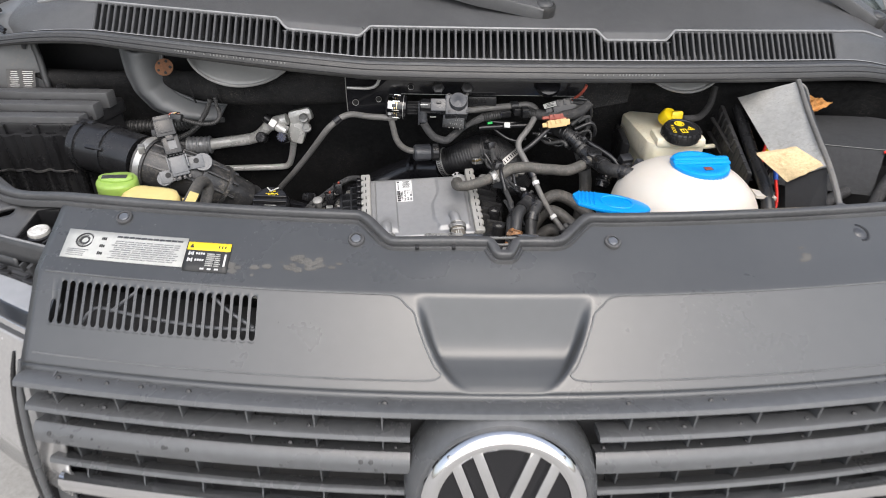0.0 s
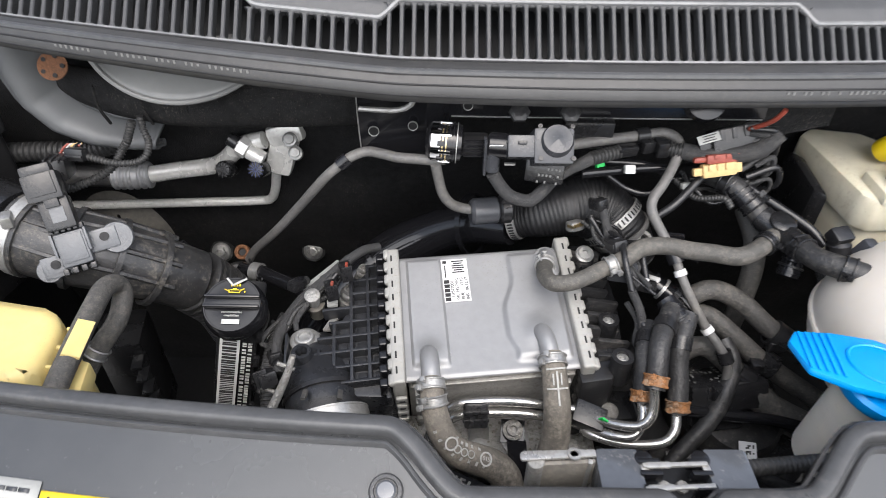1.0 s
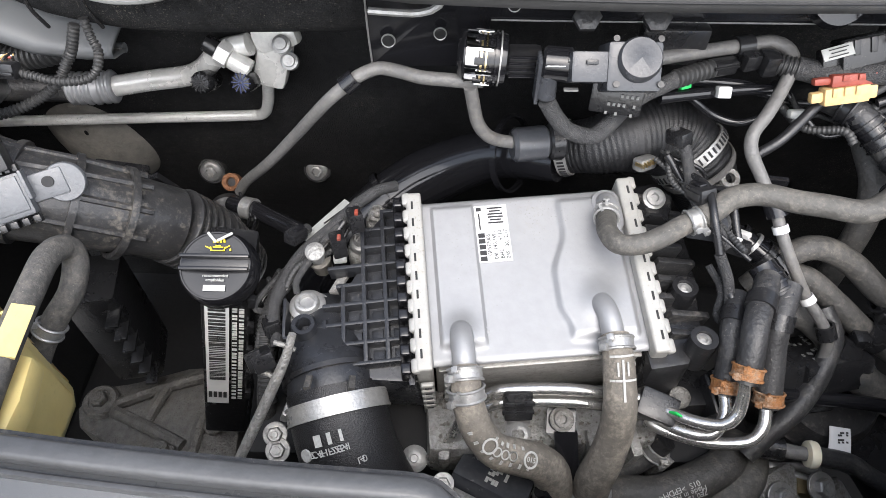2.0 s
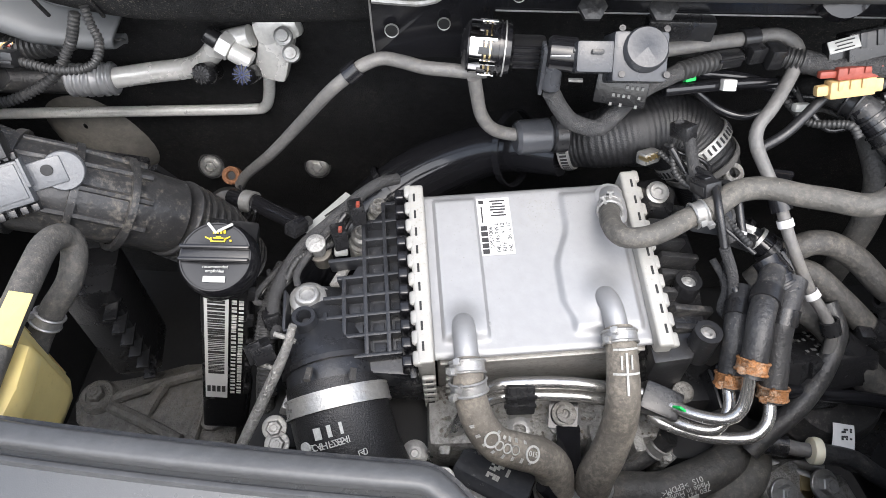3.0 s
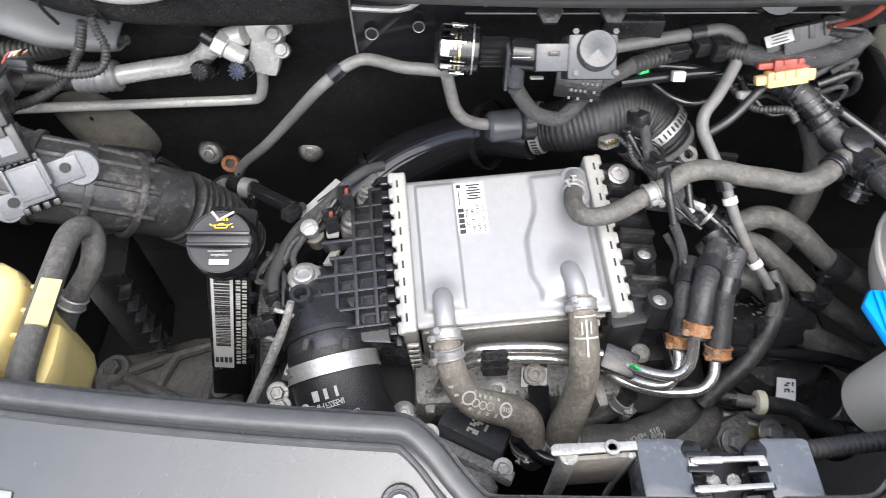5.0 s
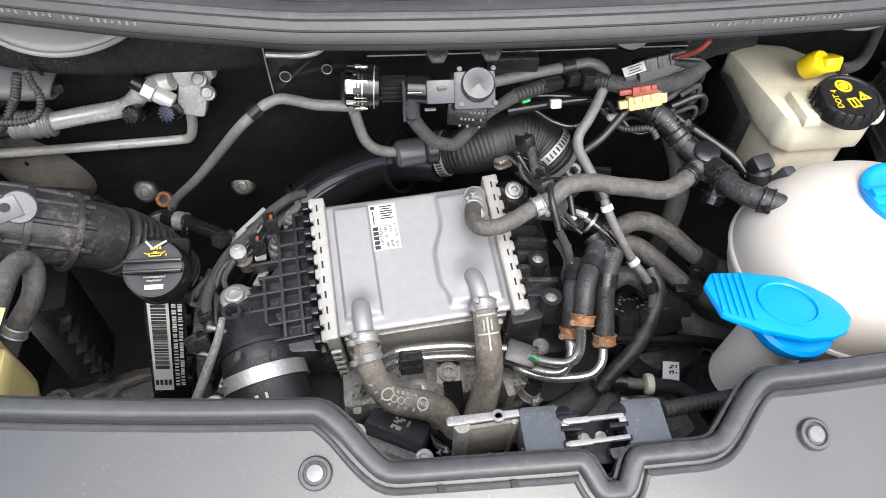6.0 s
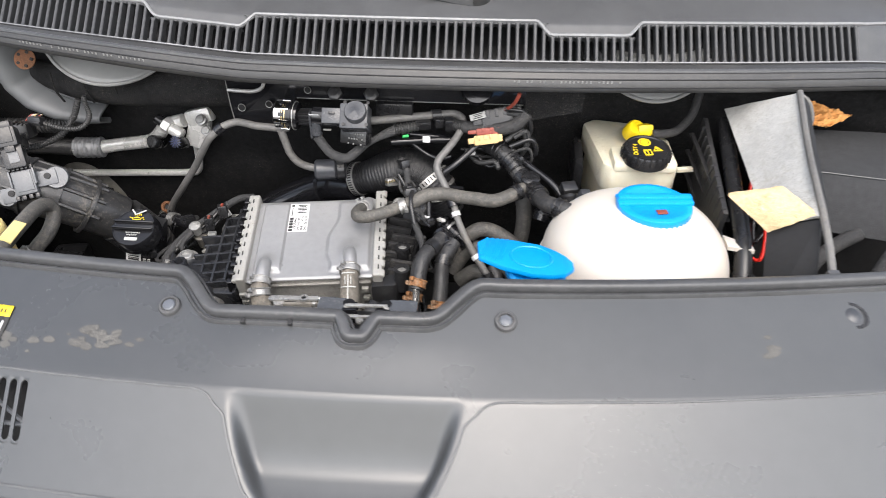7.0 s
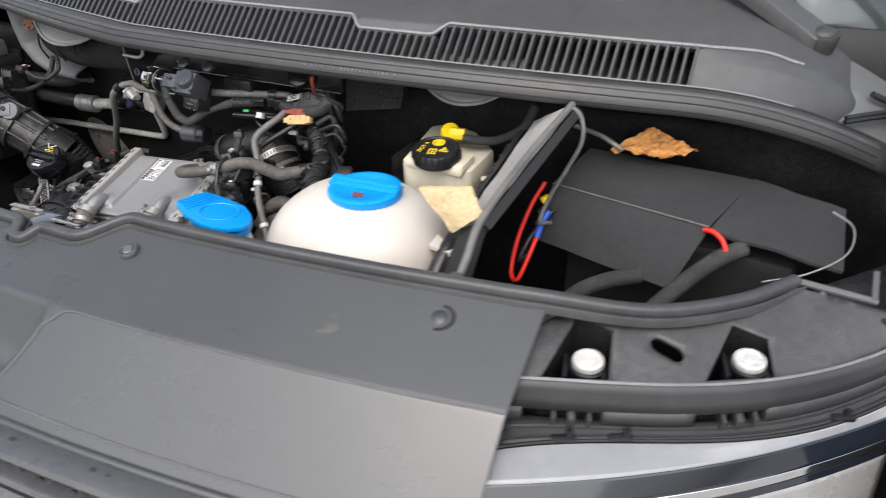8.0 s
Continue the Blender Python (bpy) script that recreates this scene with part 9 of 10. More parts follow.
for z in (0.880, 0.812):
    bm = B()
    tube(bm, [(-0.92 + 0.012 * k, 0.9585 + 0.0035 * math.tanh(3 * math.sin(k * 2.2)), z + 0.0008 * math.sin(k * 1.3)) for k in range(20)], 0.0022, seg=6, step=0.004)
    part("parting_line", bm, DUSTY, ab)
for x, y in ((-0.90, 0.972), (-0.80, 0.970), (-0.745, 0.970)):
    bm = B()
    box(bm, (x, y - 0.004, 0.950), (0.012, 0.006, 0.022), 0.0015)
    part("lid_clip", bm, BLACK, ab)
bm = B()
lathe(bm, [(0.010, -0.006), (0.009, 0.002), (0.0, 0.0035)], (-0.745, 1.083, 0.985), (0, 0, 1), 20)
part("lid_stud", bm, BLACK, ab)
# wing behind the filter, with its label
wg = thing("inner_wing_panel", (-0.84, 1.12, 0.95), "grey painted inner wing behind the air filter box", "panel", "inner wing panels")
bm = B()
slab(bm, [(-0.93, 1.085, 0.955), (-0.786, 1.112, 0.955), (-0.792, 1.125, 1.052), (-0.93, 1.095, 1.052)], 0.004, nx=10, ny=8, wave=lambda u, v: 0.006 * math.sin(u * 5) * v)
part("panel", bm, PAINT, wg)
bm = B()
tube(bm, [(-0.784, 1.106, 0.950), (-0.787, 1.112, 0.985), (-0.791, 1.120, 1.020), (-0.796, 1.124, 1.052)], 0.006, seg=10)
part("flange", bm, COWL, wg)
LM = pose(-0.820, 1.094, 0.992, 62, 4, 10)
bm = B()
box(bm, (0, 0, 0), (0.046, 0.034, 0.0008), 0)
bm.transform(LM)
fl2 = solo("fuse_label", bm, INK, "black label with white lines of print on the inner wing", "label")
rng = random.Random(12)
for k in range(9):
    for q in range(2):
        bm = B()
        box(bm, (-0.011 + 0.022 * q, -0.0138 + 0.0034 * k, 0.0006), (0.010 + 0.008 * rng.random(), 0.0011, 0.0004), 0)
        bm.transform(LM)
        part("print_line", bm, PALE_INK, fl2)

TUBE = [(-0.672, 0.968, 0.925), (-0.635, 0.955, 0.924), (-0.600, 0.943, 0.922), (-0.560, 0.928, 0.917)]
at = thing("air_intake_pipe", (-0.60, 0.94, 0.88), "black plastic air meter pipe with a steel clamp", "pipe")
bm = B()
tube(bm, TUBE, 0.041, seg=32)
part("meter_pipe", bm, BLACK, at)
for f, w in ((0.15, 0.006), (0.55, 0.005)):
    bm = B()
    band(bm, TUBE, f, 0.041, w, 0.003)
    part("ridge", bm, BLACK, at)
for a0, f in ((-0.2, 0.12), (1.1, 0.40)):
    p, d = along(TUBE, f)
    bm = B()
    box(bm, p + Vector((0, -0.040 * math.sin(a0), 0.041 * math.cos(a0))), (0.034, 0.010, 0.006), 0.0015, (-math.degrees(a0), 0, -20))
    part("tab", bm, BLACK, at)
BELL = [(-0.560, 0.928, 0.917), (-0.520, 0.920, 0.906), (-0.480, 0.924, 0.888), (-0.446, 0.935, 0.862), (-0.415, 0.950, 0.830), (-0.395, 0.962, 0.79), (-0.385, 0.97, 0.74)]
bl2 = thing("intake_bellows", (-0.48, 0.93, 0.80), "dusty black rubber intake bellows", "bellows")
bm = B()
tube(bm, BELL[:5], [0.040, 0.039, 0.037, 0.035, 0.034], seg=32)
part("sleeve", bm, MUDDY, bl2)
bm = B()
tube(bm, BELL[4:], 0.0325, seg=32, rib=(0.0078, 0.0040))
part("bellows", bm, MUDDY, bl2)
for f in (0.08, 0.22, 0.36, 0.50):
    bm = B()
    band(bm, BELL, f, 0.0382 - 0.004 * f, 0.0055, 0.0050)
    part("hoop", bm, MUDDY, bl2)
for a in (0.3, 0.9, 1.5, 2.1, 2.7):
    bm = B()
    off = Vector((0.2 * math.cos(a), -0.75 * math.cos(a) * 1.0, math.sin(a)))
    pts = []
    for f in (0.04, 0.2, 0.36, 0.54):
        p, d = along(BELL, f)
        o = (off - d * off.dot(d)).normalized()
        pts.append(p + o * (0.0385 - 0.004 * f))
    tube(bm, pts, 0.0030, seg=6)
    part("long_rib", bm, MUDDY, bl2)
bm = B()
band(bm, BELL, 0.055, 0.0422, 0.010, 0.0016)
part("band_clamp", bm, BAND, bl2, "steel band clamp")
bm = B()
box(bm, (-0.545, 0.900, 0.952), (0.010, 0.014, 0.012), 0.002, (0, 0, 20))
part("clamp_head", bm, STEEL, bl2)
# pressure sensor clamped on the pipe
ps = thing("air_pressure_sensor", (-0.50, 0.92, 0.94), "grey pressure sensor with its plug on the intake pipe", "sensor")
s_up, s_ac = Vector((-0.0155, 0.0274, 0.0434)).normalized(), Vector((0.034, 0.017, 0.004))
s_ac = (s_ac - s_up * s_ac.dot(s_up)).normalized()
SM = Matrix.Translation((-0.488, 0.891, 0.926)) @ Matrix((s_ac, s_up, s_ac.cross(s_up))).transposed().to_4x4()
bm = B()
box(bm, (0, 0, 0), (0.027, 0.033, 0.014), 0.003)
bm.transform(SM)
part("body", bm, SENSOR, ps)
for sx, yy, r in ((1, 0.001, 0.0150), (-0.72, -0.012, 0.0115)):
    n = SM.to_3x3() @ Vector((0, 0, 1))
    bm = B()
    lathe(bm, [(r, -0.006), (r, -0.001), (r - 0.0008, 0.0), (0.0, 0.0)], SM @ Vector((0.037 * sx, yy - 0.002, -0.002)), n, 32)
    ear = part("fixing_ear", bm, SENSOR, ps)
    bm = B()
    box(bm, (0.024 * sx, yy, -0.004), (0.030, 0.021, 0.007), 0.002)
    bm.transform(SM)
    part("ear_arm", bm, SENSOR, ps)
    bm = B()
    lathe(bm, [(0.0042, -0.001), (0.0042, 0.0006), (0.0034, 0.0008), (0.0, 0.0004)], SM @ Vector((0.0275 * sx, yy + 0.002, 0.0005)), n, 20)
    part("fixing_hole", bm, DARK, ear)
bm = B()
box(bm, (0, 0.001, 0.0074), (0.022, 0.026, 0.0016), 0.0006)
bm.transform(SM)
part("cover_plate", bm, SENSOR, ps)
for k in range(6):
    bm = B()
    box(bm, (-0.013 + 0.0052 * k, 0.0195, 0.004), (0.0036, 0.005, 0.007), 0.0008)
    bm.transform(SM)
    part("tooth", bm, BLACK, ps)
for sx in (-1, 1):
    bm = B()
    box(bm, (0.0145 * sx, 0.006, 0.003), (0.0024, 0.022, 0.011), 0.0008)
    bm.transform(SM)
    part("latch_frame", bm, SENSOR, ps)
bm = B()
box(bm, (-0.001, 0.034, 0.006), (0.026, 0.030, 0.018), 0.003)
box(bm, (-0.004, 0.060, 0.010), (0.030, 0.026, 0.022), 0.003)
box(bm, (-0.005, 0.076, 0.012), (0.026, 0.010, 0.016), 0.003)
box(bm, (-0.001, 0.046, 0.017), (0.012, 0.012, 0.005), 0.001)
box(bm, (-0.004, 0.062, 0.0215), (0.022, 0.020, 0.002), 0.0008)
bm.transform(SM)
part("plug", bm, BLACK, ps)
for k in range(4):
    bm = B()
    box(bm, (-0.012 + 0.008 * k, -0.020, 0.004), (0.005, 0.006, 0.008), 0.001)
    bm.transform(SM)
    part("tooth", bm, BLACK, ps)
bm = B()
box(bm, (0.000, 0.033, 0.0155), (0.012, 0.014, 0.001), 0)
bm.transform(SM)
part("tag", bm, SENSOR, ps)
mp = thing("air_mass_meter", (-0.565, 1.02, 0.93), "grey air mass meter plug with its wires", "sensor")
bm = B()
box(bm, (-0.536, 0.962, 0.948), (0.026, 0.022, 0.022), 0.003, (-15, 0, 12))
part("socket", bm, BLACK, mp)
bm = B()
box(bm, (-0.533, 0.984, 0.955), (0.022, 0.030, 0.022), 0.003, (-15, 0, 12))
for kk in range(3):
    box(bm, (-0.540 + 0.007 * kk, 0.982, 0.967), (0.002, 0.024, 0.003), 0.0005, (-15, 0, 12))
part("plug", bm, BLACK, mp)
for k in range(4):
    bm = B()
    tube(bm, [(-0.538 + 0.004 * k, 0.998, 0.960), (-0.530 + 0.003 * k, 1.006, 0.968), (-0.518, 1.008 + 0.002 * k, 0.966)], 0.0012, seg=6, step=0.003)
    part("wire", bm, (RED_CON, STEEL, ORANGE_CON, BLACK)[k], mp)
bm = B()
box(bm, (-0.516, 0.993, 0.965), (0.020, 0.012, 0.013), 0.0025, (-20, 0, -6))
box(bm, (-0.516, 0.986, 0.966), (0.018, 0.002, 0.003), 0.0006, (-20, 0, -6))
part("clip_box", bm, BLACK, mp)
pipe("corrugated_loom", [(-0.512, 0.994, 0.963), (-0.497, 0.993, 0.959), (-0.479, 0.992, 0.955), (-0.458, 0.995, 0.955), (-0.449, 1.002, 0.960), (-0.451, 1.018, 0.966), (-0.456, 1.025, 0.975), (-0.457, 1.028, 0.990)], 0.0029, LOOM, "thin black corrugated loom sleeve", category="loom", rib=(0.0034, 0.0010))
pipe("corrugated_loom", [(-0.552, 0.985, 0.923), (-0.531, 0.991, 0.925), (-0.512, 0.999, 0.930), (-0.493, 1.008, 0.940), (-0.482, 1.021, 0.955), (-0.475, 1.023, 0.965), (-0.466, 1.027, 0.985)], 0.0036, LOOM, "black corrugated loom sleeve", category="loom", rib=(0.0035, 0.0011))
pipe("corrugated_hose", [(-0.75, 1.08, 0.905), (-0.65, 1.09, 0.905), (-0.56, 1.10, 0.905), (-0.50, 1.105, 0.925)], 0.010, LOOM, "thick black corrugated hose", category="hose", rib=(0.006, 0.0022))

# air conditioning lines at the firewall
ac = thing("air_conditioning_valve", (-0.35, 1.12, 0.86), "aluminium air conditioning valve block with two caps", "valve")
bm = B()
box(bm, (-0.338, 1.108, 0.898), (0.034, 0.030, 0.055), 0.008, (-10, 18, 0))
part("block", bm, ALU_PIPE, ac)
bm = B()
box(bm, (-0.330, 1.106, 0.925), (0.045, 0.024, 0.026), 0.008, (-10, -15, 0))
part("flange", bm, ALU_PIPE, ac)
for p in ((-0.322, 1.088, 0.926), (-0.318, 1.090, 0.906)):
    bm = B()
    lathe(bm, [(0.0085, -0.004), (0.0085, 0.003), (0.006, 0.004), (0.0055, 0.006), (0.003, 0.006)], p, (0, -0.75, 0.66), 20)
    part("bolt", bm, STEEL, ac)
for p, m in (((-0.402, 1.078, 0.890), None), ((-0.362, 1.076, 0.892), None)):
    bm = B()
    q = Vector(p)
    lathe(bm, [(0.009, -0.022), (0.009, -0.012), (0.0105, -0.010), (0.0105, 0.006), (0.008, 0.009), (0.0, 0.0095)], q, (-0.1, -0.8, 0.45), 24)
    cc = part("service_cap", bm, BLACK, ac, "black ribbed service cap")
    mm = axis_matrix(q, (-0.1, -0.8, 0.45))
    for k in range(12):
        a = 2 * math.pi * k / 12
        bm = B()
        box(bm, (0.0055 * math.cos(a), 0.0055 * math.sin(a), 0.0092), (0.0085, 0.0009, 0.0015), 0, (0, 0, math.degrees(a)))
        bm.transform(mm)
        part("cap_rib", bm, BLUE_DARK if p[0] > -0.38 else DARK, cc)
bm = B()
lathe(bm, [(0.0115, 0), (0.0125, 0.001), (0.0125, 0.012), (0.0115, 0.013)], (-0.384, 1.088, 0.919), (0.84, -0.2, -0.5), 6)
cyl(bm, (-0.373, 1.085, 0.912), (-0.355, 1.081, 0.902), 0.0095)
part("switch", bm, ALU_PIPE, ac)
bm = B()
cyl(bm, (-0.395, 1.091, 0.926), (-0.384, 1.088, 0.919), 0.0085)
part("switch_plug", bm, BLACK, ac)
ac.location += Vector((0.0, 0.006, -0.002))
AC1 = [(-0.512, 1.115, 0.858), (-0.47, 1.118, 0.864), (-0.433, 1.118, 0.870), (-0.412, 1.113, 0.882), (-0.385, 1.105, 0.908), (-0.355, 1.103, 0.918)]
pipe("suction_pipe", AC1, 0.0108, ALU_PIPE, "thick aluminium air conditioning pipe")
pipe("suction_hose", [(-0.75, 1.10, 0.862), (-0.65, 1.108, 0.860), (-0.552, 1.112, 0.857)], 0.014, RUBBER_DARK, "black rubber air conditioning hose", category="hose")
bm = B()
tube(bm, [(-0.556, 1.112, 0.857), (-0.530, 1.113, 0.857), (-0.510, 1.115, 0.858)], 0.0155, seg=20, rib=(0.008, 0.0018))
solo("crimp_sleeve", bm, ALU, "crimped aluminium hose sleeve", "sleeve")
pipe("liquid_pipe", [(-0.80, 1.15, 0.772), (-0.68, 1.15, 0.780), (-0.594, 1.15, 0.784), (-0.48, 1.15, 0.789), (-0.395, 1.15, 0.793), (-0.374, 1.146, 0.800), (-0.362, 1.135, 0.825), (-0.352, 1.120, 0.862)], 0.0062, ALU_PIPE, "slim aluminium air conditioning pipe")
# firewall fasteners
for x, y, z in ((-0.479, 1.186, 0.668), (-0.338, 1.188, 0.670)):
    f2 = thing("firewall_nut", (x, y, z), "large zinc flange nut on the felt", "nut", "firewall nuts")
    bm = B()
    lathe(bm, [(0.0150, -0.002), (0.0145, 0.0005), (0.012, 0.003), (0.009, 0.0035)], (x, y, z), (0, -0.9, 0.4), 28)
    part("washer", bm, STEEL, f2)
    bm = B()
    lathe(bm, [(0.020, -0.02), (0.0175, -0.001), (0.0, -0.001)], (x, y, z), (0, -0.9, 0.4), 28)
    part("rubber_washer", bm, RUBBER_DARK, f2)
    bm = B()
    lathe(bm, [(0.0085, 0.002), (0.0085, 0.007), (0.006, 0.008), (0.005, 0.005)], (x, y, z), (0, -0.9, 0.4), 6)
    part("nut", bm, STEEL, f2)
bm = B()
lathe(bm, [(0.0095, -0.01), (0.0095, 0.001), (0.0075, 0.0022), (0.0050, 0.001), (0.0045, -0.004), (0.0, -0.004)], (-0.392, 1.045, 0.79), (0, -0.7, 0.7), 24)
rs = solo("rusty_stud", bm, RUST_PIPE, "rusty round stud below the vacuum pipe", "stud")
bm = B()
lathe(bm, [(0.0045, -0.003), (0.0, -0.0028)], (-0.392, 1.045, 0.79), (0, -0.7, 0.7), 16)
part("bore", bm, DARK, rs)
bm = B()
lathe(bm, [(0.024, -0.03), (0.024, 0.0), (0.019, 0.006), (0.012, 0.006)], (-0.395, 1.02, 0.765), (0, -0.6, 0.8), 28)
solo("pump_cap", bm, DUSTY, "dusty round black cap at the firewall", "cap")
# gearbox side dust bulge at the firewall
arch = thing("wheel_arch_bulge", (-0.56, 1.17, 0.6), "grimy brown wheel arch bulge at the firewall", "panel")


def dome(u, v):
    a = 0.5 * math.pi * u
    r = math.sin(a)
    return (-0.600 + 0.078 * r * math.cos(v), 1.220 - 0.06 * math.cos(a), 0.755 + 0.125 * r * math.sin(v))


bm = B()
grid(bm, [0.02 + 0.98 * i / 16 for i in range(17)], [2 * math.pi * i / 48 for i in range(49)], dome)
part("skin", bm, GRIME, arch)
bm = B()
tube(bm, [dome(1.0, 2 * math.pi * i / 40) for i in range(41)], 0.004, seg=8)
part("rim", bm, GRIME, arch)
bm = B()
slab(bm, [(-0.462, 1.005, 0.835), (-0.440, 1.005, 0.842), (-0.420, 1.02, 0.79), (-0.448, 1.02, 0.785)], 0.006)
box(bm, (-0.475, 1.008, 0.842), (0.05, 0.012, 0.012), 0.003, (0, 10, 0))
solo("pipe_bracket", bm, BLACK, "black bracket arm behind the bellows", "bracket")

# painted inner panels and felt roll
bm = B()


J_OUT = [(-0.626, 1.056), (-0.625, 1.007), (-0.617, 0.973), (-0.593, 0.942), (-0.552, 0.923), (-0.498, 0.918), (-0.470, 0.920)]
J_IN = [(-0.550, 1.056), (-0.553, 1.027), (-0.552, 0.998), (-0.537, 0.977), (-0.509, 0.963), (-0.475, 0.957), (-0.455, 0.957)]


def tower(u, v):
    """The rounded inner wing panel: a rolled strip that runs down and turns under."""
    k = min(5.999, v * 6)
    a = [J_OUT[int(k)][i] + (J_OUT[int(k) + 1][i] - J_OUT[int(k)][i]) * (k % 1) for i in (0, 1)]
    b = [J_IN[int(k)][i] + (J_IN[int(k) + 1][i] - J_IN[int(k)][i]) * (k % 1) for i in (0, 1)]
    return (a[0] + (b[0] - a[0]) * u, 1.092 - 0.026 * math.sin(math.pi * min(1.0, u * 1.15)) - 0.012 * u + 0.004 * math.sin(9 * u), a[1] + (b[1] - a[1]) * u)


grid(bm, [i / 24 for i in range(25)], [i / 36 for i in range(37)], tower)
tw = thing("inner_wing_panel", (-0.54, 1.10, 0.9), "grey painted inner wing panel with a rolled edge, shade in its colour", "panel", "inner wing panels")
thicken(part("panel", bm, PAINT, tw, smooth=60), 0.004)
bm = B()
tube(bm, [tower(0.0, v / 16) for v in range(17)], 0.005, seg=10)
part("rolled_edge", bm, PAINT, tw)
bm = B()
tube(bm, [Vector(tower(0.16, v / 16)) + Vector((0, -0.001, 0)) for v in range(17)], 0.0022, seg=8)
part("seam_sealer", bm, GREY_PIPE, tw)
for x, r in ((-0.405, 0.088), (0.347, 0.072)):
    g = thing("inner_wing_panel", (x, 1.02, 1.0), "pale grey rounded body panel under the cowl", "panel", "inner wing panels")
    bm = B()
    grid(bm, [-1 + i / 10 for i in range(21)], [i / 8 for i in range(9)], lambda u, v: (x + r * u, 1.004 + 0.03 * u * u + 0.05 * v, 1.064 - (0.044 * (1 - u * u) ** 0.5 if abs(u) < 1 else 0) * (1 - v)))
    thicken(part("skin", bm, PALE_PAINT, g), 0.004)
    bm = B()
    tube(bm, [(x + r * u, 1.003 + 0.03 * u * u, 1.063 - 0.044 * math.sqrt(max(0.0, 1 - u * u))) for u in (-0.98 + 0.098 * k for k in range(21))], 0.0026, seg=8)
    part("rolled_lip", bm, PALE_PAINT, g)
RP = Vector((-0.545, 1.058, 1.030))
bm = B()
lathe(bm, [(0.0150, 0), (0.0150, 0.0015), (0.0100, 0.0022), (0.0050, 0.001), (0.0, 0.001)], RP, (0.1, -0.8, 0.6), 24)
rp = solo("rusty_plate", bm, RUST_PIPE, "rusty round plate on the inner wing", "plate")
for a in range(5):
    bm = B()
    o = Vector((0.0105 * math.cos(a * 1.257), 0.0063 * math.sin(a * 1.257), 0.0084 * math.sin(a * 1.257)))
    lathe(bm, [(0.0024, 0.0), (0.0024, 0.0032), (0.0, 0.0032)], RP + o, (0.1, -0.8, 0.6), 10)
    part("punched_hole", bm, DARK, rp)
bm = B()
tube(bm, [(-0.56, 1.095, 1.000), (-0.52, 1.078, 0.995), (-0.46, 1.066, 0.993), (-0.38, 1.058, 0.996), (-0.30, 1.050, 1.002), (-0.22, 1.046, 1.008)], [0.015, 0.024, 0.030, 0.031, 0.031, 0.031], seg=20)
fr = thing("felt_roll", (-0.38, 1.045, 0.96), "thick black felt roll under the cowl", "insulation")
part("roll", bm, FELT, fr)
for k in range(7):
    x = -0.50 + 0.045 * k
    bm = B()
    tube(bm, [(x, 1.036, 1.020), (x + 0.003, 1.030, 0.998), (x + 0.005, 1.038, 0.975)], 0.0016, seg=6)
    part("crease", bm, FELT, fr)
bm = B()
slab(bm, [(0.175, 1.000, 0.985), (0.255, 1.015, 0.995), (0.262, 1.03, 1.06), (0.175, 1.01, 1.06)], 0.02, nx=6, ny=5, wave=lambda u, v: 0.006 * noise.noise(Vector((u * 3, v * 3, 1))))
solo("felt_pad", bm, FELT, "black felt pad under the cowl", "insulation")

# ---------------------------------------------------------------- steering fluid reservoir
RH = [(-0.433, 0.690, 0.905), (-0.434, 0.712, 0.915), (-0.435, 0.724, 0.922), (-0.435, 0.764, 0.928), (-0.437, 0.810, 0.929), (-0.438, 0.836, 0.927), (-0.436, 0.851, 0.918), (-0.434, 0.850, 0.905), (-0.437, 0.833, 0.890), (-0.450, 0.817, 0.875), (-0.461, 0.805, 0.860), (-0.466, 0.795, 0.850)]
sr = thing("steering_fluid_reservoir", (-0.48, 0.79, 0.86), "pale yellow fluid reservoir with a green cap", "reservoir")
bm = B()
prism(bm, [(-0.535, 0.744), (-0.528, 0.732), (-0.516, 0.727), (-0.470, 0.724), (-0.456, 0.729), (-0.450, 0.740), (-0.451, 0.784), (-0.458, 0.799), (-0.472, 0.806), (-0.520, 0.815), (-0.533, 0.808), (-0.537, 0.795)], 0.80, 0.938, 0.012)
part("body", bm, STEER_RES, sr, smooth=75)
bm = B()
slab(bm, [(-0.4350, 0.752, 0.9385), (-0.4235, 0.754, 0.9315), (-0.4250, 0.790, 0.9335), (-0.4365, 0.788, 0.9395)], 0.0030, bevel=0.001)
part("hose_saddle", bm, STEER_RES, sr)
bm = B()
prism(bm, [(-0.440, 0.716), (-0.422, 0.716), (-0.4215, 0.735), (-0.426, 0.765), (-0.440, 0.768)], 0.895, 0.914, 0.003)
part("lower_ledge", bm, STEER_RES, sr)
for y in (0.750, 0.770, 0.790):
    bm = B()
    box(bm, (-0.4475, y, 0.920), (0.008, 0.003, 0.012), 0.001)
    part("rib", bm, STEER_RES, sr)
bm = B()
prism(bm, [(-0.582, 0.812), (-0.579, 0.800), (-0.571, 0.791), (-0.558, 0.786), (-0.542, 0.786), (-0.531, 0.791), (-0.524, 0.800), (-0.522, 0.812), (-0.525, 0.825), (-0.534, 0.835), (-0.548, 0.839), (-0.562, 0.838), (-0.574, 0.833), (-0.580, 0.824)], 0.916, 0.945, 0.006)
gc = part("cap", bm, GREEN, sr, "green reservoir cap", smooth=60)
bm = B()
prism(bm, [(-0.579, 0.812), (-0.572, 0.803), (-0.552, 0.800), (-0.533, 0.803), (-0.526, 0.811), (-0.530, 0.822), (-0.552, 0.826), (-0.574, 0.822)], 0.942, 0.950, 0.004)
part("cap_grip", bm, GREEN, gc, smooth=60)
bm = B()
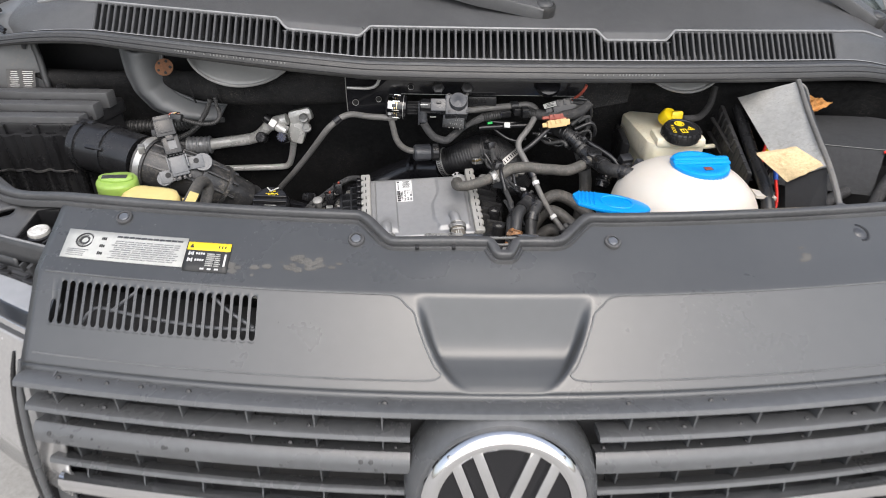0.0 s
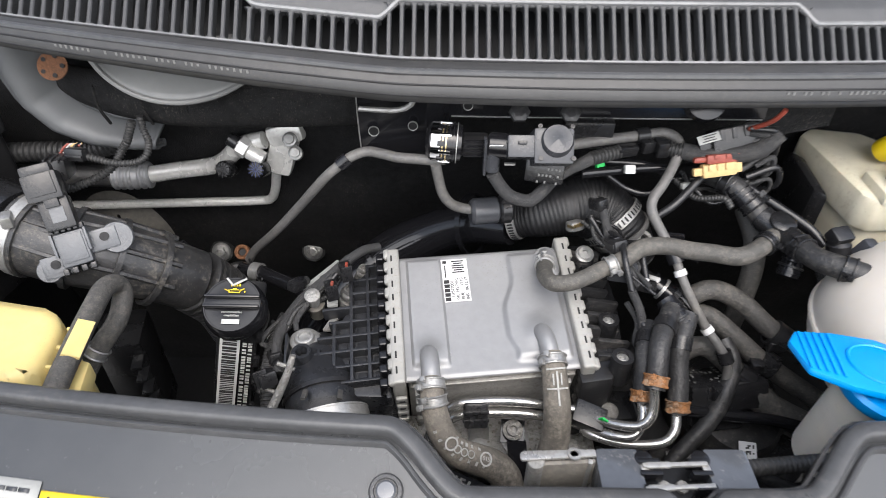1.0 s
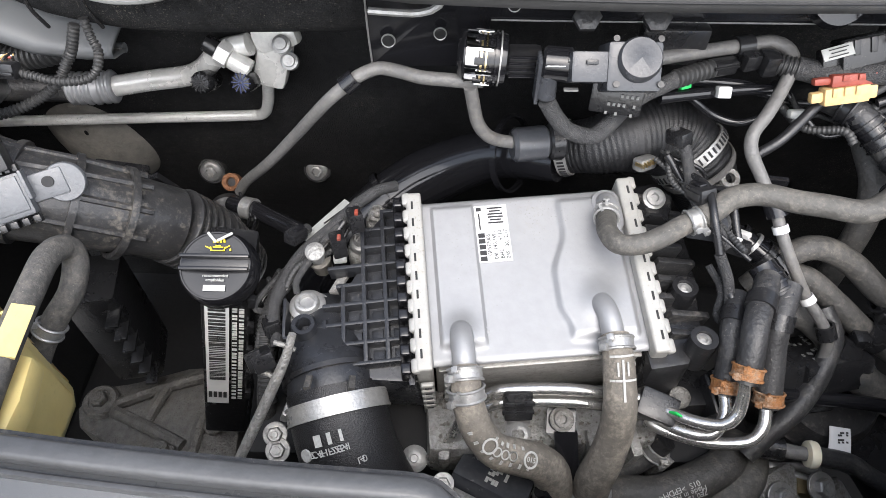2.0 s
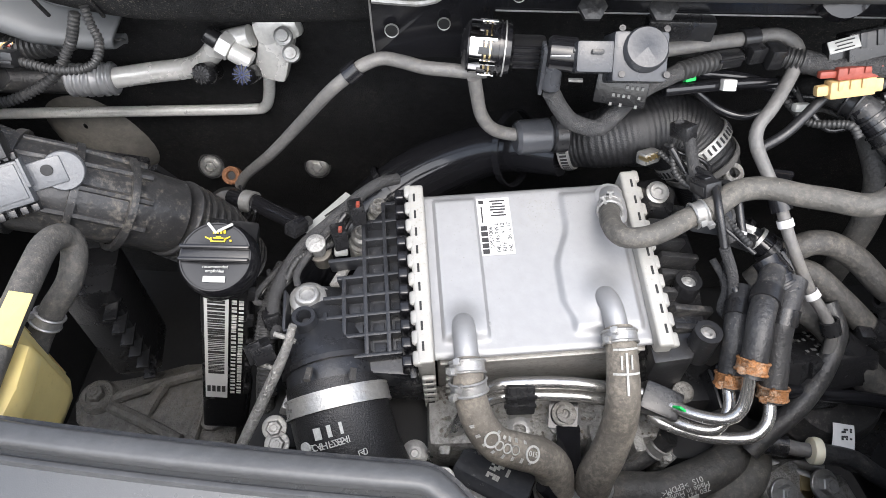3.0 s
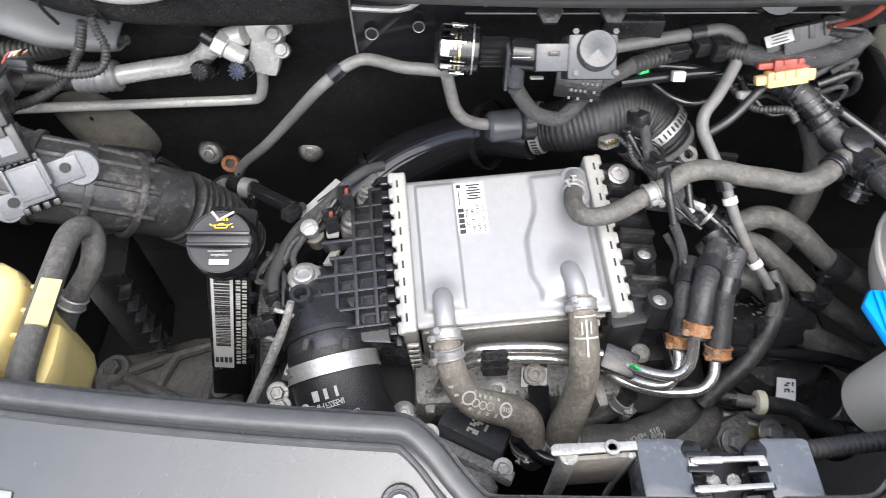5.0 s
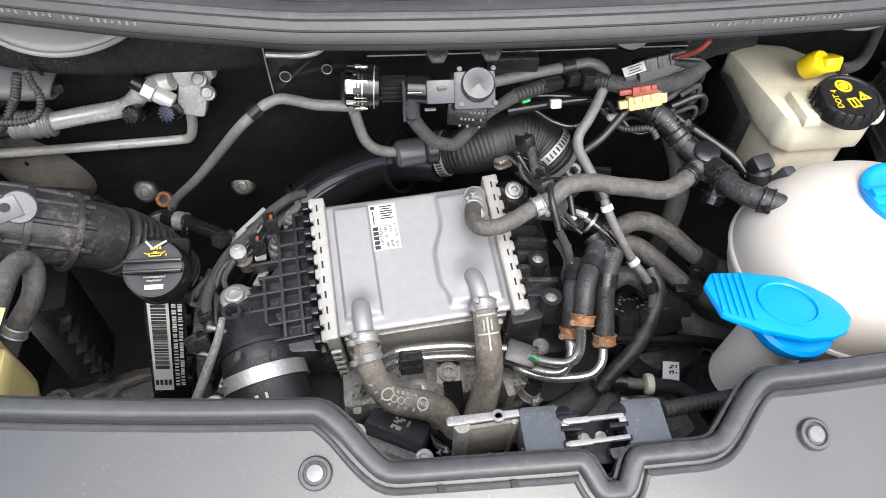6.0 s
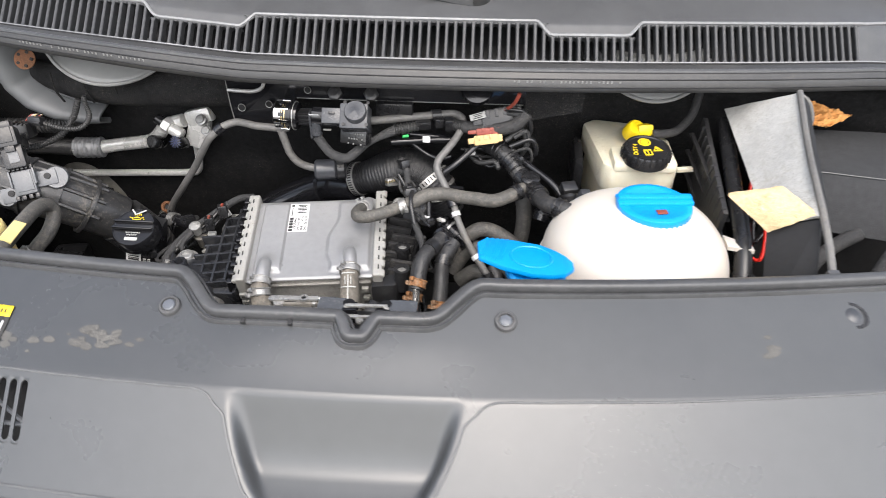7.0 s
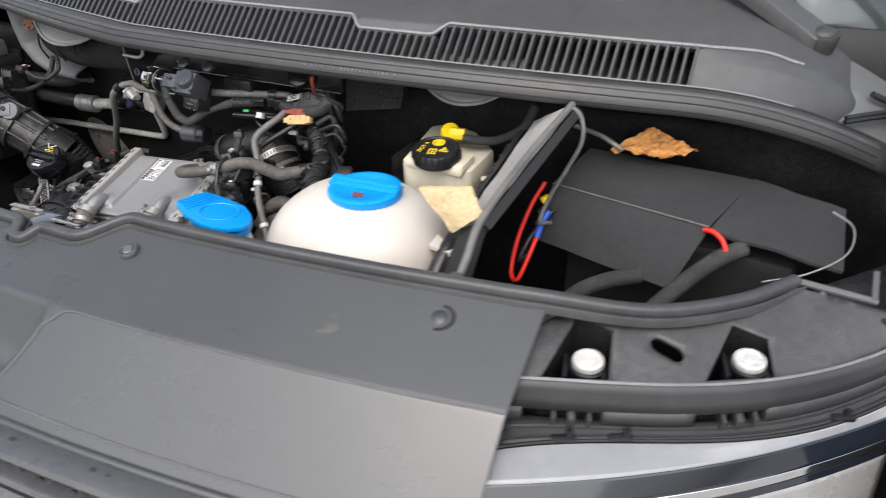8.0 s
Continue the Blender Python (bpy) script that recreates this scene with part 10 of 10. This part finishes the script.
box(bm, (-0.552, 0.8090, 0.9500), (0.036, 0.0085, 0.0020), 0.0008, (12, 0, 3))
part("grip_hole", bm, DUSTY, gc, "dirty recess in the grip")
bm = B()
cyl(bm, (-0.552, 0.812, 0.84), (-0.552, 0.813, 0.910), 0.022)
part("filler_neck", bm, STEER_RES, sr)
hose("steering_hose", RH, 0.0090, RUBBER_MID, "dusty looped rubber hose on the fluid reservoir", (0.90,))
bm = B()
box(bm, (-0.505, 0.93, 0.70), (0.05, 0.06, 0.15), 0.008, (0, 0, 10))
sb = solo("lower_air_box", bm, BLACK, "ribbed black plastic box deep in the bay", "box")
for k in range(6):
    bm = B()
    box(bm, (-0.482, 0.908, 0.645 + 0.022 * k), (0.012, 0.046, 0.004), 0.001, (0, 0, 10))
    part("rib", bm, BLACK, sb)

# ---------------------------------------------------------------- leads between cap and cooler
for pts, r, m in (
        ([(-0.300, 0.83, 0.82), (-0.305, 0.86, 0.835), (-0.29, 0.90, 0.845), (-0.262, 0.925, 0.858), (-0.240, 0.945, 0.868)], 0.0055, MESH_TAPE),
        ([(-0.31, 0.80, 0.78), (-0.312, 0.84, 0.815), (-0.305, 0.88, 0.83), (-0.285, 0.91, 0.838)], 0.0065, LOOM),
        ([(-0.318, 0.82, 0.76), (-0.322, 0.85, 0.79), (-0.315, 0.89, 0.81), (-0.29, 0.92, 0.82)], 0.006, LOOM),
        ([(-0.325, 0.80, 0.70), (-0.322, 0.82, 0.75), (-0.316, 0.85, 0.79)], 0.008, MESH_TAPE),
        ([(-0.240, 0.945, 0.868), (-0.225, 0.955, 0.872), (-0.21, 0.965, 0.868)], 0.005, MESH_TAPE)):
    pipe("wiring_lead", pts, r, m, "dusty black wiring lead beside the oil cap", category="lead", rib=(0.0035, 0.001) if m is LOOM else None)
bm = B()
slab(bm, [(-0.293, 0.925, 0.842), (-0.277, 0.914, 0.842), (-0.242, 0.951, 0.845), (-0.259, 0.973, 0.842)], 0.0008, nx=6, ny=6, wave=lambda u, v: 0.003 * math.sin(u * 3))
pt = solo("paper_label", bm, PAPER, "white folded paper label on a lead", "label")
for k in range(5):
    bm = B()
    box(bm, (-0.266 + 0.0030 * k, 0.9470 - 0.0036 * k, 0.8462 + 0.0004 * k), (0.021 - 0.006 * (k % 2), 0.0016, 0.0004), 0, (0, 0, 48))
    part("print_line", bm, INK, pt)
for x, y, z in ((-0.241, 0.921, 0.872), (-0.2535, 0.899, 0.866)):
    q = thing("small_plug", (x, y, z), "small black sensor plug with a red lock", "plug", "small plugs")
    bm = B()
    box(bm, (x, y, z), (0.012, 0.016, 0.018), 0.002, (-15, 0, 20))
    part("shell", bm, BLACK, q)
    bm = B()
    box(bm, (x + 0.002, y - 0.002, z + 0.011), (0.003, 0.005, 0.004), 0.0008)
    part("lock", bm, RED_CON, q)
bm = B()
lathe(bm, [(0.006, -0.012), (0.006, 0.0), (0.008, 0.001), (0.008, 0.004), (0.004, 0.006)], (-0.272, 0.893, 0.862), (0, -0.3, 1), 18)
solo("brass_fitting", bm, ALU_CAST, "small pale metal fitting beside the ribs", "fitting")
# fine leads over the turbo elbow
for pts, r, m in (
        ([(0.010, 0.955, 0.945), (0.018, 0.942, 0.938), (0.022, 0.925, 0.925), (0.024, 0.905, 0.918), (0.034, 0.885, 0.912), (0.045, 0.868, 0.905)], 0.0045, MESH_TAPE),
        ([(0.022, 0.925, 0.925), (0.030, 0.905, 0.93), (0.030, 0.880, 0.925), (0.036, 0.862, 0.905)], 0.003, BLACK),
        ([(0.036, 0.862, 0.905), (0.046, 0.85, 0.885), (0.05, 0.83, 0.86)], 0.004, MESH_TAPE)):
    pipe("wiring_lead", pts, r, m, "thin taped lead over the turbo elbow", category="lead")
bm = B()
box(bm, (0.014, 0.948, 0.942), (0.012, 0.018, 0.012), 0.002, (-20, 0, 30))
solo("small_plug", bm, BLACK, "small black plug over the turbo elbow", "plug", "small plugs")
bm = B()
prism(bm, [(0.018, 0.885), (0.045, 0.880), (0.055, 0.915), (0.030, 0.925)], 0.895, 0.912, 0.003)
solo("valve_block", bm, GREYBOX, "dark grey block beside the turbo elbow", "block")

# ---------------------------------------------------------------- loose leads and plugs over the engine
rng = random.Random(77)
for a, b, n, mats in (((0.006, 0.950, 0.925), (0.050, 0.868, 0.905), 5, (BLACK, LOOM, MESH_TAPE)),
                      ((-0.300, 0.870, 0.840), (-0.250, 0.930, 0.862), 5, (MESH_TAPE, BLACK, LOOM)),
                      ((-0.322, 0.835, 0.800), (-0.302, 0.895, 0.835), 4, (MESH_TAPE, LOOM, BLACK)),
                      ((0.045, 0.870, 0.880), (0.070, 0.835, 0.850), 3, (BLACK, LOOM, MESH_TAPE)),
                      ((0.100, 0.975, 0.955), (0.150, 0.950, 0.945), 4, (BLACK, MESH_TAPE, LOOM))):
    a, b = Vector(a), Vector(b)
    for k in range(n):
        jit = [Vector((rng.gauss(0, 0.006), rng.gauss(0, 0.006), rng.gauss(0, 0.004))) for _ in range(4)]
        pts = [a + jit[0], a + (b - a) * 0.33 + jit[1] * 1.3, a + (b - a) * 0.66 + jit[2] * 1.3, b + jit[3]]
        mt = mats[k % 3]
        pipe("wiring_lead", pts, 0.0018 + 0.0014 * rng.random(), mt, "thin dusty wiring lead among the hoses", category="lead", rib=(0.003, 0.0005) if mt is LOOM else None)


def small_plug(p, turn, size=(0.014, 0.020, 0.012), tab=None):
    """A sensor plug: a shell with ribs, a latch and a rubber boot."""
    q = thing("small_plug", p, "small black sensor plug with a latch", "plug", "small plugs")
    m = pose(*p, *turn)
    bm = B()
    box(bm, (0, 0, 0), size, 0.002)
    bm.transform(m)
    part("shell", bm, BLACK, q)
    bm = B()
    box(bm, (0, size[1] * 0.15, size[2] * 0.55), (size[0] * 0.45, size[1] * 0.6, 0.0025), 0.0008)
    bm.transform(m)
    part("latch", bm, tab or GLOSS, q)
    for k in (-1, 1):
        bm = B()
        box(bm, (k * size[0] * 0.52, 0, 0), (0.0015, size[1] * 0.8, size[2] * 0.5), 0.0005)
        bm.transform(m)
        part("rib", bm, BLACK, q)
    bm = B()
    cyl(bm, m @ Vector((0, size[1] * 0.5, 0)), m @ Vector((0, size[1] * 0.5 + 0.008, 0)), size[2] * 0.4, bevel=0.001)
    part("boot", bm, RUBBER_DARK, q)
    return q


small_plug((0.026, 0.905, 0.925), (-25, 0, 20))
small_plug((0.052, 0.872, 0.902), (-20, 10, 40), (0.012, 0.018, 0.010), WHITE)
small_plug((-0.292, 0.915, 0.858), (-20, 0, -30), (0.012, 0.018, 0.011))
small_plug((-0.306, 0.845, 0.826), (-30, 0, 25), (0.013, 0.020, 0.012))
small_plug((0.100, 0.905, 0.860), (-30, 0, 10))
# quick couplings on the hoses behind the connectors
for k, (p, d) in enumerate((((0.158, 0.948, 0.951), (-0.6, 0.6, 0.4)), ((0.205, 0.905, 0.905), (0.3, 0.5, 0.8)), ((0.078, 0.846, 0.888), (-0.4, 0.75, 0.3)))):
    c = thing("hose_coupling", p, "black ribbed plastic hose coupling", "coupling", "hose couplings")
    bm = B()
    lathe(bm, [(0.0095, -0.016), (0.0108, -0.015), (0.0108, 0.010), (0.0100, 0.012), (0.0100, 0.018)], p, d, 24)
    part("body", bm, GLOSS, c)
    for q in range(4):
        bm = B()
        lathe(bm, [(0.0108, -0.0012), (0.0119, -0.0008), (0.0119, 0.0008), (0.0108, 0.0012)], Vector(p) + Vector(d).normalized() * (-0.011 + 0.006 * q), d, 24, cap=False)
        part("ring", bm, BLACK if q % 2 else GLOSS, c)
# crumbs of dirt on the cylinder head
bm = B()
for k in range(240):
    x, y = rng.uniform(-0.17, 0.01), rng.uniform(0.772, 0.822)
    r = rng.uniform(0.0006, 0.0018)
    box(bm, (x, y, 0.7708 + r * 0.3), (r * 1.6, r * 1.3, r), 0, (rng.uniform(0, 60), rng.uniform(0, 60), rng.uniform(0, 180)))
tagged(solo("dirt_crumbs", bm, GRIME, "pale crumbs of dirt on the cylinder head", "dirt"), kind="stuff")
